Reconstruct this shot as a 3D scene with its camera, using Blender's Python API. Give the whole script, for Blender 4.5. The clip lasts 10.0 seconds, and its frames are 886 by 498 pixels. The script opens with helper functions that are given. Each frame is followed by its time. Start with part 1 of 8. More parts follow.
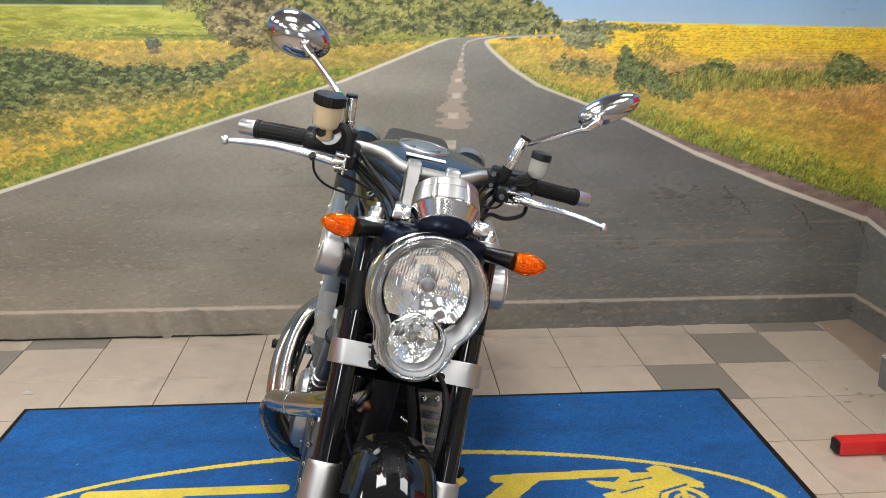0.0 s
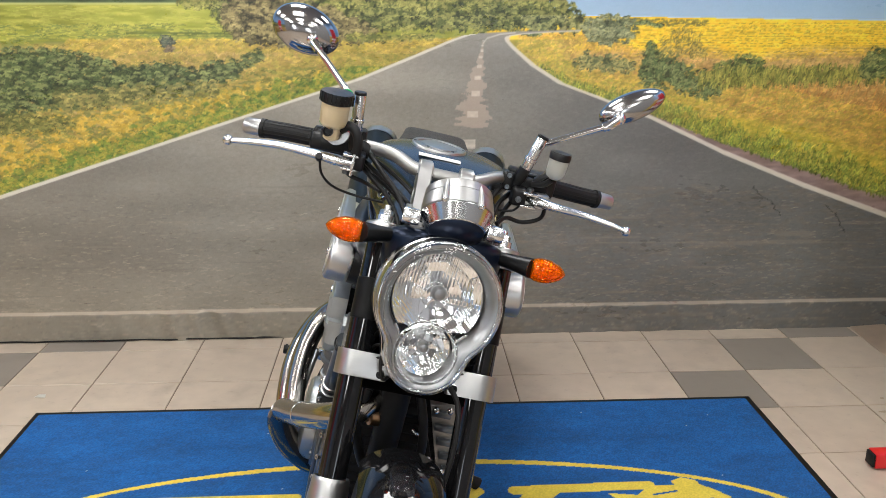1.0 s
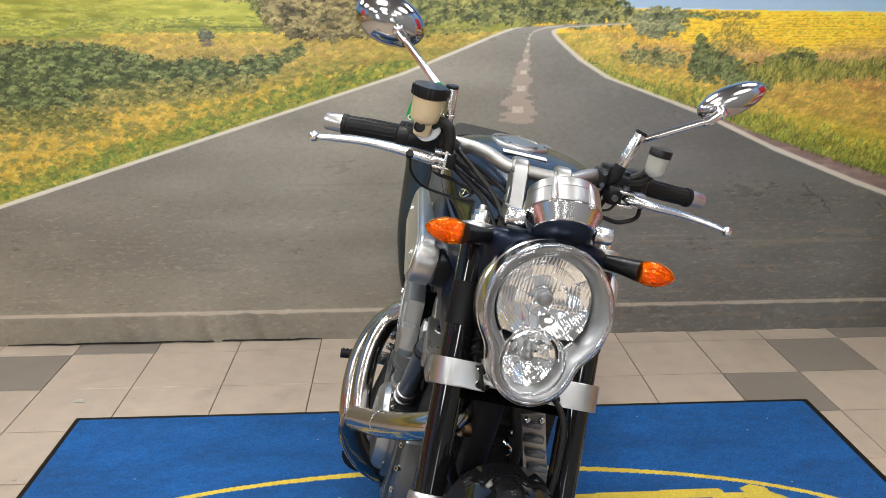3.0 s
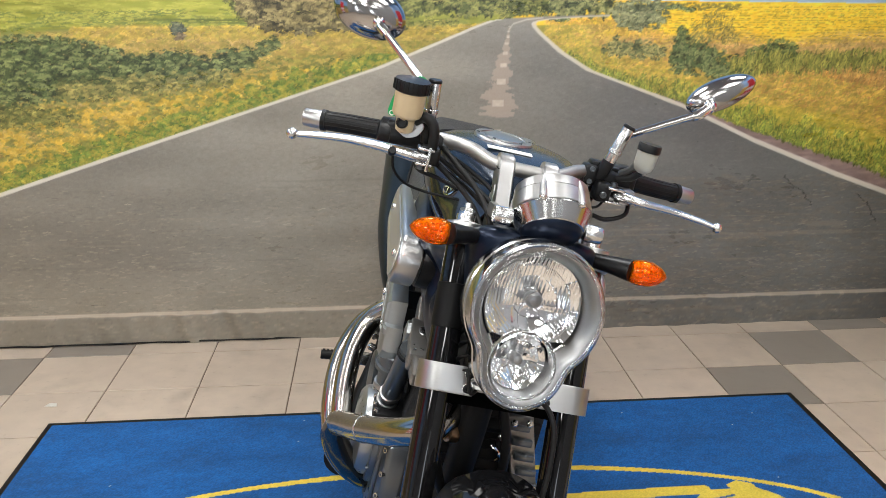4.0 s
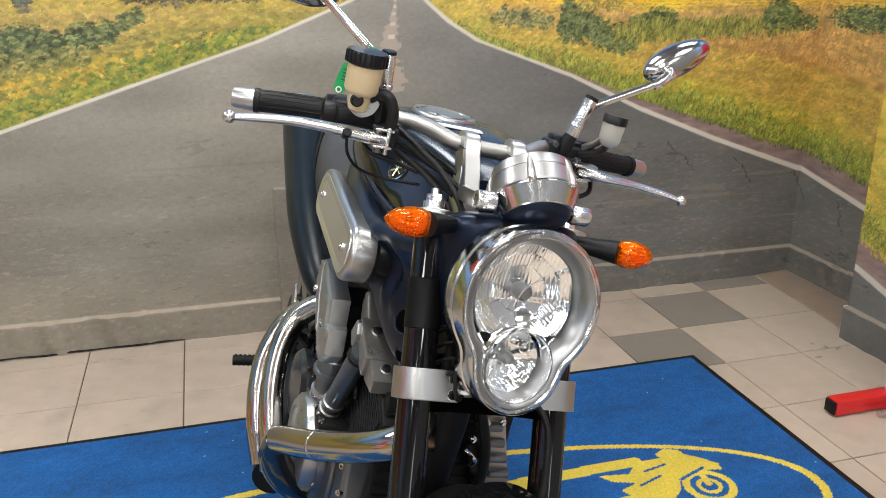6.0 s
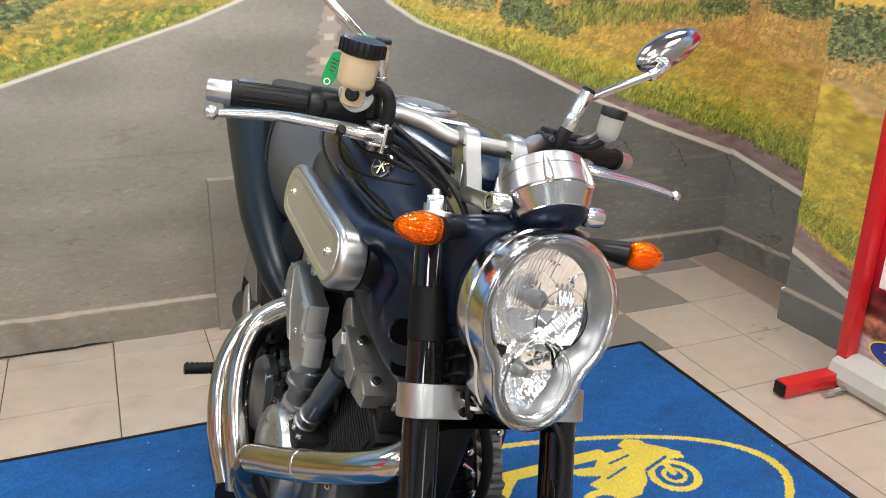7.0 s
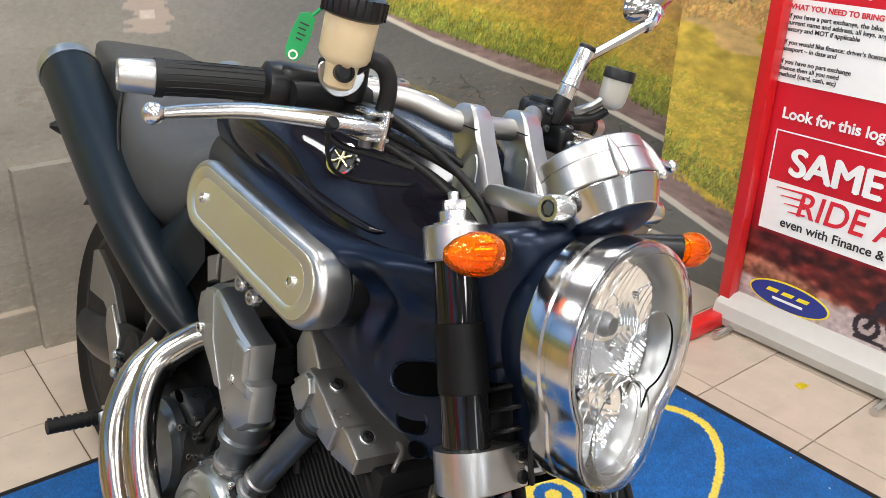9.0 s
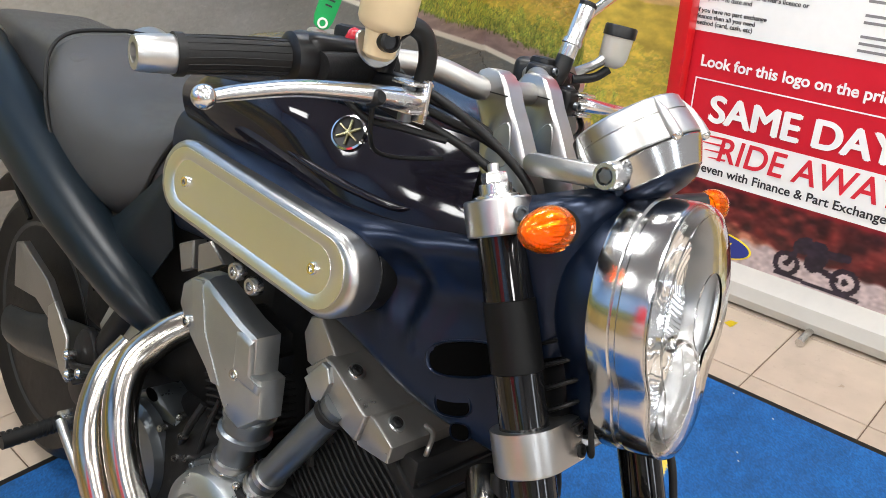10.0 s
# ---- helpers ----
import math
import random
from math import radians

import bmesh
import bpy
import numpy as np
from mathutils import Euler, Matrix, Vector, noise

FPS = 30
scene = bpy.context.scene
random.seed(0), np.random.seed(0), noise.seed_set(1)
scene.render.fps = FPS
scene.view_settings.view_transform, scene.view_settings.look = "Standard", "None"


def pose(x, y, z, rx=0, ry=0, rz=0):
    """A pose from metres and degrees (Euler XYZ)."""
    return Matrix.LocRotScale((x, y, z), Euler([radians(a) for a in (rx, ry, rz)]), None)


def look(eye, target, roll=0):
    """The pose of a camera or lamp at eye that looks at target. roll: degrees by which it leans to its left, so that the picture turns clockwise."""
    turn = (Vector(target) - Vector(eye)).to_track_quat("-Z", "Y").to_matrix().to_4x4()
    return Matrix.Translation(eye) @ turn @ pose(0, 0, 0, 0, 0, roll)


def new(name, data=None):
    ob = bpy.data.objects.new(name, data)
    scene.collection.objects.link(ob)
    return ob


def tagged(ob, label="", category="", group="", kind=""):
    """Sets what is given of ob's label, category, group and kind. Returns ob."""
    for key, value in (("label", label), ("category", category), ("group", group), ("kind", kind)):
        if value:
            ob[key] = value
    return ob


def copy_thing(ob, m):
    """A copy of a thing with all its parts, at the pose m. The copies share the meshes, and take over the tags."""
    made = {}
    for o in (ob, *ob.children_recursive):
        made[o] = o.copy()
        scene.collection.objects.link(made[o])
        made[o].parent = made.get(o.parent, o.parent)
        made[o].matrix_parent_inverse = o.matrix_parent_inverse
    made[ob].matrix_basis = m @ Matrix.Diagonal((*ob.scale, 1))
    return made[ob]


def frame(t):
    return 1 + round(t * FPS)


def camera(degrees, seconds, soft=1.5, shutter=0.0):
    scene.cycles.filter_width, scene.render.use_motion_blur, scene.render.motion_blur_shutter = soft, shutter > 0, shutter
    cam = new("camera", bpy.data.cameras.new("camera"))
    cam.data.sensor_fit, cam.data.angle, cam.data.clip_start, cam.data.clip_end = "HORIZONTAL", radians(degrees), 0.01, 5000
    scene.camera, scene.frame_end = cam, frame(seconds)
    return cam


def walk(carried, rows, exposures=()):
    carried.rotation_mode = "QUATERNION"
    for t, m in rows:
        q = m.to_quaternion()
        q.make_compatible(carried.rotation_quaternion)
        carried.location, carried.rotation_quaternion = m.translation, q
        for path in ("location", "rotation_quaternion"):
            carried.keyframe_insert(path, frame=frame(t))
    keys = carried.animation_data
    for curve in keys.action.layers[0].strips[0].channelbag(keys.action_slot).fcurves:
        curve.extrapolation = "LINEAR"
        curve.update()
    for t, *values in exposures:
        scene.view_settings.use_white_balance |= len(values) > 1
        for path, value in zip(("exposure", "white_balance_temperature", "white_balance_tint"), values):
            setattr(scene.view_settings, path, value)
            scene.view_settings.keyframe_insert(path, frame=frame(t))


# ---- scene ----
cam = camera(55.8, 10.0, soft=0.65)
PATH = [
    (0, (1.089, -2.943, 1.36), (1.244, -1.033, 0.791), 0.4),
    (0.5, (1.115, -2.896, 1.35), (1.262, -0.985, 0.78), 0.3),
    (1, (1.117, -2.862, 1.348), (1.214, -0.948, 0.776), -0.0),
    (1.5, (1.076, -2.851, 1.346), (1.127, -0.935, 0.773), -0.1),
    (2, (0.994, -2.834, 1.349), (1.044, -0.919, 0.775), 0.1),
    (3.5, (0.946, -2.744, 1.329), (1.074, -0.836, 0.742), -0.3),
    (4, (0.938, -2.723, 1.332), (1.091, -0.82, 0.736), -0.2),
    (4.5, (0.866, -2.697, 1.333), (1.071, -0.802, 0.729), 0.3),
    (5, (0.772, -2.662, 1.336), (1.022, -0.779, 0.71), 0.5),
    (5.5, (0.732, -2.616, 1.324), (1.037, -0.746, 0.683), -0.7),
    (6, (0.765, -2.543, 1.311), (1.282, -0.725, 0.659), -0.1),
    (6.2, (0.765, -2.505, 1.311), (1.346, -0.709, 0.649), 0.4),
    (7.3, (0.641, -2.358, 1.315), (1.425, -0.659, 0.609), 1.1),
    (7.5, (0.649, -2.316, 1.307), (1.486, -0.644, 0.597), 1.1),
    (8, (0.687, -2.217, 1.291), (1.626, -0.61, 0.559), 1.2),
    (8.5, (0.614, -2.11, 1.277), (1.629, -0.565, 0.512), 1.2),
    (9, (0.558, -2.005, 1.289), (1.7, -0.576, 0.479), 1.6),
    (9.5, (0.564, -1.94, 1.28), (1.802, -0.623, 0.424), 1.7),
    (10, (0.464, -1.852, 1.285), (1.793, -0.656, 0.389), 1.8),
]
EXPOSURES = [(0.0, 0.0), (5.5, 0.0), (7.3, 0.22), (8.0, 0.20), (8.5, 0.16), (9.0, 0.34), (10.0, 0.42)]
walk(cam, [(t, look(eye, target, roll)) for t, eye, target, roll in PATH], EXPOSURES)

# ---------------------------------------------------------------- light
world = bpy.data.worlds.new("world")
scene.world = world
world.use_nodes = True
world.node_tree.nodes["Background"].inputs[0].default_value = (0.9, 0.95, 1.0, 1)
world.node_tree.nodes["Background"].inputs[1].default_value = 0.3

CEIL = 2.75
PANELS = [(x, y) for x in (-1.0, 0.9, 2.4) for y in (-0.55, -2.1, -3.7, -5.3)]
PANEL_W = {-1.0: 19.4, 0.9: 16.8, 2.4: 6.6}


# ---------------------------------------------------------------- materials
def srgb(r, g, b):
    return tuple(((c / 255) / 12.92 if c / 255 <= 0.04045 else ((c / 255 + 0.055) / 1.055) ** 2.4) for c in (r, g, b))


def mat(name, col, rough=0.5, metal=0.0, vary=0.12, scale=30.0, bump=0.0, bump_scale=200.0, coat=0.0, stretch=(1, 1, 1),
        rough_vary=0.1, trans=0.0, ior=1.5, emit=0.0, attr="", per_piece=0.0, coords="Object", stain=0.0):
    """A procedural surface: base colour varied at two scales, roughness varied, fine relief."""
    m = bpy.data.materials.new(name)
    m.use_nodes = True
    nt = m.node_tree
    b = nt.nodes["Principled BSDF"]
    b.inputs["Metallic"].default_value = metal
    b.inputs["IOR"].default_value = ior
    b.inputs["Transmission Weight"].default_value = trans
    b.inputs["Coat Weight"].default_value = coat
    b.inputs["Coat Roughness"].default_value = 0.04
    tc = nt.nodes.new("ShaderNodeTexCoord")
    mp = nt.nodes.new("ShaderNodeMapping")
    mp.inputs["Scale"].default_value = stretch
    if coords == "World":
        nt.links.new(nt.nodes.new("ShaderNodeNewGeometry").outputs["Position"], mp.inputs["Vector"])
    else:
        nt.links.new(tc.outputs[coords], mp.inputs["Vector"])

    def nz(s, detail=3.0):
        n = nt.nodes.new("ShaderNodeTexNoise")
        n.inputs["Scale"].default_value = s
        n.inputs["Detail"].default_value = detail
        nt.links.new(mp.outputs[0], n.inputs["Vector"])
        return n

    def math_node(op, a, v):
        n = nt.nodes.new("ShaderNodeMath")
        n.operation = op
        nt.links.new(a, n.inputs[0])
        if isinstance(v, (int, float)):
            n.inputs[1].default_value = v
        else:
            nt.links.new(v, n.inputs[1])
        return n.outputs[0]

    big, fine = nz(scale * 0.12), nz(scale, 5.0)
    s = math_node("ADD", math_node("MULTIPLY", big.outputs["Fac"], 1.0), math_node("MULTIPLY", fine.outputs["Fac"], 0.8))
    f = math_node("ADD", math_node("MULTIPLY", math_node("SUBTRACT", s, 0.9), 2.0 * vary), 1.0)
    if stain:       # scattered darker scuffs with soft edges, and fine dirt inside them
        scuff = nt.nodes.new("ShaderNodeMapRange")
        scuff.inputs["From Min"].default_value, scuff.inputs["From Max"].default_value = 0.54, 0.72
        nt.links.new(nz(scale * 0.38, 7.0).outputs["Fac"], scuff.inputs["Value"])
        grit = nt.nodes.new("ShaderNodeMapRange")
        grit.inputs["From Min"].default_value, grit.inputs["From Max"].default_value = 0.62, 0.74
        nt.links.new(nz(scale * 3.1, 4.0).outputs["Fac"], grit.inputs["Value"])
        dirt = math_node("ADD", math_node("MULTIPLY", scuff.outputs[0], stain), math_node("MULTIPLY", grit.outputs[0], stain * 0.7))
        f = math_node("SUBTRACT", f, dirt)
    if per_piece:
        oi = nt.nodes.new("ShaderNodeObjectInfo")
        f = math_node("MULTIPLY", f, math_node("ADD", math_node("MULTIPLY", oi.outputs["Random"], per_piece), 1 - per_piece / 2))
    mul = nt.nodes.new("ShaderNodeVectorMath")
    mul.operation = "SCALE"
    if attr:
        at = nt.nodes.new("ShaderNodeAttribute")
        at.attribute_name = attr
        nt.links.new(at.outputs["Color"], mul.inputs[0])
    else:
        mul.inputs[0].default_value = col
    nt.links.new(f, mul.inputs["Scale"])
    nt.links.new(mul.outputs[0], b.inputs["Base Color"])
    r = math_node("ADD", math_node("MULTIPLY", math_node("SUBTRACT", s, 0.9), rough_vary * 2), rough)
    nt.links.new(r, b.inputs["Roughness"])
    if bump:
        bn = nt.nodes.new("ShaderNodeBump")
        bn.inputs["Strength"].default_value = bump
        bn.inputs["Distance"].default_value = 0.002
        nt.links.new(nz(bump_scale, 4.0).outputs["Fac"], bn.inputs["Height"])
        nt.links.new(bn.outputs[0], b.inputs["Normal"])
    if emit:
        nt.links.new(mul.outputs[0], b.inputs["Emission Color"])
        b.inputs["Emission Strength"].default_value = emit
    return m


M = {
    "wall": mat("painted_wall", (0.30, 0.30, 0.31), 0.7, vary=0.05, scale=8, bump=0.15),
    "ceiling": mat("ceiling_paint", (0.34, 0.34, 0.34), 0.8, vary=0.04, scale=6),
    "print": mat("printed_vinyl", (0.5, 0.5, 0.5), 0.32, vary=0.04, scale=40, bump=0.30, bump_scale=26, attr="print", stretch=(0.5, 0.5, 1.3)),
    "tile": mat("beige_floor_tile", srgb(183, 167, 150), 0.33, vary=0.20, scale=14, bump=0.08, bump_scale=90, per_piece=0.09, coords="World", stain=0.16),
    "tile_grey": mat("grey_floor_tile", srgb(136, 127, 117), 0.35, vary=0.10, scale=18, bump=0.08, bump_scale=90, per_piece=0.06, coords="World", stain=0.10),
    "tile_brown": mat("stained_floor_tile", srgb(196, 176, 156), 0.4, vary=0.25, scale=16, bump=0.08, bump_scale=90, coords="World"),
    "grout": mat("dirty_grout", srgb(104, 88, 74), 0.85, vary=0.45, scale=9, coords="World"),
    "carpet": mat("mat_pile", (0.1, 0.2, 0.5), 0.95, vary=0.14, scale=110, bump=0.9, bump_scale=700, attr="print"),
    "rubber": mat("black_rubber", (0.007, 0.007, 0.007), 0.5, vary=0.2, scale=60, bump=0.1, ior=1.33),
    "plastic": mat("black_plastic", (0.006, 0.006, 0.0065), 0.36, vary=0.15, scale=60, bump=0.06, bump_scale=300, ior=1.36),
    "gloss": mat("gloss_black_paint", (0.009, 0.008, 0.012), 0.08, vary=0.1, scale=20, rough_vary=0.03, ior=1.42),
    "blue": mat("satin_dark_blue_paint", srgb(20, 31, 50), 0.32, metal=0.6, vary=0.10, scale=160, rough_vary=0.05),
    "tank": mat("metallic_dark_blue_paint", srgb(24, 38, 54), 0.26, metal=0.3, vary=0.12, scale=300, coat=0.2, rough_vary=0.03),
    "chrome": mat("chrome", (0.72, 0.71, 0.69), 0.09, metal=1.0, vary=0.04, scale=14, rough_vary=0.06),
    "pipe": mat("warm_pipe_chrome", (0.45, 0.42, 0.38), 0.19, metal=1.0, vary=0.12, scale=18, rough_vary=0.10),
    "lensedge": mat("cloudy_lens_edge", (0.90, 0.91, 0.92), 0.06, vary=0.02, scale=20, trans=1.0, ior=1.30, rough_vary=0.02),
    # deep shade as a flat near-black colour
    "void": mat("unlit_hollow", (0.002, 0.002, 0.002), 0.9, vary=0.1, scale=30, ior=1.05),
    "tail": mat("satin_black_paint", srgb(16, 24, 30), 0.36, vary=0.12, scale=60, rough_vary=0.06, ior=1.33),
    "cream": mat("pale_housing_paint", (0.50, 0.48, 0.44), 0.4, vary=0.08, scale=30),
    # pipe chrome with the dark surroundings it mirrors put into its colour
    "pipedark": mat("shaded_pipe_chrome", (0.16, 0.155, 0.15), 0.16, metal=1.0, vary=0.12, scale=18, rough_vary=0.08),
    "shell": mat("dulled_chrome", (0.46, 0.45, 0.44), 0.15, metal=1.0, vary=0.06, scale=20, rough_vary=0.06),
    "bowl": mat("signal_reflector", (1.0, 0.66, 0.20), 0.13, metal=0.8, vary=0.1, scale=130),
    "band": mat("satin_chrome_band", (0.55, 0.55, 0.55), 0.17, metal=1.0, vary=0.05, scale=30, rough_vary=0.06),
    "covermetal": mat("champagne_satin_metal", (0.80, 0.79, 0.75), 0.31, metal=1.0, vary=0.03, scale=40, rough_vary=0.04, bump=0.012, bump_scale=400),
    "polished": mat("polished_aluminium", (0.66, 0.66, 0.65), 0.24, metal=1.0, vary=0.06, scale=40, rough_vary=0.08),
    "alu": mat("satin_aluminium", (0.46, 0.455, 0.445), 0.33, metal=1.0, vary=0.07, scale=60, bump=0.05, bump_scale=500, rough_vary=0.1),
    "cast": mat("cast_aluminium_paint", (0.37, 0.385, 0.385), 0.32, metal=0.9, vary=0.08, scale=90, bump=0.12, bump_scale=700),
    "barsatin": mat("satin_bar_aluminium", (0.39, 0.38, 0.36), 0.42, metal=1.0, vary=0.06, scale=60, rough_vary=0.06),
    "wheel": mat("dark_wheel_paint", (0.03, 0.033, 0.036), 0.4, metal=0.3, vary=0.1, scale=40),
    "castdark": mat("warm_cast_aluminium", (0.30, 0.288, 0.27), 0.34, metal=0.8, vary=0.10, scale=90, bump=0.12, bump_scale=700),
    "gun": mat("gunmetal", (0.145, 0.16, 0.172), 0.32, metal=0.85, vary=0.1, scale=50),
    "dark": mat("engine_black", (0.009, 0.009, 0.0095), 0.5, vary=0.25, scale=50, bump=0.15, bump_scale=300, ior=1.28),
    "fork": mat("black_anodised_tube", (0.005, 0.005, 0.0055), 0.05, vary=0.1, scale=40, rough_vary=0.02, ior=1.46),
    "sleeve": mat("matte_black_sleeve", (0.004, 0.004, 0.004), 0.46, vary=0.15, scale=60, ior=1.25),
    "seat": mat("black_vinyl", (0.044, 0.045, 0.047), 0.5, ior=1.42, vary=0.12, scale=60, bump=0.35, bump_scale=900),
    "amber": mat("amber_lens", (0.92, 0.30, 0.010), 0.05, vary=0.1, scale=60, trans=0.93, ior=1.3, rough_vary=0.03),
    "clear": mat("clear_lens", (0.97, 0.98, 0.98), 0.02, vary=0.0, scale=10, trans=1.0, ior=1.25, rough_vary=0.01),
    "bezel": mat("satin_grey_bezel", (0.27, 0.27, 0.275), 0.31, metal=1.0, vary=0.05, scale=30),
    "mirror": mat("reflector_chrome", (0.93, 0.94, 0.95), 0.07, metal=1.0, vary=0.02, scale=10, rough_vary=0.02),
    "fluid": mat("yellowed_reservoir_plastic", srgb(214, 194, 156), 0.3, vary=0.22, scale=26, trans=0.30),
    "milky": mat("milky_reservoir_plastic", srgb(196, 196, 188), 0.3, vary=0.08, scale=30, trans=0.45),
    "green": mat("green_tag_plastic", srgb(20, 150, 80), 0.35, vary=0.08, scale=40),
    "red": mat("red_switch_plastic", srgb(205, 30, 45), 0.3, vary=0.08, scale=40),
    "redtube": mat("red_powder_coat", srgb(205, 28, 32), 0.35, vary=0.1, scale=40, coat=0.3),
    "banner": mat("printed_banner", (0.5, 0.1, 0.1), 0.4, vary=0.06, scale=40, attr="print"),
    "white": mat("white_print", srgb(238, 236, 232), 0.45, vary=0.04, scale=40),
    "redprint": mat("red_print", srgb(212, 40, 54), 0.45, vary=0.06, scale=40),
    "blackprint": mat("black_print", srgb(45, 42, 44), 0.5, vary=0.1, scale=40),
    "greyprint": mat("grey_print", srgb(130, 126, 126), 0.5, vary=0.1, scale=40),
    "blueprint": mat("blue_print", srgb(38, 52, 130), 0.4, vary=0.12, scale=60),
    "yellowprint": mat("yellow_print", srgb(236, 214, 40), 0.4, vary=0.06, scale=60),
    "copper": mat("brass_nut", (0.55, 0.35, 0.2), 0.35, metal=1.0, vary=0.2, scale=60),
    "daylight": mat("daylight_outside", (0.86, 0.93, 1.0), 0.9, vary=0.05, scale=2, emit=5.0),
    "lamp": mat("light_diffuser", (1, 1, 1), 0.5, vary=0.0, emit=6.0),
    "gilt": mat("gilt_emblem", (0.60, 0.57, 0.34), 0.25, metal=1.0, vary=0.1, scale=60),
    "paper": mat("paper_scrap", (0.8, 0.78, 0.72), 0.8, vary=0.08, scale=60),
}


# ---------------------------------------------------------------- mesh helpers
def V(*a):
    return Vector(a)


def finish(name, bm, material, parent=None, label="", smooth=40.0):
    bmesh.ops.recalc_face_normals(bm, faces=bm.faces)
    me = bpy.data.meshes.new(name)
    bm.to_mesh(me)
    bm.free()
    me.materials.append(M[material])
    for p in me.polygons:
        p.use_smooth = True
    me.set_sharp_from_angle(angle=radians(smooth))
    ob = new(name, me)
    if parent is not None:
        ob.parent = parent
    if label:
        ob["label"] = label
    return ob


def part(name, bm, material, parent, label="", smooth=40.0):
    return finish(name, bm, material, parent, label, smooth)


def thing(name, label, category, group="", kind="", m=None):
    ob = new(name)
    ob.empty_display_size = 0.1
    if m is not None:
        ob.matrix_world = m
    return tagged(ob, label, category, group, kind)


def box(bm, x0, x1, y0, y1, z0, z1, bevel=0.0, seg=2, m=None):
    """A bevelled block between two corners."""
    r = bmesh.ops.create_cube(bm, size=1)
    vs = r["verts"]
    bmesh.ops.scale(bm, verts=vs, vec=(abs(x1 - x0), abs(y1 - y0), abs(z1 - z0)))
    bmesh.ops.translate(bm, verts=vs, vec=((x0 + x1) / 2, (y0 + y1) / 2, (z0 + z1) / 2))
    if bevel:
        es = list({e for v in vs for e in v.link_edges})
        out = bmesh.ops.bevel(bm, geom=es, offset=bevel, segments=seg, affect="EDGES", profile=0.5)
        vs = list({v for f in out["faces"] for v in f.verts} | {v for v in vs if v.is_valid})
    if m is not None:
        bmesh.ops.transform(bm, matrix=m, verts=vs)
    return bm


def skin(bm, rings, cap=True, loop=False):
    """Skin closed rings of equal counts into a surface."""
    rows = [[bm.verts.new(p) for p in r] for r in rings]
    n = len(rows[0])
    pairs = list(zip(rows, rows[1:])) + ([(rows[-1], rows[0])] if loop else [])
    for a, b in pairs:
        for i in range(n):
            j = (i + 1) % n
            bm.faces.new((a[i], a[j], b[j], b[i]))
    if cap and not loop:
        bm.faces.new(rows[0])
        bm.faces.new(rows[-1][::-1])
    return bm


def axes_for(d):
    d = Vector(d).normalized()
    up = V(0, 0, 1) if abs(d.z) < 0.9 else V(0, 1, 0)
    a = d.cross(up).normalized()
    return a, d.cross(a).normalized(), d


def lathe(bm, origin, axis, profile, seg=32, start=0.0, squash=(1, 1), cap=True):
    """Turn a profile of (radius, height along the axis) about an axis."""
    a, b, d = axes_for(axis)
    o = Vector(origin)
    rings = []
    for r, h in profile:
        r = max(r, 0.0002)
        rings.append([o + d * h + (a * math.cos(start + 2 * math.pi * i / seg) * squash[0] + b * math.sin(start + 2 * math.pi * i / seg) * squash[1]) * r for i in range(seg)])
    return skin(bm, rings, cap and profile[0] != profile[-1])


def catmull(pts, n=8):
    p = [Vector(q) for q in pts]
    if len(p) == 2:
        return [p[0].lerp(p[1], i / n) for i in range(n + 1)]
    p = [p[0] * 2 - p[1]] + p + [p[-1] * 2 - p[-2]]
    out = []
    for i in range(1, len(p) - 2):
        for k in range(n):
            t = k / n
            a, b, c, d = p[i - 1], p[i], p[i + 1], p[i + 2]
            out.append(0.5 * ((2 * b) + (c - a) * t + (2 * a - 5 * b + 4 * c - d) * t * t + (3 * b - a - 3 * c + d) * t ** 3))
    out.append(p[-2])
    return out


def tube(bm, pts, radius, seg=14, n=8, flat=(1, 1), smooth=True):
    """A pipe along a path; radius is one number or one for each given point."""
    path = catmull(pts, n) if smooth else [Vector(q) for q in pts]
    m = len(path)
    if not isinstance(radius, (int, float)):
        k = np.linspace(0, len(radius) - 1, m)
        rad = np.interp(k, range(len(radius)), radius)
    else:
        rad = [radius] * m
    rings, a = [], None
    for i, q in enumerate(path):
        d = (path[min(i + 1, m - 1)] - path[max(i - 1, 0)]).normalized()
        if a is None:
            a = axes_for(d)[0]
        a = (a - d * a.dot(d)).normalized()
        b = d.cross(a)
        rings.append([q + (a * math.cos(2 * math.pi * j / seg) * flat[0] + b * math.sin(2 * math.pi * j / seg) * flat[1]) * float(rad[i]) for j in range(seg)])
    return skin(bm, rings)


def smooth_loop(pts, n=4):
    """A closed outline through 2D points, rounded."""
    p = [Vector((q[0], q[1], 0)) for q in pts]
    k = len(p)
    out = []
    for i in range(k):
        a, b, c, d = p[(i - 1) % k], p[i], p[(i + 1) % k], p[(i + 2) % k]
        for j in range(n):
            t = j / n
            q = 0.5 * ((2 * b) + (c - a) * t + (2 * a - 5 * b + 4 * c - d) * t * t + (3 * b - a - 3 * c + d) * t ** 3)
            out.append((q.x, q.y))
    return out


def plate(bm, outline, m, depth, edge=0.006, steps=3):
    """A plate with rounded front edge: a 2D outline in the plane XY of m, raised along Z of m by depth."""
    c = np.mean(np.array(outline), axis=0)
    o = np.array(outline) - c
    size = np.abs(o).max()
    rings = [[m @ V(*(c + q), 0) for q in o]]
    for i in range(steps + 1):
        a = math.pi / 2 * i / steps
        k = 1 - edge / size * (1 - math.cos(a))
        rings.append([m @ V(*(c + q * k), depth - edge + edge * math.sin(a)) for q in o])
    return skin(bm, rings)


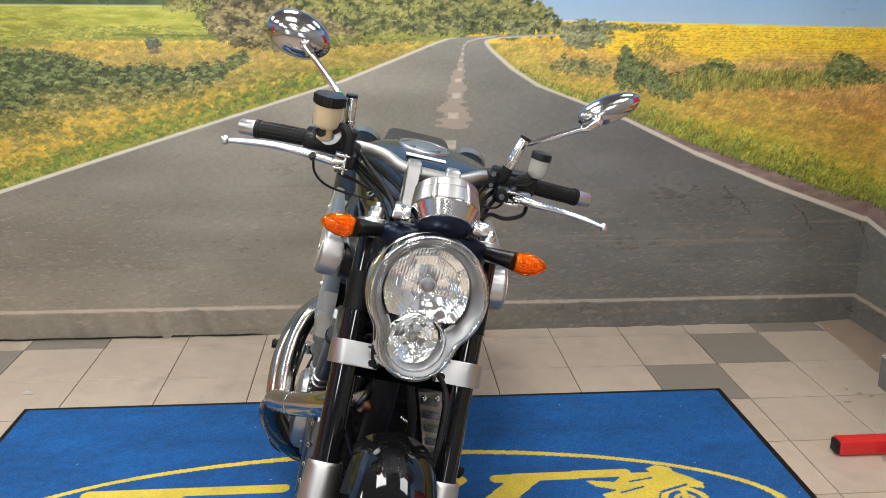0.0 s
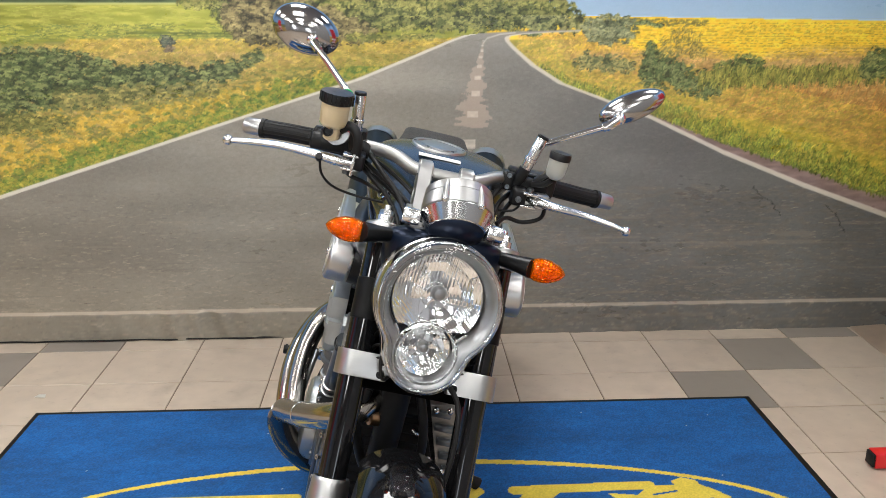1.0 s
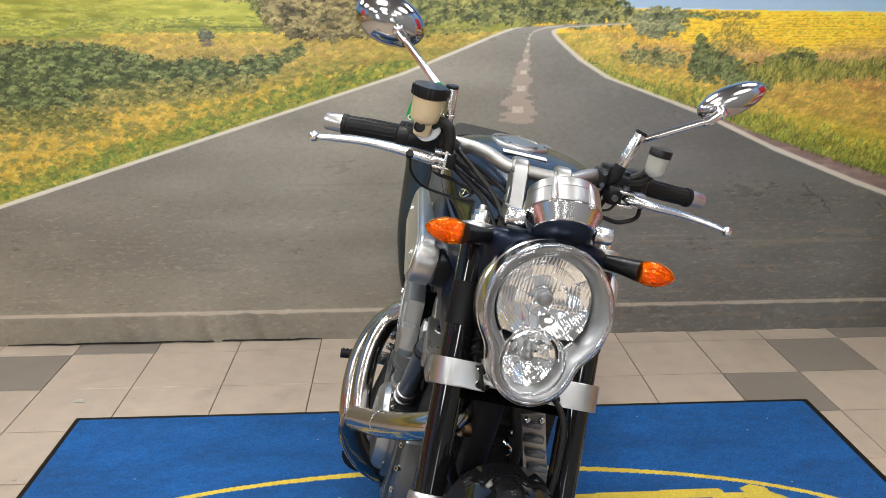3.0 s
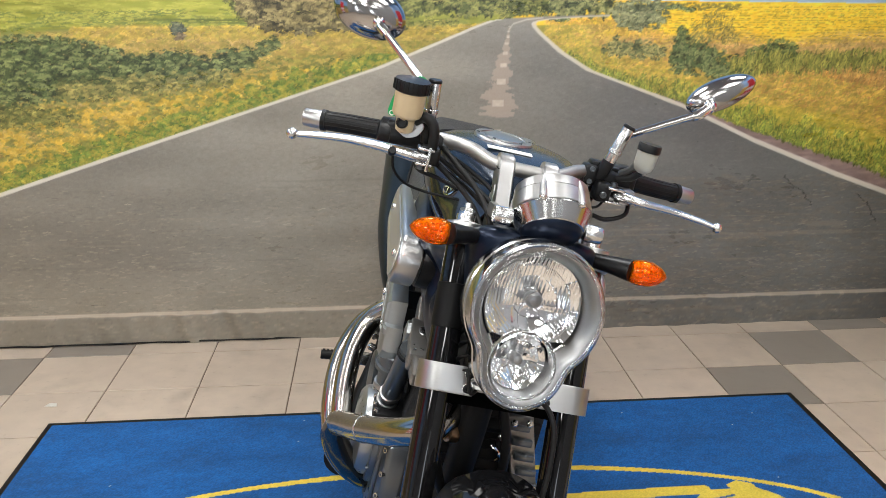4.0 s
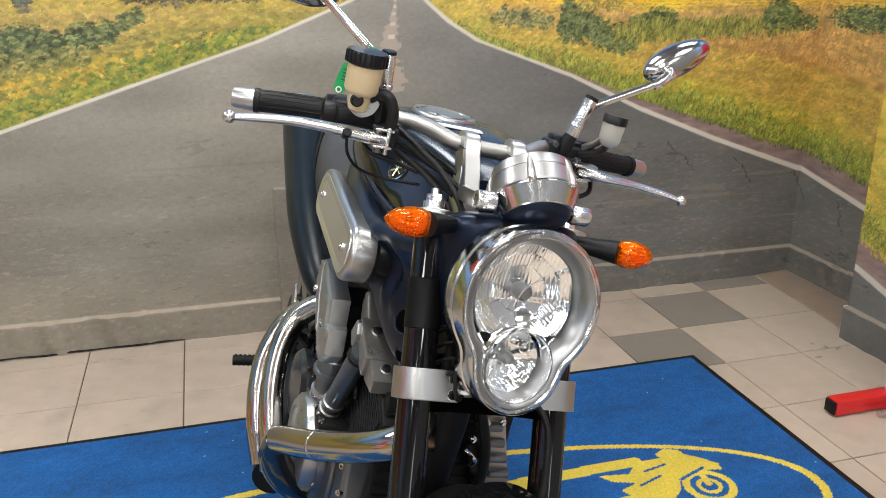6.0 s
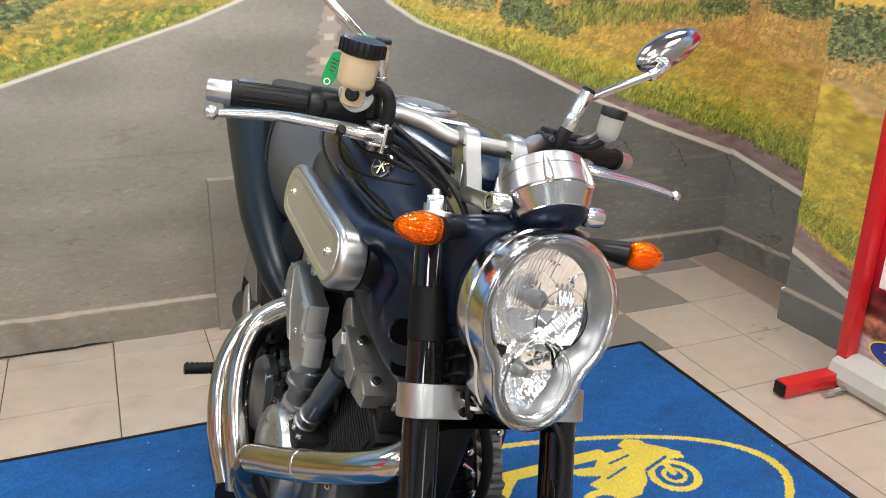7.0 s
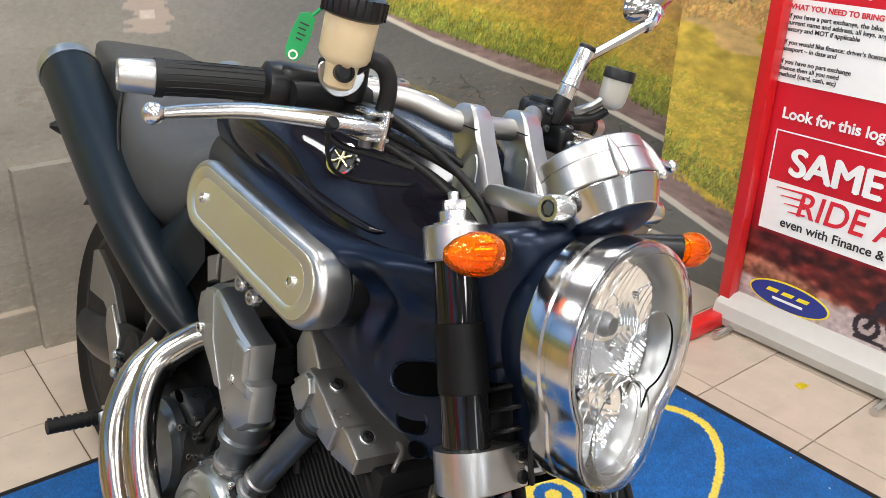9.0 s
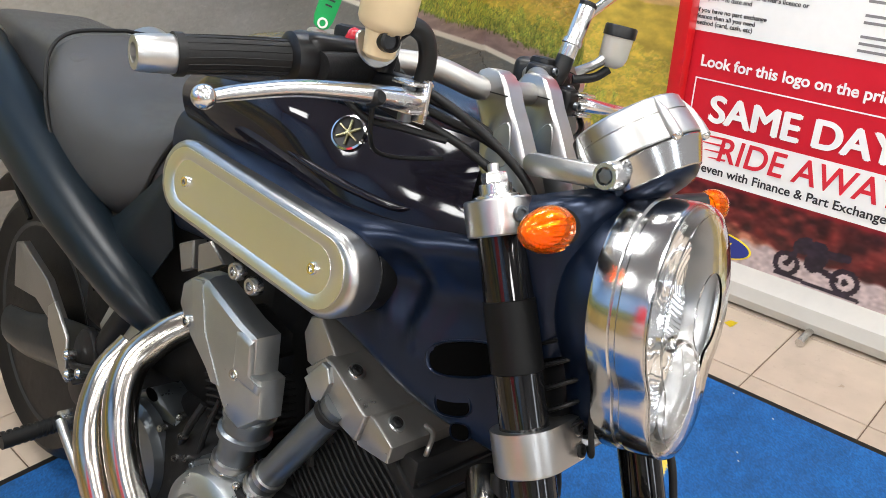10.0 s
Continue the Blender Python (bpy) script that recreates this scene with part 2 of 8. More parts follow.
def frame_m(origin, xdir, ydir):
    x = Vector(xdir).normalized()
    y = Vector(ydir)
    y = (y - x * y.dot(x)).normalized()
    z = x.cross(y)
    r = Matrix((x, y, z)).transposed().to_4x4()
    return Matrix.Translation(origin) @ r


def stadium(length, radius, n=10):
    out = []
    for i in range(n + 1):
        a = -math.pi / 2 + math.pi * i / n
        out.append((length / 2 + radius * math.cos(a), radius * math.sin(a)))
    for i in range(n + 1):
        a = math.pi / 2 + math.pi * i / n
        out.append((-length / 2 + radius * math.cos(a), radius * math.sin(a)))
    return out


def hexbolt(bm, o, d, r, h):
    """A socket bolt: a round head with a hollow."""
    return lathe(bm, o, d, [(r, 0), (r, h * 0.8), (r * 0.9, h), (r * 0.55, h), (r * 0.5, h * 0.4), (0, h * 0.4)], seg=12)


def sheet(name, corner, along, up, nu, nv, colour, material="print", parent=None, us=None, vs=None):
    """A flat printed sheet: a fine grid from corner, each point coloured by colour(u, v) with u, v in metres."""
    us = np.linspace(0, Vector(along).length, nu) if us is None else us
    vs = np.linspace(0, Vector(up).length, nv) if vs is None else vs
    a, b = Vector(along).normalized(), Vector(up).normalized()
    uu, vv = np.meshgrid(us, vs)
    pts = np.array(corner)[None, None] + uu[..., None] * np.array(a) + vv[..., None] * np.array(b)
    nu, nv = len(us), len(vs)
    idx = np.arange(nu * nv).reshape(nv, nu)
    quads = np.stack([idx[:-1, :-1], idx[:-1, 1:], idx[1:, 1:], idx[1:, :-1]], -1).reshape(-1, 4)
    me = bpy.data.meshes.new(name)
    me.vertices.add(nu * nv)
    me.vertices.foreach_set("co", pts.astype(np.float32).ravel())
    me.loops.add(quads.size)
    me.loops.foreach_set("vertex_index", quads.ravel().astype(np.int32))
    me.polygons.add(len(quads))
    me.polygons.foreach_set("loop_start", np.arange(0, quads.size, 4).astype(np.int32))
    me.update(calc_edges=True)
    att = me.color_attributes.new("print", "FLOAT_COLOR", "POINT")
    rgb = colour(uu, vv)
    lin = np.where(rgb <= 0.04045, rgb / 12.92, ((np.maximum(rgb, 0) + 0.055) / 1.055) ** 2.4)
    att.data.foreach_set("color", np.concatenate([lin, np.ones(lin.shape[:2] + (1,))], -1).astype(np.float32).ravel())
    me.materials.append(M[material])
    ob = new(name, me)
    if parent is not None:
        ob.parent = parent
    return ob


# ---------------------------------------------------------------- the printed country road
WALL_Y, RIGHT_X, PIL_X, PIL_Y, SKIRT = 0.409, 3.2, 2.95, -0.245, 0.124
U0, U1, Z1, STEP = -2.3, 5.9, 1.62, 0.003
GW, GH = int((U1 - U0) / STEP), int(Z1 / STEP)
rng = np.random.default_rng(7)


def value_noise(w, h, cell_x, cell_y, seed):
    r = np.random.default_rng(seed)
    gx, gy = int(w / cell_x) + 3, int(h / cell_y) + 3
    g = r.random((gy, gx))
    x, y = np.arange(w) / cell_x, np.arange(h) / cell_y
    xi, yi = x.astype(int), y.astype(int)
    fx, fy = x - xi, y - yi
    fx, fy = (fx * fx * (3 - 2 * fx))[None], (fy * fy * (3 - 2 * fy))[:, None]
    a, b = g[np.ix_(yi, xi)], g[np.ix_(yi, xi + 1)]
    c, d = g[np.ix_(yi + 1, xi)], g[np.ix_(yi + 1, xi + 1)]
    return (a * (1 - fx) + b * fx) * (1 - fy) + (c * (1 - fx) + d * fx) * fy


def paint_mural():
    """The wall print as a picture over the unrolled wall: a country road between fields under a pale sky."""
    u = U0 + (np.arange(GW) + 0.5) * STEP
    z = (np.arange(GH) + 0.5) * STEP
    uu, zz = np.meshgrid(u, z)
    img = np.zeros((GH, GW, 3))

    def c(r, g, b):
        return np.array((r, g, b)) / 255.0

    def vn(cx, cy, seed):
        return value_noise(GW, GH, cx * 0.004 / STEP, cy * 0.004 / STEP, seed)

    fx, fy = np.fft.rfftfreq(GW)[None], np.fft.fftfreq(GH)[:, None]

    def cloud(sx, sy, fall, seed):
        """Natural grain: white noise shaped by its spectrum, longer along one axis than the other."""
        white = np.fft.rfft2(np.random.default_rng(seed).normal(size=(GH, GW)))
        r2 = (fx * sx) ** 2 + (fy * sy) ** 2
        s = np.fft.irfft2(white * (1 + r2) ** -fall * (1 - np.exp(-r2 * 0.6)), s=(GH, GW))
        return np.clip(0.5 + 0.22 * s / s.std(), 0, 1)

    def lay(mask, col):
        k = np.clip(mask, 0, 1)[..., None]
        img[:] = img * (1 - k) + col * k

    def strokes(mask, n, cols, long, wide, tilt=0.0, spread=0.3, arch=0.2, a=0.85, vary=0.10, tone=None):
        """Leaf and blade marks of the print: n short arched dabs where the mask is, each in one of the colours."""
        w = np.cumsum(np.clip(mask, 0, 1).ravel())
        if w[-1] < 1:
            return
        j0, i0 = np.divmod(np.searchsorted(w, rng.random(n) * w[-1]), GW)
        run = long / STEP * (0.6 + 0.8 * rng.random(n))[:, None, None]
        turn = (tilt + spread * rng.normal(size=n))[:, None, None]
        s = np.linspace(-0.5, 0.5, max(int(long / STEP * 1.5), 3))[None, :, None]
        k = (np.linspace(-0.5, 0.5, max(int(wide / STEP * 1.3), 1)) if wide > STEP else np.zeros(1))[None, None]
        off = k * wide / STEP * (1 - (2 * s) ** 2 * 0.7) - arch * 0.55 * run * 4 * s * s
        ii = (i0[:, None, None] + run * s * np.cos(turn) - off * np.sin(turn)).astype(int)
        jj = (j0[:, None, None] + run * s * np.sin(turn) + off * np.cos(turn)).astype(int)
        col = np.array(cols)[rng.integers(0, len(cols), n)] * (1 + vary * rng.normal(size=n))[:, None]
        if tone is not None:
            col = col * tone[j0, i0][:, None]
        col = np.broadcast_to(col[:, None, None], ii.shape + (3,))
        ii, jj = np.clip(ii, 0, GW - 1), np.clip(jj, 0, GH - 1)
        img[jj, ii] = img[jj, ii] * (1 - a) + col * a

    n1, n3 = vn(60, 20, 1), vn(3, 2, 3)
    st = 0.6 * vn(30, 3, 31) + 0.4 * vn(10, 2, 32)
    nf = rng.random((GH, GW))
    twig, blade = cloud(16, 8, 1.1, 60), cloud(14, 34, 0.85, 70)
    n2 = 0.5 + 0.6 * (cloud(90, 40, 1.1, 90) - 0.5)
    clump = cloud(44, 26, 1.3, 97)
    # sky, and a belt of far trees on the left
    lay(np.ones_like(uu), c(166, 194, 216) + (zz[..., None] - 1.3) * c(-60, -40, 0) * 2)
    lay((zz > 1.33) * (uu < 1.3) * (zz < 1.46 + 0.05 * n1), c(78, 96, 62) * (0.65 + 0.6 * n2[..., None]))
    # far fields
    horizon = np.where(uu < 1.2, 1.334, 1.288 - 0.016 * np.clip(uu - 1.8, 0, 2))
    left = uu < 1.45
    field_l = c(160, 162, 70) * (0.86 + 0.22 * n1[..., None]) + (st[..., None] - 0.5) * c(70, 60, 40)
    gold = c(198, 168, 98) * (0.82 + 0.36 * n2[..., None]) + (st[..., None] - 0.5) * 0.12
    grass = c(162, 150, 62) * (0.75 + 0.5 * n2[..., None])
    yellow = c(232, 192, 54) * (0.88 + 0.24 * n2[..., None])
    lay((zz < horizon) & left, field_l)
    lay(((np.abs(zz - horizon) < 0.004) & left) * 0.5, c(206, 206, 150))
    lay((zz < horizon) & ~left, yellow)
    lay(np.clip((1.235 - 0.02 * (n1 - 0.5) - zz) / 0.03, 0, 1) * (st > 0.45) * left * 0.6, c(112, 124, 62))
    lay(np.clip((1.20 - 0.05 * (n1 - 0.5) - zz) / 0.02, 0, 1) * left, gold)
    lay(np.clip((1.17 + 0.04 * (n1 - 0.5) - zz + 0.02 * (uu - 2.4)) / 0.03, 0, 1) * ~left, c(198, 164, 92) * (0.7 + 0.5 * n2[..., None]))
    # verge grass beside the road
    zl = np.array([0.0, 0.2, 0.625, 0.917, 1.055, 1.149, 1.193, 1.216, 1.226])
    ul = np.array([-2.355, -1.727, -0.392, 0.525, 0.962, 1.198, 1.306, 1.37, 1.44])
    edge_l = np.interp(zz, zl, ul)
    zr = np.array([0.0, 0.19, 0.268, 0.385, 0.470, 0.62, 0.76, 0.899, 0.991, 1.035, 1.103, 1.169, 1.194, 1.206, 1.216, 1.226])
    ur = np.array([5.2, 4.5, 4.22, 3.65, 3.18, 2.76, 2.41, 2.111, 1.862, 1.742, 1.632, 1.554, 1.530, 1.526, 1.535, 1.57])
    edge_r = np.interp(zz, zr, ur)
    dl, dr = edge_l - uu, uu - edge_r
    lay(np.clip((0.42 - dl * (0.5 + 0.7 * n1)) / 0.12, 0, 1) * (dl > 0) * (zz < 1.2), grass)
    lay(np.clip((0.30 - dr * (0.6 + 0.7 * n1)) / 0.12, 0, 1) * (dr > 0) * (zz < 1.2) * ~left, grass)
    lay(np.clip((0.16 + 0.1 * n1 - dl) / 0.05, 0, 1) * (dl > 0) * (zz < 1.15), c(120, 138, 46) * (0.7 + 0.6 * n2[..., None]))
    lay(np.clip((0.13 + 0.1 * n1 - dr) / 0.05, 0, 1) * (dr > 0) * (zz < 1.12), (c(118, 132, 44) + np.clip((zz[..., None] - 0.72) / 0.2, 0, 1) * c(46, 32, 22)) * (0.66 + 0.6 * n2[..., None]))
    lay(np.clip((uu - 3.45) / 0.3, 0, 1) * (zz < 0.75 + 0.2 * n1) * (dr > 0) * 0.8, c(180, 156, 50) * (0.7 + 0.6 * n2[..., None]))
    # sandy shoulder on the far side
    line_z = np.interp(uu, ur[::-1], zr[::-1])
    thick = np.interp(uu, (1.8, 2.2, 2.8, 3.2, 3.65, 4.2), (0.0, 0.026, 0.078, 0.092, 0.115, 0.122))
    # grass above the shoulder: dark tufts, then yellow-green, then gold
    lift = (zz - line_z - thick) / np.interp(uu, (1.8, 2.2, 3.2), (0.35, 0.7, 1.0))
    far_side = (dr > 0) * (uu > 1.8) * (uu < 4.0) * np.clip((1.12 - zz) / 0.05, 0, 1)
    lay(far_side * np.clip((0.42 - lift) / 0.08, 0, 1), c(172, 134, 64) * (0.70 + 0.6 * n2[..., None]))
    lay(far_side * np.clip((0.19 + 0.10 * (n1 - 0.5) - lift) / 0.06, 0, 1), c(166, 150, 52) * (0.72 + 0.56 * n2[..., None]))
    lay(far_side * np.clip((0.055 + 0.11 * (n1 - 0.5) + 0.09 * (blade - 0.5) - lift) / 0.02, 0, 1), c(104, 114, 44) * (0.5 + 1.0 * blade[..., None]))
    lay(np.clip((line_z + thick * (0.86 + 0.3 * (blade - 0.5) + 0.3 * (n1 - 0.5)) - zz) / 0.006, 0, 1) * (dr > 0) * (uu > 1.8), c(132, 112, 94) * (0.72 + 0.30 * n2[..., None] + 0.25 * st[..., None]))

    # field and verge marks, far to near
    lv, rv = dl > 0.004, (dr > 0.012) & (zz > line_z + thick)
    far_l = lv & (zz > 1.20) & (zz < 1.325) & (uu < 0.9)
    strokes(far_l * (st > 0.4), 2600, (c(176, 176, 84), c(150, 156, 66), c(188, 182, 92)), 0.034, 0.003, 0, 0.05, 0, 0.55, 0.05)
    strokes(far_l * (zz < 1.262) * (zz > 1.185) * (st > 0.35), 2300, (c(112, 124, 62), c(96, 112, 60), c(178, 172, 84), c(150, 150, 70)), 0.024, 0.003, 0, 0.10, 0.1, 0.75)
    lay(lv * (np.abs(zz - 1.226 - 0.004 * np.sin(uu * 9) - 0.006 * (uu - 0.4)) < 0.0035) * (uu > 0.10) * (uu < 0.56) * (0.4 + 0.6 * st), c(92, 104, 52))
    lay(lv * (np.abs(zz - 1.215 - 0.004 * np.sin(uu * 7)) < 0.0022) * (uu > 0.2) * (uu < 0.52) * (0.3 + 0.6 * st), c(92, 104, 52))
    straw = lv & (zz < 1.205) & (zz > 1.02) & (uu > -0.12)
    strokes(straw, 5200, (c(214, 180, 104), c(196, 160, 88), c(224, 186, 92), c(178, 146, 84)), 0.020, 0.005, 0.1, 0.35, 0.3, 0.6)
    strokes(straw & (zz > 1.165), 700, (c(226, 196, 84), c(206, 176, 66)), 0.022, 0.006, 0.1, 0.3, 0.3, 0.7)
    # yellow field: broken rows of darker dots that close up towards the far edge
    fld = ~left & (zz < horizon) & (zz > 1.125 + 0.02 * (n1 - 0.5)) & (uu > 1.98)
    strokes(fld, 12000, (c(238, 198, 50), c(226, 182, 40), c(244, 208, 74), c(212, 170, 42)), 0.016, 0.004, 0, 0.12, 0.1, 0.6, 0.05)
    row_no = np.log(np.clip(1.315 - zz, 0.01, 1)) * 13 - 0.35 * uu + 0.5 * n1
    strokes(fld & (zz > 1.135) & (zz < 1.262) & (np.abs(row_no % 1 - 0.5) < 0.2) & (uu < 3.6), 2400, (c(156, 132, 46), c(184, 152, 46), c(140, 122, 50)), 0.008, 0.004, 0, 0.25, 0.2, 0.65)
    strokes(~left & (zz > 1.20) & (zz < horizon + 0.004) & (uu > 2.0) & (np.abs(zz - 1.267 + 0.03 * (uu - 2.1)) < 0.012) & (uu < 2.3), 110, (c(110, 108, 56),), 0.010, 0.006, 0, 0.2, 0.2, 0.8)
    # dry tall grass behind the bank
    dry = ~left & rv & (zz > 0.90) & (zz < 1.135 + 0.03 * (n1 - 0.5) + np.clip((2.06 - uu) * 0.6, 0, 0.095))
    strokes(dry, 17000, (c(190, 150, 82), c(168, 128, 66), c(206, 166, 84), c(150, 122, 64), c(186, 160, 70)), 0.017, 0.005, 0.5, 0.7, 0.25, 0.6, 0.10, 0.82 + 0.36 * clump)
    strokes(dry & (uu > 2.4) & (zz < 1.06), 2600, (c(184, 128, 58), c(160, 112, 56), c(206, 152, 70)), 0.020, 0.004, 1.2, 0.3, 0.1, 0.7)
    # the bank in yellow-green, and the green edge beside the road
    bank = ~left & rv & (((lift < 0.33) & (uu > 1.8)) | ((dr < 0.17) & (uu < 1.95))) & (zz < 1.205)
    strokes(bank, 22000, (c(190, 170, 58), c(204, 178, 62), c(160, 154, 56), c(212, 180, 82), c(138, 142, 54)), 0.016, 0.005, 0.25, 0.5, 0.25, 0.5, 0.06, 0.86 + 0.28 * clump)
    fringe = ~left & rv & (lift < 0.085 + 0.13 * (clump - 0.5)) & (zz < 1.10)
    strokes(fringe, 14000, (c(92, 110, 44), c(112, 128, 48), c(138, 144, 52), c(70, 84, 38), c(160, 150, 60)), 0.020, 0.004, 1.35, 0.45, 0.15, 0.75, 0.10, 0.75 + 0.5 * clump)
    near_l = lv & (zz < 1.19) & (uu > -1.2)
    warm_l = np.clip((0.98 + 0.12 * uu + 0.05 * (n1 - 0.5) - zz) / 0.06, 0, 1)
    strokes(near_l, 9000, (c(192, 164, 78), c(170, 156, 66), c(204, 172, 84), c(150, 144, 66)), 0.020, 0.006, 0.1, 0.35, 0.3, 0.7, 0.08, 0.8 + 0.4 * clump)
    strokes(near_l * warm_l * (clump > 0.36), 5200, (c(222, 180, 62), c(208, 168, 58), c(228, 190, 84)), 0.018, 0.007, 0.1, 0.4, 0.3, 0.75)
    strokes(near_l * (clump < 0.50) * (zz < 1.10), 2600, (c(136, 138, 66), c(112, 122, 62)), 0.018, 0.005, 0.1, 0.4, 0.3, 0.7)
    green_l = near_l * np.clip((0.21 + 0.32 * (clump - 0.5) - dl) / 0.06, 0, 1) * (zz < 1.10)
    strokes(green_l, 7500, (c(92, 126, 52), c(112, 142, 58), c(132, 150, 60), c(76, 106, 48)), 0.017, 0.006, 0.15, 0.4, 0.3, 0.75)
    strokes(green_l, 900, (c(206, 178, 70), c(190, 170, 66)), 0.014, 0.006, 0.15, 0.4, 0.3, 0.7)
    strokes(lv & (dl < 0.03) & (uu > -1.2), 900, (c(176, 152, 92), c(150, 134, 84)), 0.018, 0.004, 0.32, 0.2, 0.1, 0.6)

    def bush(mask, n, dark, mid, light, long=0.017, wide=0.006, tilt=0.0, spread=0.4, under=0.82, top=0.30):
        """A mass of foliage: a dark inside, then leaf marks that get lighter on the clumps."""
        ragged = np.clip((mask - 0.5 + 1.5 * (twig - 0.5) + 0.25 * (clump - 0.5)) * 4 + 0.4, 0, 1) * (mask > 0.03)
        lay(ragged * under, np.array(dark) * (0.85 + 0.3 * n2[..., None]))
        strokes(ragged, n, (dark, mid, mid, dark * 0.8), long, wide, tilt, spread, 0.3, 0.85, 0.10)
        strokes(ragged * (clump > 0.36) * (twig > 0.45), int(n * 0.45), (mid, mid, light), long, wide, tilt, spread, 0.3, 0.85, 0.10)
        strokes(ragged * (clump > 0.42) * (twig > 0.52), int(n * top * 0.6), (light, light * 1.12), long * 0.9, wide * 0.8, tilt, spread, 0.3, 0.85, 0.08)

    def oval(cu, cz, su, sz):
        return np.clip(1.0 - 0.5 * (((uu - cu) / su) ** 2 + ((zz - cz) / sz) ** 2), 0, 1)

    def between(us, tops, bottoms, soft=0.02):
        t_, b_ = np.interp(uu, us, tops), np.interp(uu, us, bottoms)
        return np.clip(0.5 + np.minimum(t_ - zz, zz - b_) / soft / 2, 0, 1) * ((uu > us[0]) & (uu < us[-1]))

    deep, green, pale = c(54, 66, 42), c(94, 108, 60), c(148, 154, 88)
    # trees along the far bend, and the dark thicket before them
    bush(between((0.30, 0.42, 0.60, 0.9, 1.2, 1.45, 1.62, 1.74, 1.84), (1.52, 1.52, 1.52, 1.52, 1.52, 1.43, 1.40, 1.345, 1.265), (1.338, 1.326, 1.27, 1.252, 1.25, 1.25, 1.248, 1.247, 1.247)), 9000, c(54, 62, 36), c(102, 108, 56), c(154, 150, 84), 0.017, 0.007, 0.2, 0.7, 0.9, 0.4)
    for cu, cz, su, sz in ((0.55, 1.31, 0.10, 0.05), (1.52, 1.285, 0.12, 0.035), (1.66, 1.275, 0.07, 0.03), (1.30, 1.275, 0.09, 0.03), (1.05, 1.285, 0.10, 0.035)):
        bush(oval(cu, cz, su, sz), 420, c(52, 60, 38), c(92, 100, 56), c(138, 138, 78), 0.014, 0.006)
    bush(between((0.46, 0.52, 0.60, 0.72, 0.86, 0.98, 1.04), (1.31, 1.345, 1.36, 1.345, 1.31, 1.26, 1.22), (1.25, 1.215, 1.19, 1.192, 1.20, 1.205, 1.21)), 1900, c(60, 58, 42), c(104, 96, 64), c(150, 138, 92), 0.018, 0.006, 0.15, 0.5)
    bush(between((0.92, 1.0, 1.12, 1.25), (1.225, 1.222, 1.22, 1.225), (1.20, 1.198, 1.20, 1.21), 0.008), 160, c(96, 104, 54), c(134, 134, 68), c(168, 158, 84), 0.010, 0.005)
    # the hedge across the meadow
    bush(between((-2.3, -0.8, -0.33, -0.20, -0.05, 0.04, 0.10, 0.15, 0.23, 0.29, 0.32, 0.36, 0.39, 0.43, 0.47, 0.52, 0.565, 0.60),
                 (1.17, 1.175, 1.168, 1.168, 1.145, 1.118, 1.094, 1.108, 1.118, 1.110, 1.090, 1.088, 1.114, 1.128, 1.112, 1.132, 1.158, 1.15),
                 (0.92, 0.92, 0.945, 0.955, 0.970, 0.985, 0.99, 0.995, 1.005, 1.005, 1.01, 1.02, 1.035, 1.05, 1.06, 1.09, 1.12, 1.145), 0.016), 7600, deep, c(86, 100, 56), c(140, 146, 86), 0.020, 0.006, 0.0, 0.28, 0.85, 0.34)
    bush(between((-0.20, -0.05, 0.10, 0.30, 0.42), (1.00, 1.01, 1.02, 1.03, 1.03), (0.955, 0.965, 0.985, 1.0, 1.02), 0.03), 420, c(104, 106, 58), c(138, 134, 72), c(176, 160, 88), 0.020, 0.006, 0, 0.3, 0.4)
    bush(between((-1.4, -0.45, -0.30, -0.20, -0.12), (0.94, 0.935, 0.925, 0.91, 0.895), (0.85, 0.86, 0.865, 0.875, 0.885), 0.02), 900, c(84, 90, 48), c(122, 124, 62), c(164, 152, 78), 0.020, 0.006, 0, 0.3, 0.6)
    bush(oval(0.247, 1.196, 0.022, 0.019), 110, c(54, 60, 54), c(84, 92, 76), c(124, 128, 98), 0.010, 0.005, 0, 0.8)
    bush(oval(0.255, 1.172, 0.022, 0.009), 40, c(120, 104, 78), c(140, 122, 92), c(160, 140, 104), 0.010, 0.004)
    # bushes between the bank and the yellow field
    bush(oval(1.925, 1.238, 0.082, 0.042), 800, c(66, 76, 50), c(104, 112, 72), c(150, 150, 96), 0.014, 0.005, 0.2, 0.6)
    bush(between((1.79, 1.84, 1.88, 1.93, 1.98, 2.03), (1.115, 1.147, 1.125, 1.136, 1.12, 1.10), (1.11, 1.105, 1.10, 1.095, 1.09, 1.095), 0.018), 380, c(64, 74, 44), c(104, 110, 62), c(158, 148, 82), 0.014, 0.005, 0.3, 0.6)
    bush(between((2.05, 2.08, 2.13, 2.19, 2.23, 2.32, 2.38), (1.08, 1.185, 1.14, 1.12, 1.085, 1.065, 1.02), (1.07, 1.04, 1.035, 1.035, 1.015, 1.0, 1.0), 0.030), 900, c(50, 62, 36), c(82, 98, 52), c(128, 134, 76), 0.015, 0.005, 0.2, 0.8, 0.45)
    bush(between((2.12, 2.16, 2.22, 2.27, 2.31), (1.17, 1.23, 1.24, 1.20, 1.16), (1.14, 1.15, 1.15, 1.14, 1.14), 0.03), 170, c(108, 106, 52), c(134, 124, 60), c(176, 154, 70), 0.013, 0.004, 0.9, 0.6, 0.15)
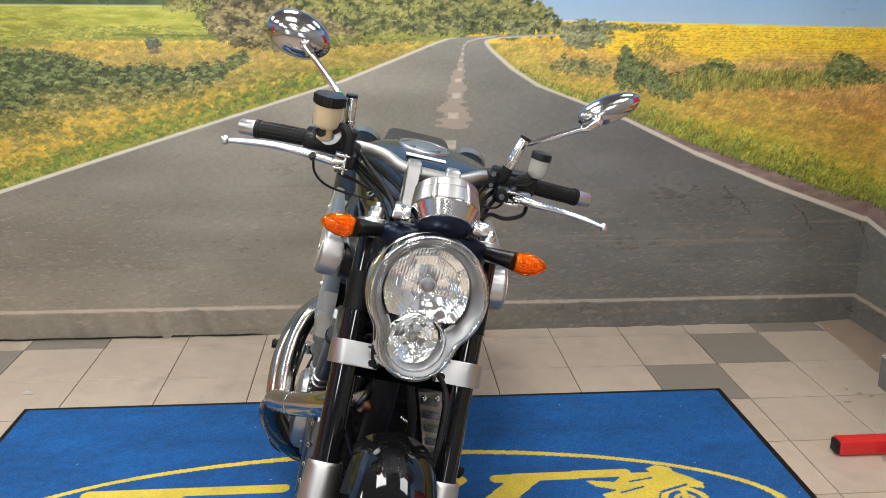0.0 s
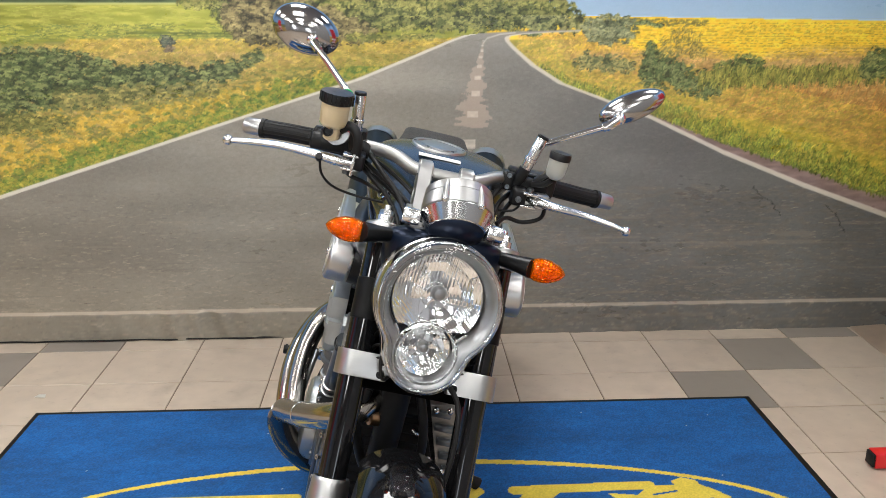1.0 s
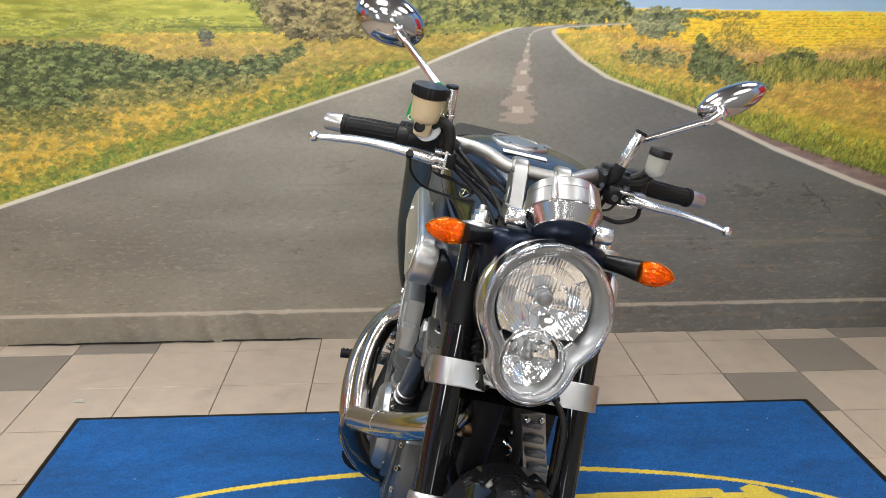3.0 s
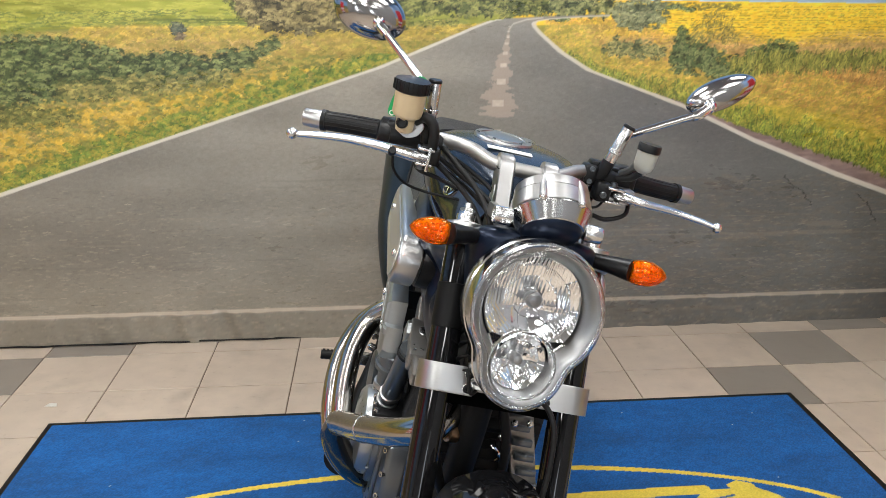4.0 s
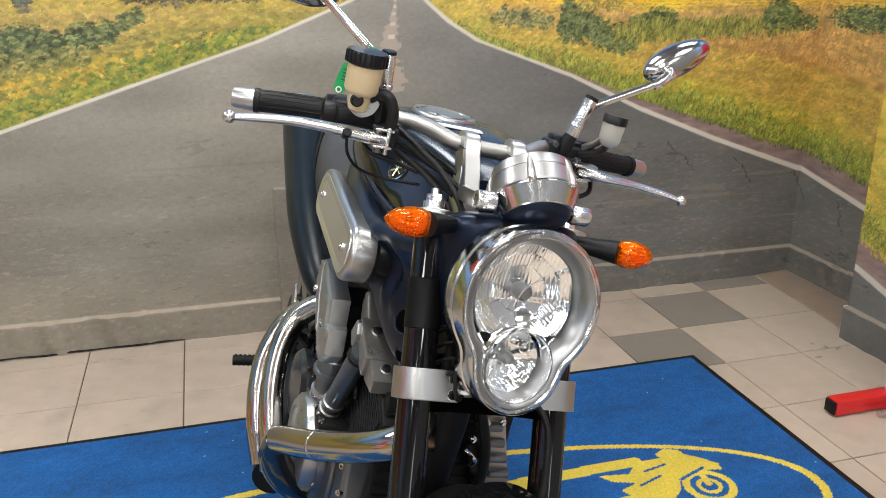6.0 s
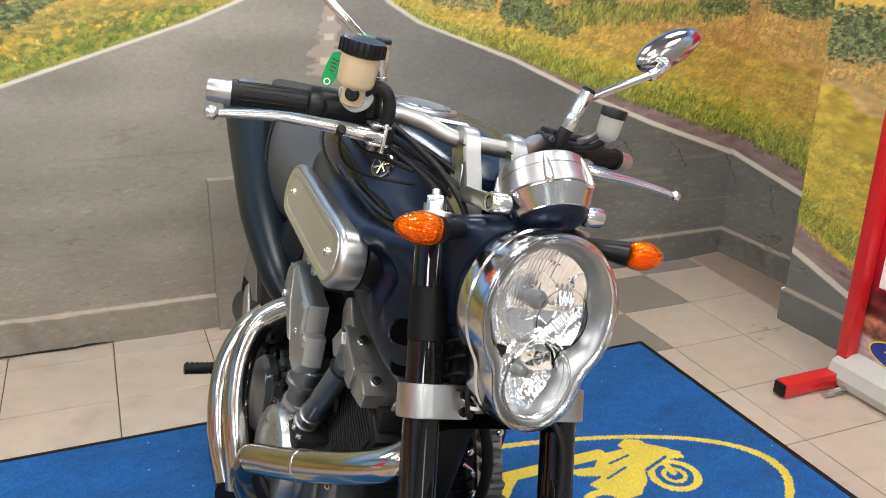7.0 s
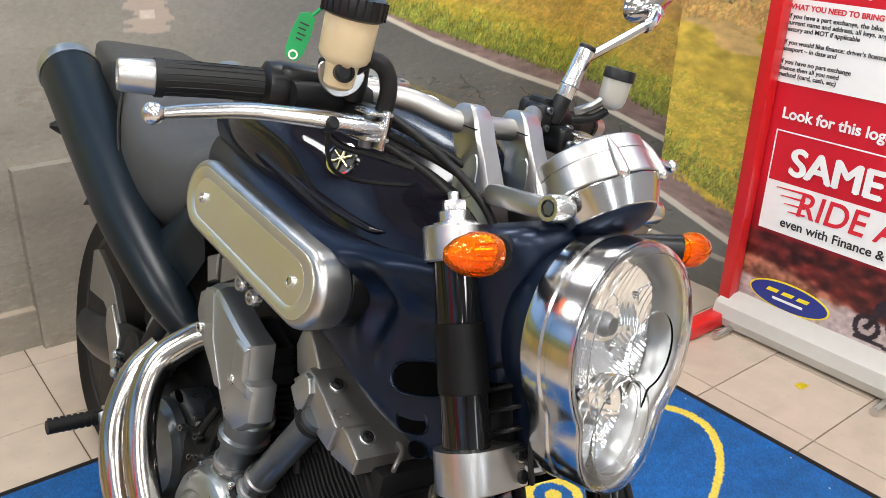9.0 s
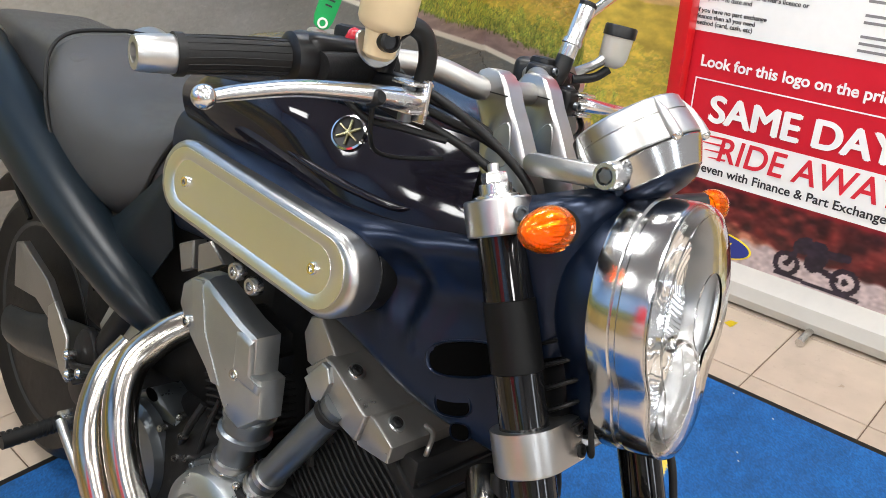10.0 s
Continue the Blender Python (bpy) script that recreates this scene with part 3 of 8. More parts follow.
    bush(between((2.33, 2.40, 2.46, 2.52, 2.56), (1.08, 1.115, 1.13, 1.12, 1.07), (1.075, 1.075, 1.07, 1.065, 1.06), 0.026), 330, c(58, 70, 38), c(92, 106, 52), c(140, 142, 70), 0.014, 0.005, 0.3, 0.6)
    bush(between((2.28, 2.36, 2.5, 2.65, 2.8, 2.95, 3.10), (1.06, 1.085, 1.085, 1.085, 1.09, 1.085, 1.08), (1.03, 1.03, 1.03, 1.035, 1.04, 1.045, 1.05), 0.018), 1500, c(82, 88, 40), c(118, 122, 52), c(160, 150, 66), 0.022, 0.004, 1.4, 0.25, 0.5)
    bush(between((2.93, 2.97, 3.04, 3.10, 3.18), (1.12, 1.16, 1.15, 1.11, 1.08), (1.07, 1.06, 1.06, 1.06, 1.06), 0.016), 560, c(58, 70, 40), c(92, 106, 56), c(146, 146, 78), 0.014, 0.005, 0.2, 0.6)
    for cu, cz, su, sz in ((3.45, 1.1, 0.16, 0.04), (3.8, 1.1, 0.2, 0.05), (4.3, 1.05, 0.18, 0.07), (5.0, 1.15, 0.3, 0.1), (1.62, 1.222, 0.03, 0.006), (2.06, 1.265, 0.03, 0.006), (2.11, 1.255, 0.03, 0.005)):
        bush(oval(cu, cz, su, sz), int(40 + 60000 * su * sz), deep, green, pale, 0.014 if su > 0.1 else 0.008, 0.005)
    off = ((dl > 0) | (dr > 0.01)) & (zz < horizon + 0.002)
    img[:] = np.where(off[..., None], img * np.where((dl > 0)[..., None], np.where((zz < 1.2)[..., None], (0.94, 0.95, 0.98), (1.08, 1.07, 1.05)), (1.11, 1.11, 1.24)) + (0.0, 0.0, 0.012), img)
    # road
    road = (uu > edge_l) & (uu < edge_r) & (zz < 1.224)
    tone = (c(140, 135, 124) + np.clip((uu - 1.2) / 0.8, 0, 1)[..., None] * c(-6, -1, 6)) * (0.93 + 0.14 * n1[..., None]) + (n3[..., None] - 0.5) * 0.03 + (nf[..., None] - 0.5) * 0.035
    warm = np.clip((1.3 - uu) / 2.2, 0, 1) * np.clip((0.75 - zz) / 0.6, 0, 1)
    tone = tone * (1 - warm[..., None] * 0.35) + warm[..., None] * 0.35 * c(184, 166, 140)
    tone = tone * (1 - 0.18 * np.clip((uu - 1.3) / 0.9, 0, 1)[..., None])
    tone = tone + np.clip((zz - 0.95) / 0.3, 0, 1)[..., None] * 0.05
    # lamp glare on the upper left vinyl, put into the road's tone
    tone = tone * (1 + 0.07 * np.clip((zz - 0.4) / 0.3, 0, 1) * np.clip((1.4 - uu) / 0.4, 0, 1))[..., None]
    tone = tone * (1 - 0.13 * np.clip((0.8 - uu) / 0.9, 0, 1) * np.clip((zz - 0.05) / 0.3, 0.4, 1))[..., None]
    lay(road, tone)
    streak = vn(90, 3.0, 9)
    lay(road * (streak > 0.86) * (zz < 0.5) * 0.35, c(152, 142, 126))
    lay(road * (streak < 0.13) * (zz < 0.7) * 0.12, c(78, 74, 70))
    for _ in range(1900):  # pale scratches and grit, with painted glints of the wrinkled vinyl
        x, y = -1.2 + rng.random() * 4.2, rng.random() ** 1.4 * 0.62
        i, j, n = int((x - U0) / STEP), int(y / STEP), rng.integers(1, 8)
        img[j:j + 1, i:i + n] = img[j:j + 1, i:i + n] * 0.55 + c(178, 166, 146) * 0.45
    low_r = road & (zz < 0.62) & (uu > -0.9) & (uu < 3.6)
    strokes(low_r * np.clip((0.62 - zz) / 0.5, 0, 1) * (clump > 0.35), 1500, (c(186, 172, 150), c(168, 154, 136)), 0.020, 0.003, 0.0, 0.12, 0.05, 0.42)
    strokes(low_r * (st > 0.5), 2600, (c(150, 136, 118), c(162, 148, 128)), 0.034, 0.004, 0.0, 0.06, 0.0, 0.20)
    strokes(low_r * (clump < 0.5), 2200, (c(84, 80, 76), c(96, 90, 84)), 0.016, 0.004, 0.0, 0.25, 0.1, 0.22)
    strokes(low_r & (uu > 1.5), 1100, (c(140, 118, 92), c(126, 108, 88)), 0.05, 0.012, 0.0, 0.10, 0.0, 0.16)
    strokes(road & (zz > 0.5) & (zz < 1.15), 3600, (c(120, 116, 110), c(150, 146, 138)), 0.022, 0.003, 0.0, 0.10, 0.0, 0.16)
    # worn centre line: pale patches with broken white dashes
    wob = vn(12, 3, 12)
    half = np.clip(0.27 * (1.195 - zz), 0.005, 0.078)
    wob = np.floor(wob * 5) / 5
    cen = 1.437 - 0.135 * np.clip(1.2 - zz, 0, 1)
    lay(road * (np.abs(uu - cen) < half * (0.35 + 0.85 * wob)) * (zz > 0.885 - 0.03 * wob) * (zz < 1.19) * 0.85, c(178, 162, 147))
    for zc in (0.80, 0.918, 0.998, 1.058, 1.10, 1.135, 1.16, 1.18, 1.195):
        s = np.clip((1.25 - zc) * 0.065, 0.004, 0.03)
        k = 1.437 - 0.135 * np.clip(1.2 - zc, 0, 1)
        lay((np.abs(uu - k) < s) * (np.abs(zz - zc) < s * 0.62) * (0.55 + 0.4 * n3), c(214, 204, 188))
    wide_l = np.clip(0.012 + 0.020 * (1.25 - zz), 0.006, 0.04)
    wide_r = np.clip(0.008 + 0.030 * (1.25 - zz), 0.006, 0.045)
    lay(np.clip((wide_l * (0.85 + 0.25 * n2) - np.abs(dl)) / (2 * STEP) + 0.5, 0, 1) * (zz < 1.222) * (zz > 0.2) * 0.92, c(222, 216, 202))
    up = np.interp(uu, (1.5, 2.0, 3.2, 4.5), (0.003, 0.0075, 0.0115, 0.013))
    soft_r = np.where(uu < 2.0, (wide_r * (0.85 + 0.25 * n2) - np.abs(dr)) / (1.6 * STEP), (up * (0.9 + 0.2 * n2) - np.abs(zz - line_z)) / STEP)
    lay(np.clip(soft_r + 0.5, 0, 1) * (zz < 1.222) * (uu > 1.5) * 0.92, c(222, 214, 200))
    # the road bends away as a thin ribbon, its centre line with it
    bend = np.interp(uu, (1.40, 1.50, 1.58, 1.69, 1.82), (1.214, 1.219, 1.226, 1.231, 1.2345))
    half_b = np.interp(uu, (1.40, 1.52, 1.60, 1.82), (0.010, 0.008, 0.0045, 0.002))
    lay(np.clip((half_b - np.abs(zz - bend)) / STEP + 0.5, 0, 1) * (uu > 1.44) * (uu < 1.81), c(152, 147, 138))
    lay(np.clip((0.0022 - np.abs(zz - bend + half_b)) / STEP + 0.5, 0, 1) * (uu > 1.535) * (uu < 1.81) * 0.8, c(222, 214, 196))
    mid_z = np.interp(uu, (1.436, 1.451, 1.498, 1.56), (1.186, 1.206, 1.220, 1.226))
    lay(np.clip((0.0028 - np.abs(zz - mid_z)) / STEP + 0.5, 0, 1) * (uu > 1.436) * (uu < 1.56) * 0.7, c(220, 212, 198))
    for k in range(4):  # cracks near the far edge
        x, y = 2.55 + 0.3 * k, 0.62 - 0.08 * k
        for _ in range(90):
            x += STEP * rng.normal(0.35, 0.8)
            y -= STEP * abs(rng.normal(0.25, 0.5))
            i, j = int((x - U0) / STEP), int(y / STEP)
            if 0 < j < GH:
                img[j, i] *= 0.62
    img += ((rng.random((GH, GW)) - 0.5) * 0.02)[..., None]
    return np.clip(img, 0, 1)


MURAL = paint_mural()


def mural_at(u, z):
    fi = np.clip((np.asarray(u) - U0) / STEP - 0.5, 0, GW - 1.001)
    fj = np.clip(np.asarray(z) / STEP - 0.5, 0, GH - 1.001)
    i, j = fi.astype(int), fj.astype(int)
    a, b = (fi - i)[..., None], (fj - j)[..., None]
    return (MURAL[j, i] * (1 - a) + MURAL[j, np.minimum(i + 1, GW - 1)] * a) * (1 - b) + (MURAL[np.minimum(j + 1, GH - 1), i] * (1 - a) + MURAL[np.minimum(j + 1, GH - 1), np.minimum(i + 1, GW - 1)] * a) * b


# ---------------------------------------------------------------- the room
ROOM_X0, ROOM_Y0 = -2.3, -6.6


def plain_block(name, x0, x1, y0, y1, z0, z1, material, label, category, bevel=0.0):
    ob = finish(name, box(bmesh.new(), x0, x1, y0, y1, z0, z1, bevel), material)
    return tagged(ob, label, category, kind="structure")


floor = plain_block("floor", ROOM_X0, 4.0, ROOM_Y0, 0.6, -0.12, -0.0032, "grout", "tiled showroom floor with worn dirty joints", "floor")
plain_block("ceiling", ROOM_X0, 4.0, ROOM_Y0, 0.6, CEIL, CEIL + 0.1, "ceiling", "plain grey painted showroom ceiling", "ceiling")
plain_block("wall_north", ROOM_X0, RIGHT_X + 0.15, WALL_Y + 0.002, WALL_Y + 0.16, 0, CEIL, "wall", "showroom end wall behind the printed vinyl", "wall")
plain_block("wall_east", RIGHT_X + 0.002, RIGHT_X + 0.16, PIL_Y, WALL_Y, 0, CEIL, "wall", "short side wall behind the printed vinyl", "wall")
plain_block("wall_pier", PIL_X + 0.002, RIGHT_X + 0.16, ROOM_Y0, PIL_Y - 0.002, 0, CEIL, "wall", "side wall standing proud of the corner recess", "wall")
plain_block("wall_west", ROOM_X0 - 0.15, ROOM_X0, ROOM_Y0, 0.6, 0, CEIL, "wall", "plain side wall of the showroom", "wall")
WINDOWS, WZ0, WZ1 = ((-1.45, -0.75), (1.75, 2.45)), 0.75, 2.10
WALL_S = "plain grey wall of the showroom round the windows"
plain_block("wall_south", ROOM_X0, 4.0, ROOM_Y0 - 0.15, ROOM_Y0, 0, WZ0, "wall", WALL_S, "wall")
plain_block("wall_south_2", ROOM_X0, 4.0, ROOM_Y0 - 0.15, ROOM_Y0, WZ1, CEIL, "wall", WALL_S, "wall")
for k, (x0, x1) in enumerate(((ROOM_X0, WINDOWS[0][0]), (WINDOWS[0][1], WINDOWS[1][0]), (WINDOWS[1][1], 4.0))):
    plain_block("wall_south_%d" % (k + 3), x0, x1, ROOM_Y0 - 0.15, ROOM_Y0, WZ0, WZ1, "wall", WALL_S, "wall")
for k, (x0, x1) in enumerate(WINDOWS):
    window = thing("window_%d" % (k + 1), "narrow shop window with white frame and daylight outside", "window", kind="structure")
    for x in (x0 + 0.002, x1 - 0.052):
        part("window_frame", box(bmesh.new(), x, x + 0.05, ROOM_Y0 - 0.10, ROOM_Y0 - 0.04, WZ0 + 0.002, WZ1 - 0.002, 0.004), "white", window)
    for z in (WZ0 + 0.003, WZ1 - 0.053):
        part("window_rail", box(bmesh.new(), x0 + 0.054, x1 - 0.054, ROOM_Y0 - 0.098, ROOM_Y0 - 0.042, z, z + 0.05, 0.004), "white", window)
plain_block("backdrop", -3.2, 4.4, ROOM_Y0 - 1.3, ROOM_Y0 - 1.25, -0.1, 3.6, "daylight", "pale bright daylight outside the shop window", "daylight")

zs = np.concatenate([np.arange(SKIRT, 1.46, 0.0033), [1.5, 1.6, 2.0, CEIL]])
north_u = np.concatenate([np.arange(0, 1.6, 0.03), np.arange(1.6, RIGHT_X - ROOM_X0, 0.0033), [RIGHT_X - ROOM_X0]])
north = sheet("mural_north", (ROOM_X0, WALL_Y, 0), (RIGHT_X - ROOM_X0, 0, 0), (0, 0, 1), 0, 0, lambda u, v: mural_at(u + ROOM_X0, v), us=north_u, vs=zs)
tagged(north, "printed vinyl mural of a country road between yellow fields", "mural", kind="structure")
east = sheet("mural_east", (RIGHT_X, WALL_Y, 0), (0, PIL_Y - WALL_Y, 0), (0, 0, 1), 0, 0, lambda u, v: mural_at(RIGHT_X + u, v), us=np.arange(0, WALL_Y - PIL_Y, 0.0045), vs=zs)
tagged(east, "printed vinyl mural of road and verge in the corner recess", "mural", kind="structure")
PIL_U = 4.195
pier = sheet("mural_pier", (PIL_X, PIL_Y, 0), (0, -1.75, 0), (0, 0, 1), 0, 0, lambda u, v: mural_at(PIL_U + u, v), us=np.arange(0, 1.75, 0.0045), vs=zs)
tagged(pier, "printed vinyl mural of grass verge on the proud wall", "mural", kind="structure")
ret = sheet("mural_return", (RIGHT_X, PIL_Y, 0), (PIL_X - RIGHT_X, 0, 0), (0, 0, 1), 0, 0, lambda u, v: mural_at(PIL_U - 0.25 + u, v), us=np.arange(0, 0.25, 0.01), vs=zs)
tagged(ret, "narrow printed return of the proud wall", "mural", kind="structure")
west = sheet("mural_west", (ROOM_X0 + 0.003, WALL_Y, 0), (0, -4.5, 0), (0, 0, 1), 0, 0, lambda u, v: mural_at(-2.2 + 0 * u + 0.35 * np.abs(np.sin(u)), np.maximum(v, 0.75)), us=np.arange(0, 4.5, 0.03), vs=np.arange(0, CEIL, 0.05))
tagged(west, "printed vinyl mural of yellow field on the side wall", "mural", kind="structure")


def skirting(name, p0, p1, inward, u0, label):
    """A low printed skirting with a bevelled top: profile run along a wall."""
    p0, p1, w = Vector(p0), Vector(p1), Vector(inward)
    d = (p1 - p0)
    L = d.length
    d.normalize()
    face = [(0.0185, float(h)) for h in np.linspace(0.0, SKIRT - 0.010, 16)]
    prof = face + [(0.017, SKIRT - 0.006), (0.001, SKIRT), (0.0, SKIRT + 0.004)]
    last = len(face)
    us = np.arange(0, L + 0.003, 0.006)
    us[-1] = L
    bm = bmesh.new()
    lay = bm.verts.layers.float_color.new("print")
    rows = []
    for k, (o, zz_) in enumerate(prof):
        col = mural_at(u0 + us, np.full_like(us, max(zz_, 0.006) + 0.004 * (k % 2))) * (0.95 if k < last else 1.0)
        # highlight along the bevelled top put into the print colour
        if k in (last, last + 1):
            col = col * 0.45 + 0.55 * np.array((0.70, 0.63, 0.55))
        lin = np.where(col <= 0.04045, col / 12.92, ((col + 0.055) / 1.055) ** 2.4)
        row = []
        for i, u in enumerate(us):
            wave = (0.0018 * math.sin(u * 23 + 9 * zz_) + 0.0015 * math.sin(u * 61 + 20 * zz_)) * (1.0 + 0.8 * math.sin(u * 3.1) + 2.6 * math.exp(-((u - 2.62) / 0.16) ** 2))
            v = bm.verts.new(p0 + d * float(u) + w * (o + (wave if k <= last else 0)) + V(0, 0, zz_))
            v[lay] = (*lin[i], 1)
            row.append(v)
        rows.append(row)
    for a, b in zip(rows, rows[1:]):
        for i in range(len(a) - 1):
            bm.faces.new((a[i], a[i + 1], b[i + 1], b[i]))
    return tagged(finish(name, bm, "print"), label, "skirting", kind="structure")


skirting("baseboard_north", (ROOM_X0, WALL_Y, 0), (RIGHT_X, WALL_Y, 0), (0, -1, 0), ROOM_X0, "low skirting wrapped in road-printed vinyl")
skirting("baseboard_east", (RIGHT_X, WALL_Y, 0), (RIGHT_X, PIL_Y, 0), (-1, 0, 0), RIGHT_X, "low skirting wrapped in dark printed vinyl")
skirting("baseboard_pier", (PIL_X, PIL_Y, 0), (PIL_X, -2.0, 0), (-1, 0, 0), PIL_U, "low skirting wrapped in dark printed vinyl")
bm = box(bmesh.new(), PIL_X - 0.018, PIL_X + 0.02, PIL_Y - 0.002, PIL_Y + 0.004, 0.0, SKIRT, 0.0015)
tagged(finish("trim_end", bm, "white"), "bare white end of the cut skirting", "skirting", kind="structure")
# end-wall shadow under the vinyl's lifted lower edge, laid in as a dark strip
bm = bmesh.new()
tube(bm, [(-0.62 + 0.0775 * k, WALL_Y - 0.021 - 0.004 * abs(math.sin(k * 1.7)), 0.0045 + 0.003 * abs(math.sin(k * 0.9 + 0.4))) for k in range(17)], [0.0015] + [0.0026 + 0.0012 * abs(math.sin(k * 2.3)) for k in range(15)] + [0.001], 8, 4)
tagged(finish("trim_vinyl_edge", bm, "rubber"), "dark strip for the shadow under the lifted vinyl edge", "vinyl edge", kind="structure")
# surplus vinyl lying on the floor of the recess
bm = bmesh.new()
q = [bm.verts.new(p) for p in ((3.03, WALL_Y - 0.02, 0.004), (RIGHT_X - 0.018, WALL_Y - 0.02, 0.012), (RIGHT_X - 0.018, PIL_Y + 0.01, 0.012), (2.985, PIL_Y + 0.005, 0.004))]
bm.faces.new(q[::-1])
bmesh.ops.solidify(bm, geom=bm.faces[:], thickness=0.003)
tagged(finish("vinyl_offcut", bm, "tile_brown"), "brown strip of surplus vinyl lying along the recess floor", "vinyl strip", kind="structure")
# boxed-in pipe against the wall
bx0, bx1, by, bz = 0.972, 1.46, 0.362, 0.548
boxing = thing("wall_boxing", "low boxed-in panel on the wall wrapped in printed vinyl", "pipe boxing", kind="structure")
# shade of each face put into the print: front slightly, sides more
ob = sheet("front_panel", (bx0, by, 0), (bx1 - bx0, 0, 0), (0, 0, 1), 0, 0, lambda u, v: mural_at(bx0 + u, v) * 0.97, us=np.arange(0, bx1 - bx0, 0.006), vs=np.arange(0, bz, 0.006), parent=boxing)
for nm, x in (("side_panel", bx0), ("side_panel", bx1 - 0.003)):
    sheet(nm, (x, WALL_Y, 0), (0, by - WALL_Y, 0), (0, 0, 1), 0, 0, lambda u, v: mural_at(bx0 + 0 * u, v) * 0.9, us=np.linspace(0, WALL_Y - by, 6), vs=np.arange(0, bz, 0.01), parent=boxing)
sheet("top_panel", (bx0, by, bz - 0.004), (bx1 - bx0, 0, 0), (0, 1, 0), 0, 0, lambda u, v: mural_at(bx0 + u, 0.56 + v), us=np.arange(0, bx1 - bx0, 0.01), vs=np.linspace(0, WALL_Y - by, 6), parent=boxing)

# ceiling lights
light_kind = None
for k, (x, y) in enumerate(PANELS):
    if light_kind is None:
        light_kind = thing("ceiling_light", "square white ceiling light panel with a lit diffuser", "ceiling light", "ceiling lights", m=pose(x, y, CEIL))
        part("housing", box(bmesh.new(), -0.31, 0.31, -0.31, 0.31, -0.035, 0.0, 0.004), "white", light_kind)
        part("diffuser", box(bmesh.new(), -0.30, 0.30, -0.30, 0.30, -0.05, -0.036, 0.006), "lamp", light_kind, "lit white diffuser")
    else:
        copy_thing(light_kind, pose(x, y, CEIL))
    lamp = bpy.data.lights.new("panel_light", "AREA")
    lamp.shape, lamp.size, lamp.size_y, lamp.energy, lamp.color = "RECTANGLE", 0.6, 0.6, PANEL_W[x], (0.985, 0.985, 0.962)
    lo = new("panel_light", lamp)
    lo.matrix_world = pose(x, y, CEIL - 0.06)

# ---------------------------------------------------------------- floor mat
MX0, MX1, MY0, MY1 = -0.132, 2.332, -1.77, -0.235


def mat_print(u, v):
    x, y = MX0 + u, MY0 + v
    r = np.random.default_rng(5)
    n = r.random(x.shape)
    blue, yel = np.array((14, 84, 146)) / 255, np.array((222, 198, 74)) / 255
    base = blue * (0.86 + 0.24 * n[..., None])
    cx, cy, a, b = 1.1, -1.002, 1.12, 0.365
    e = np.sqrt(((x - cx) / a) ** 2 + ((y - cy) / b) ** 2)
    wob = 0.004 * (n - 0.5)
    k = np.abs(e - 1 + wob) * (0.365 + 0.75 * np.abs((x - cx) / a) ** 2) < 0.0135

    def bar(x0, x1, y0, y1, slant=0.0):
        xx = x - slant * (y - y0)
        return (xx > x0) & (xx < x1) & (y > y0) & (y < y1)

    def ring(px, py, r0, r1):
        d = np.hypot(x - px, y - py)
        return (d > r0) & (d < r1)

    def stroke(x0, y0, x1, y1, w):
        t = np.clip(((x - x0) * (x1 - x0) + (y - y0) * (y1 - y0)) / ((x1 - x0) ** 2 + (y1 - y0) ** 2), 0, 1)
        return np.hypot(x - x0 - t * (x1 - x0), y - y0 - t * (y1 - y0)) < w

    def blob(pts):
        """Inside a closed outline."""
        hit = np.zeros(x.shape, bool)
        for (ax, ay), (bx, by) in zip(pts, pts[1:] + pts[:1]):
            if ay != by:
                hit ^= ((ay > y) != (by > y)) & (x < (bx - ax) * (y - ay) / (by - ay) + ax)
        return hit

    # three broad letters: flat top strokes, slanted legs, rounded ends
    k |= stroke(0.24, -0.813, 0.785, -0.811, 0.021) | bar(0.20, 0.31, -1.06, -0.83, 0.9) | stroke(0.20, -1.08, 0.66, -1.08, 0.021)
    k |= stroke(0.93, -0.811, 1.30, -0.805, 0.021) | bar(0.76, 0.86, -1.10, -0.82, 0.9) | bar(0.96, 1.06, -1.10, -0.82, 0.9)
    k |= stroke(1.41, -0.804, 1.796, -0.796, 0.021) | bar(1.22, 1.32, -1.06, -0.82, 0.9) | stroke(1.22, -1.08, 1.56, -1.08, 0.021)
    # stylised machine: one solid body and two ring wheels
    k |= blob([(1.669, -0.831), (1.752, -0.844), (1.80, -0.801), (1.851, -0.80), (1.872, -0.797), (1.867, -0.78), (1.904, -0.761), (1.941, -0.778), (1.948, -0.803), (1.976, -0.823), (2.012, -0.866), (2.007, -0.894),
               (1.967, -0.885), (1.917, -0.885), (1.872, -0.905), (1.850, -0.945), (1.80, -0.99), (1.74, -0.985), (1.70, -0.905), (1.753, -0.887), (1.693, -0.864)])
    k |= ring(1.932, -0.950, 0.050, 0.070) | ring(1.932, -0.950, 0.022, 0.034) | stroke(1.945, -0.87, 1.935, -0.94, 0.010)
    k |= ring(1.70, -1.0, 0.045, 0.068) | ring(1.70, -1.0, 0.0, 0.02)
    gap = stroke(1.875, -0.905, 1.96, -0.872, 0.005) | stroke(1.80, -0.845, 1.87, -0.83, 0.004) | stroke(1.76, -0.90, 1.83, -0.875, 0.004)
    k &= ~gap
    worn = value_noise(x.shape[1], x.shape[0], 60, 22, 8) * 0.6 + value_noise(x.shape[1], x.shape[0], 16, 7, 9) * 0.4
    nap = value_noise(x.shape[1], x.shape[0], 5, 3, 18)
    base = base * (0.84 + 0.24 * worn[..., None] + 0.10 * nap[..., None])
    out = np.where(k[..., None], yel * (0.93 + 0.10 * n[..., None]), base)
    dust = r.random(x.shape) > 0.9998
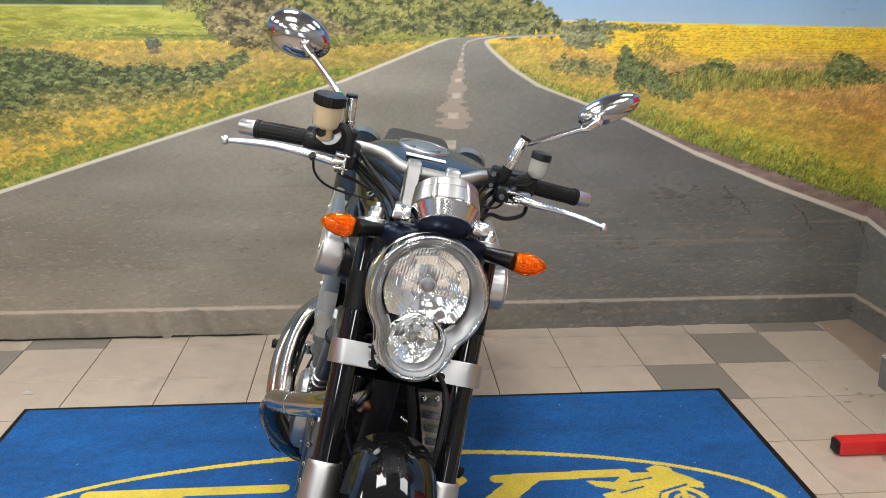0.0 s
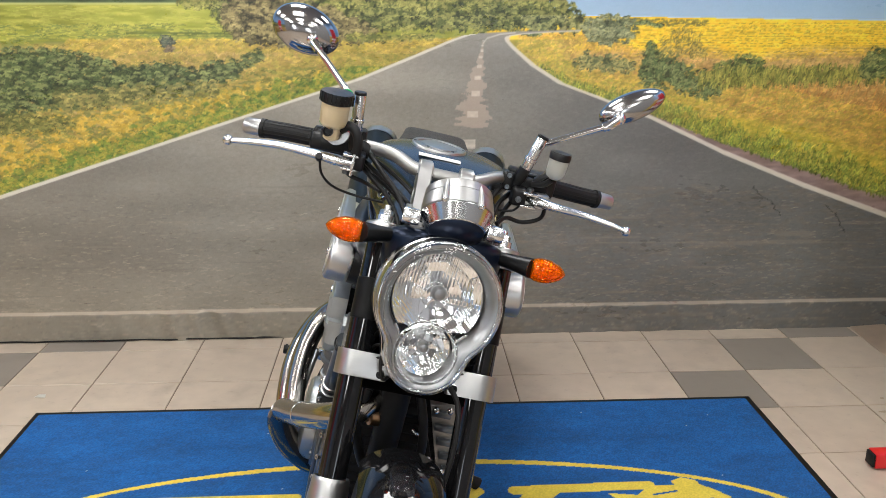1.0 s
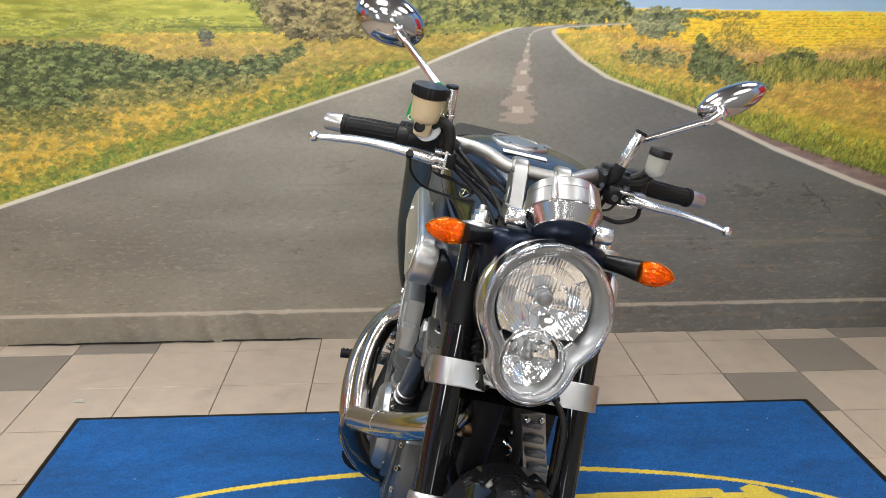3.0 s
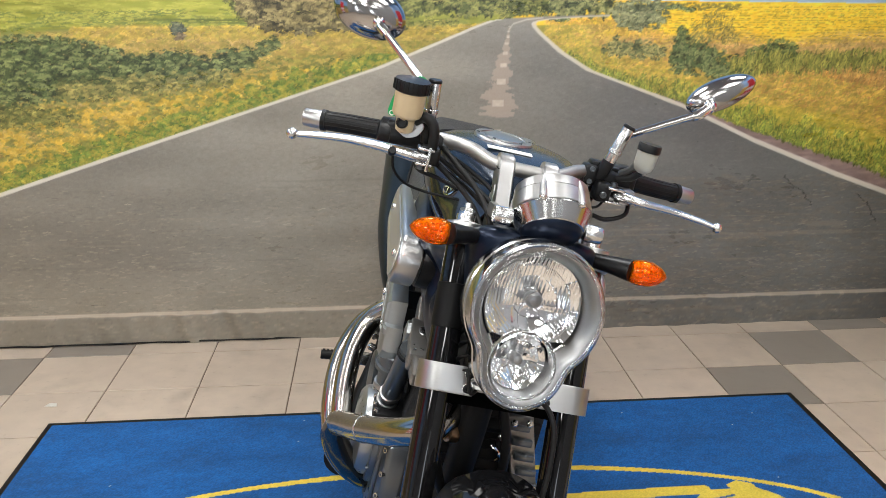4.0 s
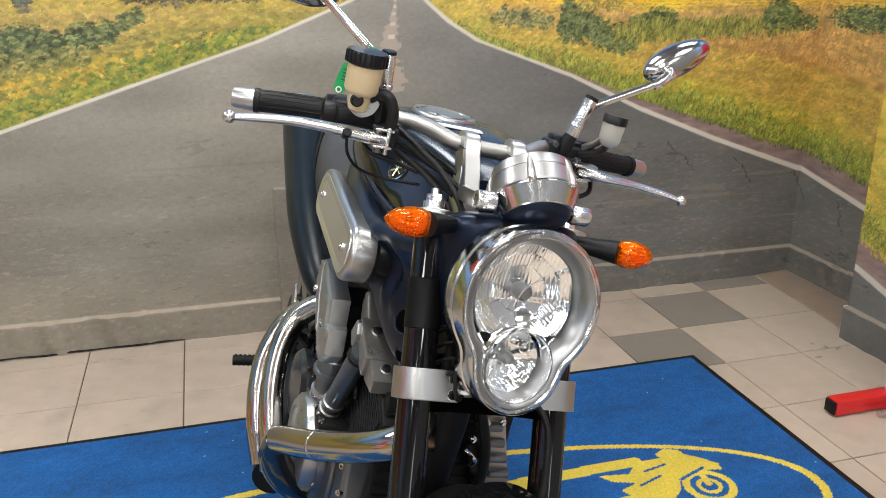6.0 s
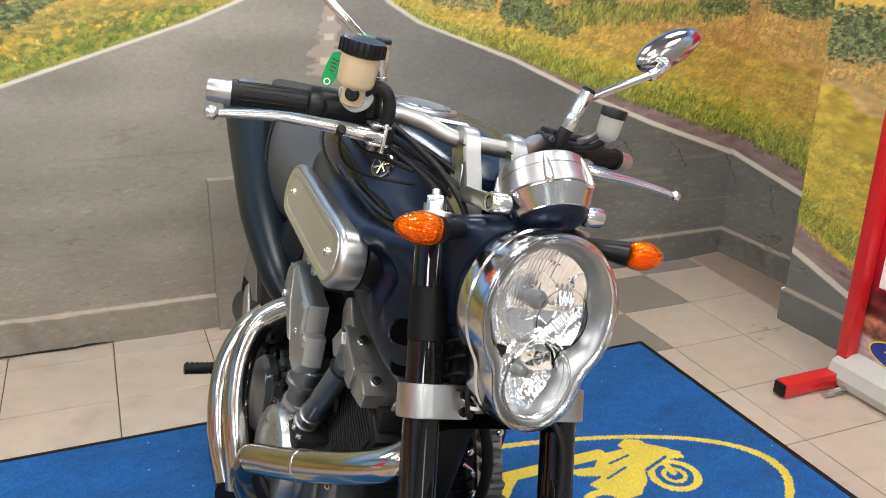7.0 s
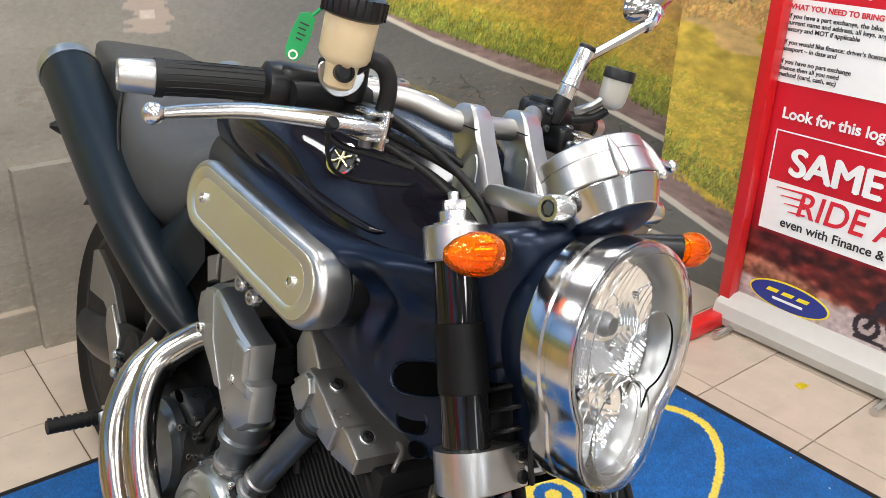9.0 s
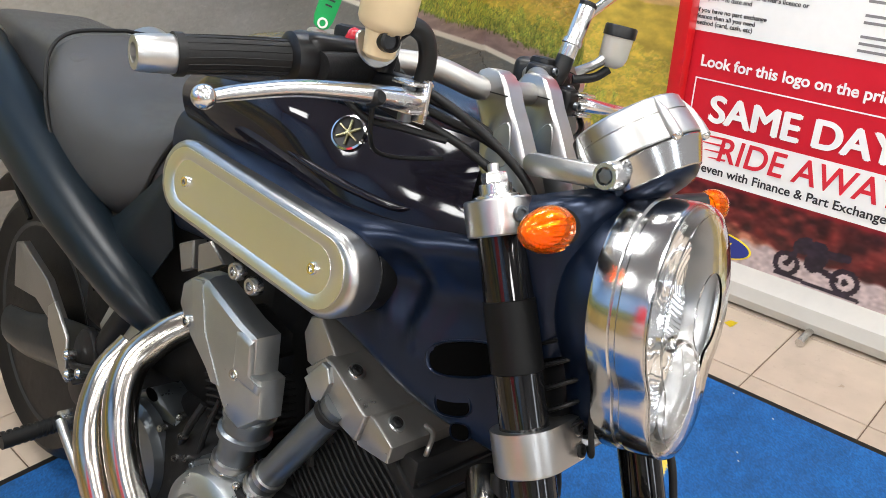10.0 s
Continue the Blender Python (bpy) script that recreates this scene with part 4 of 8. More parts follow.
    return np.where(dust[..., None], np.array((0.75, 0.75, 0.7)), out)


floor_mat = thing("floor_mat", "blue pile floor mat with a yellow oval and black edge", "floor mat")
pile = sheet("carpet_top", (MX0 + 0.018, MY0 + 0.018, 0.0065), (1, 0, 0), (0, 1, 0), 0, 0, mat_print, "carpet", floor_mat, us=np.arange(0, MX1 - MX0 - 0.036, 0.0038), vs=np.arange(0, MY1 - MY0 - 0.036, 0.0038))
edge = bmesh.new()
box(edge, MX0, MX1, MY0, MY1, 0.0, 0.0045, 0.002)
part("rubber_edge", edge, "rubber", floor_mat, "thin black rubber edge")

# ---------------------------------------------------------------- banner stand by the side wall
BX, BY0, BY1, BZ0, BZ1 = 2.80, -0.700, -1.56, 0.07, 2.05


def banner_print(u, v):
    z = BZ0 + v
    r = np.random.default_rng(11)
    n = value_noise(u.shape[1], u.shape[0], 9, 5, 21)[..., None]
    n2 = value_noise(u.shape[1], u.shape[0], 3, 2, 22)[..., None]
    red = np.array((204, 28, 44)) / 255
    out = np.ones(u.shape + (3,)) * red
    # photograph along the foot: red rocks over a pale track
    k = np.clip((0.345 - z) / 0.02, 0, 1)[..., None]
    photo = np.array((88, 32, 28)) / 255 * (0.45 + 1.0 * n) + (n2 - 0.5) * 0.08
    rock = np.clip((0.255 - 0.22 * np.clip(u - 0.12, 0, 1) + 0.03 * (n[..., 0] - 0.5) - z) / 0.02, 0, 1)[..., None]
    photo = photo * (1 - rock) + rock * np.array((150, 96, 76)) / 255 * (0.5 + 0.6 * n + 0.4 * n2)
    track = np.clip((0.185 - z + 0.02 * (n[..., 0] - 0.5) + 0.03 * np.clip(u - 0.1, 0, 0.3)) / 0.012, 0, 1)[..., None]
    photo = photo * (1 - track) + track * np.array((188, 168, 166)) / 255 * (0.85 + 0.25 * n2)
    out = out * (1 - k) + photo * k
    # the far machine in the photograph as plain dark shapes
    ink = np.array((0.15, 0.11, 0.15))

    def limb(x0, z0, x1, z1, w):
        t = np.clip(((u - x0) * (x1 - x0) + (z - z0) * (z1 - z0)) / ((x1 - x0) ** 2 + (z1 - z0) ** 2), 0, 1)
        return np.hypot(u - x0 - t * (x1 - x0), z - z0 - t * (z1 - z0)) < w

    shape = limb(0.40, 0.122, 0.64, 0.116, 0.006)
    for cx, cz, rad in ((0.425, 0.160, 0.040), (0.595, 0.160, 0.042)):
        d = np.hypot(u - cx, z - cz)
        shape |= ((d < rad) & (d > rad * 0.62)) | (d < rad * 0.25)
    shape |= limb(0.43, 0.165, 0.455, 0.235, 0.008) | limb(0.455, 0.225, 0.51, 0.235, 0.022) | limb(0.50, 0.185, 0.51, 0.21, 0.028) | limb(0.52, 0.225, 0.585, 0.232, 0.013) | limb(0.52, 0.175, 0.57, 0.16, 0.010) | limb(0.45, 0.245, 0.475, 0.255, 0.007)
    out[shape] = ink * (0.7 + 0.7 * n2[shape])
    # red shade towards the photograph
    s = np.clip((0.50 - z) / 0.16, 0, 1)[..., None] * (1 - k)
    return np.clip(out * (1 - s * 0.25), 0, 1)


banner = thing("pull_up_banner", "red and white pull-up banner with a silver foot housing", "banner", "pull-up banners")
sheet("printed_sheet", (BX, BY0, BZ0), (0, -1, 0), (0, 0, 1), 0, 0, banner_print, "banner", banner, us=np.arange(0, BY0 - BY1, 0.004), vs=np.concatenate([np.arange(0, 0.5, 0.004), np.arange(0.5, BZ1 - BZ0, 0.05)]))
bm = bmesh.new()
prof = [(-0.075, 0.0), (-0.085, 0.03), (-0.075, 0.07), (-0.03, 0.095), (0.03, 0.095), (0.06, 0.06), (0.065, 0.0)]
skin(bm, [[V(BX + a, y, 0.012 + b) for a, b in prof] for y in (BY0 + 0.01, BY1 - 0.01)])
part("housing", bm, "cream", banner, "pale silver housing at the foot", 30)
for y in (BY0 - 0.06, BY1 + 0.3):
    part("foot", tube(bmesh.new(), [(BX - 0.16, y, 0.014), (BX + 0.05, y, 0.014)], 0.012, 10, 2), "polished", banner)
part("top_rail", box(bmesh.new(), BX - 0.015, BX + 0.015, BY1, BY0, BZ1, BZ1 + 0.03, 0.004), "alu", banner)
part("pole", tube(bmesh.new(), [(BX + 0.04, -1.13, 0.05), (BX + 0.02, -1.13, BZ1)], 0.010, 10, 2), "alu", banner)


def panel(name, s0, s1, z0, z1, lift, material, parent=None):
    y0, y1 = BY0 - s0, BY0 - s1
    return part(name, box(bmesh.new(), BX - lift - 0.0006, BX - lift, y1, y0, z0, z1), material, parent or banner)


def word_mesh(text, size, shear, bold):
    cu = bpy.data.curves.new("wording", "FONT")
    cu.body, cu.size, cu.shear, cu.offset = text, size, shear, bold
    cu.extrude = 0.0004
    tmp = bpy.data.objects.new("wording", cu)
    scene.collection.objects.link(tmp)
    me = bpy.data.meshes.new_from_object(tmp.evaluated_get(bpy.context.evaluated_depsgraph_get()))
    bpy.data.objects.remove(tmp)
    xs = [v.co.x for v in me.vertices]
    return me, min(xs), max(xs)


def lettering(name, text, s, z, size, material, shear=0.0, bold=0.0, width=1.0, lift=0.004, parent=None, fat=0.0):
    """Flat printed words on the banner, from the built-in font, one object a word."""
    done = ""
    for w in text.split(" "):
        me, lo, hi = word_mesh(w, size, shear, bold)
        shift = word_mesh(done + w, size, shear, bold)[2] - hi
        if fat:  # a heavier face: the strokes spread sideways and up
            bm = bmesh.new()
            for k, (dx, dy) in enumerate(((0, 0), (-fat, 0), (fat, 0), (0, fat * 0.6), (0, -fat * 0.6))):
                me.transform(Matrix.Translation((dx, dy, k * 0.0002)))
                bm.from_mesh(me)
                me.transform(Matrix.Translation((-dx, -dy, -k * 0.0002)))
            bm.to_mesh(me)
            bm.free()
        me.materials.clear()
        me.materials.append(M[material])
        me.transform(frame_m((BX - lift, BY0 - s, z), (0, -1, 0), (0, 0, 1)) @ Matrix.Diagonal((width, 1, 1, 1)) @ Matrix.Translation((shift, 0, 0)))
        me.name = name
        ob = new(name, me)
        ob.parent = parent or banner
        done += w + " "


panel("white_panel", -0.004, 0.85, 0.782, 1.012, 0.002, "white")
panel("frame_line", 0.045, 0.85, 0.644, 0.648, 0.002, "white")
panel("frame_line", 0.045, 0.049, 0.49, 0.646, 0.002, "white")
panel("white_panel", 0.045, 0.85, 0.343, 0.497, 0.002, "white")
lettering("wording", "Look for this logo on the price", 0.053, 0.684, 0.0445, "white", bold=0.0011)
lettering("wording", "SAME DAY", 0.106, 0.526, 0.114, "white", bold=0.0, width=1.0, fat=0.0046)
lettering("wording", "RIDE AWAY", 0.150, 0.412, 0.106, "redprint", shear=0.12, bold=0.0012, width=0.93)
lettering("wording", "even with Finance & Part Exchange", 0.112, 0.366, 0.0385, "blackprint", bold=0.0006)
for k in range(4):  # tapering speed lines before the word
    tip = bmesh.new()
    plate(tip, [(0.0, 0.0), (0.092 - 0.012 * k, 0.0), (0.094 - 0.012 * k, 0.007), (0.004, 0.002)], frame_m((BX - 0.001, BY0 - 0.078 - 0.016 * k, 0.414 + 0.0215 * (3 - k)), (0, -1, 0), (0, 0, 1)), 0.003, 0.0004, 1)
    part("speed_line", tip, "redprint", banner)
lettering("wording", "WHAT YOU NEED TO BRING", 0.010, 0.984, 0.0205, "redprint", bold=0.0006)
lettering("wording", "Act now", 0.155, 1.068, 0.042, "white", bold=0.001)
lettering("wording", "can be", 0.155, 1.030, 0.032, "white")
LINES = ("\u2022 If you have a part exchange, the bike, V5 \u2013 in", "current name and address, all keys, any service", "history and MOT if applicable", "",
         "\u2022 If you would like finance: driver's licence or", "passport \u2013 in date and", "", "\u2022 If you have no part exchange", "finance then all you need", "method (card, cash, etc)")
for k, line in enumerate(LINES):
    if line:
        lettering("wording", line, 0.006 if line[0] == "\u2022" else 0.016, 0.960 - 0.0178 * k, 0.0178, "blackprint", bold=0.0003)
random.seed(4)
for k in range(10):
    if k in (3, 6):
        continue
    panel("text_line", 0.475, 0.475 + 0.33 * (0.72 + 0.28 * random.random()), 0.960 - 0.0178 * k, 0.967 - 0.0178 * k, 0.003, "greyprint")
tri = bmesh.new()
plate(tri, [(0.0, 0.05), (-0.032, -0.008), (0.032, -0.008)], frame_m((BX - 0.001, BY0 - 0.095, 1.045), (0, -1, 0), (0, 0, 1)), 0.002, 0.0005, 1)
part("warning_sign", tri, "white", banner)
lm = frame_m((BX - 0.001, BY0 - 0.186, 0.150), (0, -1, 0.0), (0, 0.0, 1))
oval = [(0.132 * math.cos(i * math.pi / 20), 0.046 * math.sin(i * math.pi / 20)) for i in range(40)]
part("oval_emblem", plate(bmesh.new(), oval, lm, 0.002, 0.0004, 1), "yellowprint", banner, "yellow-rimmed blue oval emblem")
part("oval_field", plate(bmesh.new(), [(a * 0.955, b * 0.9) for a, b in oval], lm, 0.003, 0.0004, 1), "blueprint", banner)
for x0 in (-0.075, -0.025, 0.025):
    part("emblem_stripe", plate(bmesh.new(), [(x0, 0.004), (x0 + 0.036, 0.004), (x0 + 0.044, 0.016), (x0 + 0.008, 0.016)], lm, 0.004, 0.0004, 1), "yellowprint", banner)
part("emblem_line", plate(bmesh.new(), [(-0.05, -0.018), (0.05, -0.018), (0.05, -0.010), (-0.05, -0.010)], lm, 0.004, 0.0004, 1), "white", banner)

copy_thing(banner, pose(0.85, -3.15, 0, 0, 0, 180))      # its twin on the other side of the bay, seen in the chrome

stand = thing("red_stand", "red square-tube stand with a long floor foot and black end cap", "stand")
part("post", box(bmesh.new(), BX - 0.052, BX - 0.005, -0.722, -0.682, 0.05, 2.0, 0.003), "redtube", stand)
part("foot", box(bmesh.new(), 2.515, 2.80, -0.728, -0.680, 0.006, 0.052, 0.003), "redtube", stand)
part("end_cap", box(bmesh.new(), 2.507, 2.515, -0.725, -0.683, 0.009, 0.049, 0.002), "rubber", stand, "black plastic end cap")

# scraps on the floor
bm = bmesh.new()
q = [bm.verts.new(p) for p in ((-0.19, -0.115, 0.003), (-0.145, -0.125, 0.006), (-0.155, -0.095, 0.004), (-0.18, -0.092, 0.003))]
bm.faces.new(q)
bmesh.ops.solidify(bm, geom=bm.faces[:], thickness=0.001)
tagged(finish("paper_scrap", bm, "paper"), "small white torn scrap of paper on the floor tiles", "paper scrap")
bm = bmesh.new()
q = [bm.verts.new(p) for p in ((2.60, -1.075, 0.002), (2.63, -1.085, 0.008), (2.635, -1.06, 0.004), (2.61, -1.05, 0.003))]
bm.faces.new(q)
bmesh.ops.solidify(bm, geom=bm.faces[:], thickness=0.002)
tagged(finish("cardboard_scrap", bm, "yellowprint"), "small yellowish scrap lying on the floor tiles", "scrap")

# ---------------------------------------------------------------- the motorcycle: x to its left, y rearward, z up, leaning on its side stand
bike = thing("motorcycle", "dark blue V-twin motorcycle with chrome pipes leaning on its stand", "motorcycle", m=pose(0.973, 0, 0.004, 0, 13.5, 0))
FD = V(0, -0.3973, -0.9177)            # down the fork
FN = V(0, -0.9177, 0.3973)             # square to the fork, forward


def fork_at(z, x=0.0, fwd=0.0):
    return V(x, -1.352 - 0.433 * (0.976 - z), z) + FN * fwd


def quilt(rows, n=5, thick=0.0, m=5):
    """A smooth surface through rows of points."""
    grid = [catmull(r, n) for r in rows]
    cols = [catmull([g[i] for g in grid], m) for i in range(len(grid[0]))]
    bm = bmesh.new()
    vs = [[bm.verts.new(p) for p in c] for c in cols]
    for a, b in zip(vs, vs[1:]):
        for i in range(len(a) - 1):
            bm.faces.new((a[i], a[i + 1], b[i + 1], b[i]))
    bmesh.ops.recalc_face_normals(bm, faces=bm.faces)
    if thick:
        bmesh.ops.solidify(bm, geom=bm.faces[:], thickness=thick)
    return bm


def body_loft(stations, power=2.6, seg=36, wide=0.0):
    """A hull from stations (y, half width, top, bottom, shift of the widest line)."""
    pts = catmull([V(s[0], s[1], s[2]) for s in stations], 5)
    low = catmull([V(s[0], s[3], s[4] if len(s) > 4 else 0.0) for s in stations], 5)
    rings = []
    for a, b in zip(pts, low):
        y, hw, top, bot, sh = a.x, a.y, a.z, b.y, b.z
        zc = (top + bot) / 2 + sh
        ring = []
        for i in range(seg):
            t = 2 * math.pi * i / seg
            cx, sz = math.cos(t), math.sin(t)
            x = hw * math.copysign(abs(cx) ** (2 / power), cx)
            z = zc + (top - zc if sz > 0 else zc - bot) * math.copysign(abs(sz) ** (2 / power), sz)
            ring.append(V(x, y, z))
        rings.append(ring)
    return skin(bmesh.new(), rings)


def wheel(name, y, radius, width, parent, label):
    """A cast wheel: tyre, rim with spokes, discs."""
    c = V(0, y, radius)
    w = part(name, lathe(bmesh.new(), c, (1, 0, 0), [(0.03, -0.06), (0.035, -0.06), (0.035, 0.06), (0.03, 0.06), (0.012, 0.05), (0.012, -0.05)], 20), "wheel", parent, label)
    h = width / 2
    inner = radius - 0.085
    prof = [(inner, -h * 0.75), (inner + 0.03, -h * 0.92)] + [(radius - 0.055 + 0.055 * math.cos(a), h * math.sin(a)) for a in np.linspace(-1.35, 1.35, 13)] + [(inner + 0.03, h * 0.92), (inner, h * 0.75)]
    part("tyre", lathe(bmesh.new(), c, (1, 0, 0), prof, 56), "rubber", w, "black road tyre")
    part("rim", lathe(bmesh.new(), c, (1, 0, 0), [(inner + 0.012, -h * 0.74), (inner + 0.004, -h * 0.8), (inner - 0.016, -h * 0.66), (inner - 0.024, -h * 0.2), (inner - 0.024, h * 0.2), (inner - 0.016, h * 0.66), (inner + 0.004, h * 0.8), (inner + 0.012, h * 0.74)], 56), "wheel", w, "dark cast rim")
    for k in range(5):
        a = 2 * math.pi * k / 5
        d = V(0, math.cos(a), math.sin(a))
        for off in (-0.025, 0.025):
            s = V(0, -d.z, d.y) * off
            part("spoke", tube(bmesh.new(), [c + d * 0.03 + s * 0.6, c + d * (inner - 0.018) + s], [0.014, 0.010], 8, 3), "wheel", w)
    return w


# wheels ---------------------------------------------------------------
fw = wheel("front_wheel", -1.645, 0.30, 0.12, bike, "cast front wheel with road tyre")
rw = wheel("rear_wheel", -0.195, 0.305, 0.15, bike, "wide cast rear wheel")
# added dark disc that closes the see-through gaps between the rear spokes
part("belt_cover", lathe(bmesh.new(), (-0.050, -0.195, 0.305), (-1, 0, 0), [(0.215, 0.0), (0.215, 0.006), (0.19, 0.010), (0.05, 0.014), (0, 0.014)], 40), "dark", rw, "added black disc over the rear spokes")
for sx in (-1, 1):
    x = 0.072 * sx
    part("brake_disc", lathe(bmesh.new(), (x, -1.645, 0.30), (1, 0, 0), [(0.115, -0.0025), (0.16, -0.0025), (0.16, 0.0025), (0.115, 0.0025), (0.115, -0.0025)], 48), "alu", fw, "steel brake disc")
    cal = bmesh.new()
    box(cal, x - 0.032, x + 0.032, -0.05, 0.05, -0.035, 0.035, 0.012, 3, Matrix.Translation((0, -1.52, 0.375)) @ Matrix.Rotation(0.6, 4, "X"))
    part("brake_caliper", cal, "dark", bike, "black brake caliper")

# front mudguard: an arched shell over the tyre
rows = []
for a in np.linspace(1.74, 0.75, 9):
    ring = []
    for t in np.linspace(-1.15, 1.15, 9):
        r = 0.318 + 0.012 * math.cos(t) - 0.05 * (1 - math.cos(t))
        ring.append(V(0.074 * math.sin(t) / math.sin(1.15), -1.645 - r * math.cos(a), 0.30 + r * math.sin(a)))
    rows.append(ring)
part("mudguard", quilt(rows, 3, 0.003, 3), "fork", bike, "gloss black front mudguard")
for sx in (-1, 1):
    x = 0.112 * sx
    leg = part("fork_leg", tube(bmesh.new(), [fork_at(0.925, x), fork_at(0.50, x)], 0.0262, 28, 2), "fork", bike, "gloss black upper fork tube")
    part("fork_sleeve", lathe(bmesh.new(), fork_at(0.851, x), FD, [(0.0262, 0), (0.0276, 0.001), (0.0276, 0.074), (0.0262, 0.075)], 28), "sleeve", leg, "matte black sleeve")
    part("fork_slider", tube(bmesh.new(), [fork_at(0.50, x), fork_at(0.30, x)], 0.0215, 20, 2), "polished", leg, "bright fork slider")
    part("axle_lug", tube(bmesh.new(), [fork_at(0.40, x), fork_at(0.28, x)], [0.024, 0.03], 20, 3), "alu", leg)
    # silver guard in front of the slider
    g = []
    for z, w, bulge in ((0.522, 0.032, 0.029), (0.510, 0.0345, 0.032), (0.45, 0.038, 0.035), (0.36, 0.038, 0.034), (0.30, 0.026, 0.03)):
        g.append([fork_at(z, x) + V(math.sin(t) * w, 0, 0) + FN * (bulge * math.cos(t)) for t in np.linspace(-2.2, 2.2, 9)])
    part("fork_guard", quilt(g, 3, 0.004, 4), "alu", leg, "satin silver fork guard")
    # lower clamp
    arc = [(-0.0362 * math.sin(a), 0.0362 * math.cos(a)) for a in np.linspace(0.0, math.pi, 15)]
    section = arc + [(0.026, -0.030), (0.040, -0.012), (0.054, 0.004), (0.057, 0.010), (0.0575, 0.028), (0.0545, 0.0335), (0.028, 0.0352)]
    lm2 = frame_m(fork_at(0.730, x) + FD * (0.046 if sx > 0 else 0.0), (-sx, 0, 0), FN)
    clamp = part("lower_clamp", plate(bmesh.new(), section, lm2, 0.046, 0.0025, 3), "alu", bike, "silver lower fork clamp with a bolted ear", 35)
    for k in (0.011, 0.035):
        o = fork_at(0.730, x - sx * 0.0455) + FD * k + FN * 0.0335
        part("bolt_seat", lathe(bmesh.new(), o, FN, [(0.0098, -0.003), (0.0098, 0.0004), (0.0072, 0.0012), (0.0, 0.0012)], 20), "polished", clamp, "bright countersunk seat")
        part("clamp_bolt", lathe(bmesh.new(), o, FN, [(0.0074, 0.0), (0.0074, 0.0034), (0.0062, 0.0042), (0.0042, 0.0042), (0.0038, 0.0018), (0.0, 0.0018)], 20), "dark", clamp, "black socket bolt")
    # upper clamp and fork cap
    uc = bmesh.new()
    lathe(uc, fork_at(0.946, x), FD, [(0.020, 0), (0.033, 0.0), (0.035, 0.002), (0.035, 0.036), (0.033, 0.038), (0.020, 0.038)], 36)
    box(uc, -0.016, 0.022, -0.018, 0.018, -0.02, 0.02, 0.005, 2, frame_m(fork_at(0.929, x - sx * 0.034, 0.004), (-sx, 0, 0), FD * sx))
    part("upper_clamp", uc, "alu", bike, "silver upper fork clamp")
    part("clamp_bolt", hexbolt(bmesh.new(), fork_at(0.929, x - sx * 0.028, 0.024), FN, 0.0075, 0.006), "gun", bike)
    part("clamp_bolt", hexbolt(bmesh.new(), fork_at(0.929, x + sx * 0.010, 0.0335), FN + V(sx * 0.3, 0, 0), 0.0082, 0.005), "gun", bike)
    cap = bmesh.new()
    lathe(cap, fork_at(0.943, x), -FD, [(0.024, 0), (0.024, 0.006), (0.017, 0.008), (0.017, 0.018), (0.012, 0.020)], 24)
    lathe(cap, fork_at(0.943, x) - FD * 0.018, -FD, [(0.0135, 0), (0.0135, 0.010), (0.012, 0.012), (0.0, 0.012)], 6)
    lathe(cap, fork_at(0.943, x) - FD * 0.029, -FD, [(0.006, 0), (0.006, 0.010), (0.0, 0.011)], 16)
    part("fork_cap", cap, "polished", bike, "bright hexagonal fork cap")

# yokes
def yoke_plate(z, depth, fwd0, fwd1, half, material, label):
    bm = bmesh.new()
    m = frame_m(fork_at(z), (1, 0, 0), FN)
    out = [(-half, -0.02), (-half, 0.02), (-half * 0.55, fwd1), (half * 0.55, fwd1), (half, 0.02), (half, -0.02), (half * 0.4, fwd0), (-half * 0.4, fwd0)]
    plate(bm, smooth_loop(out, 4), m, depth, 0.005)
    part("yoke", bm, material, bike, label)


yoke_plate(0.912, 0.026, -0.075, 0.012, 0.115, "alu", "silver top yoke")
# black yoke, with the deep shade under the lamp put into its colour
yoke_plate(0.696, 0.026, -0.07, -0.012, 0.096, "void", "black lower yoke")
part("steering_head", tube(bmesh.new(), [fork_at(0.93, 0, -0.045), fork_at(0.70, 0, -0.045)], 0.042, 24, 2), "blue", bike)

# headlamp ------------------------------------------------------------
STEER = radians(6.0)                   # the front is turned a little to its left
HM = frame_m((0.0, -1.526, 0.874), (math.cos(STEER), math.sin(STEER), 0), (0, 0.15, 0.989))
HN = HM.to_3x3() @ V(0, 0, 1)


def peanut(k=1.0, n=80, inset=0.0):
    """Outline of the lamp: a large round over a small one."""
    out = []
    for i in range(n):
        a = 2 * math.pi * i / n
        d = (math.cos(a), math.sin(a))
        r = 0.1110 - inset
        cx, cy, rr = -0.006, -0.088, 0.0745 - inset
        bq = d[0] * cx + d[1] * cy
        disc = bq * bq - (cx * cx + cy * cy - rr * rr)
        if disc > 0:
            r = max(r, bq + math.sqrt(disc))
        out.append((d[0] * r * k, d[1] * r * k))
    for _ in range(2):
        s = list(out)
        for i in range(n):
            out[i] = tuple((s[i - 1][j] + 2 * s[i][j] + s[(i + 1) % n][j]) / 4 for j in (0, 1))
    return out


def peanut_rings(levels):
    return [[HM @ V(a, b, z) for a, b in peanut(1.0, 80, inset)] for inset, z in levels]


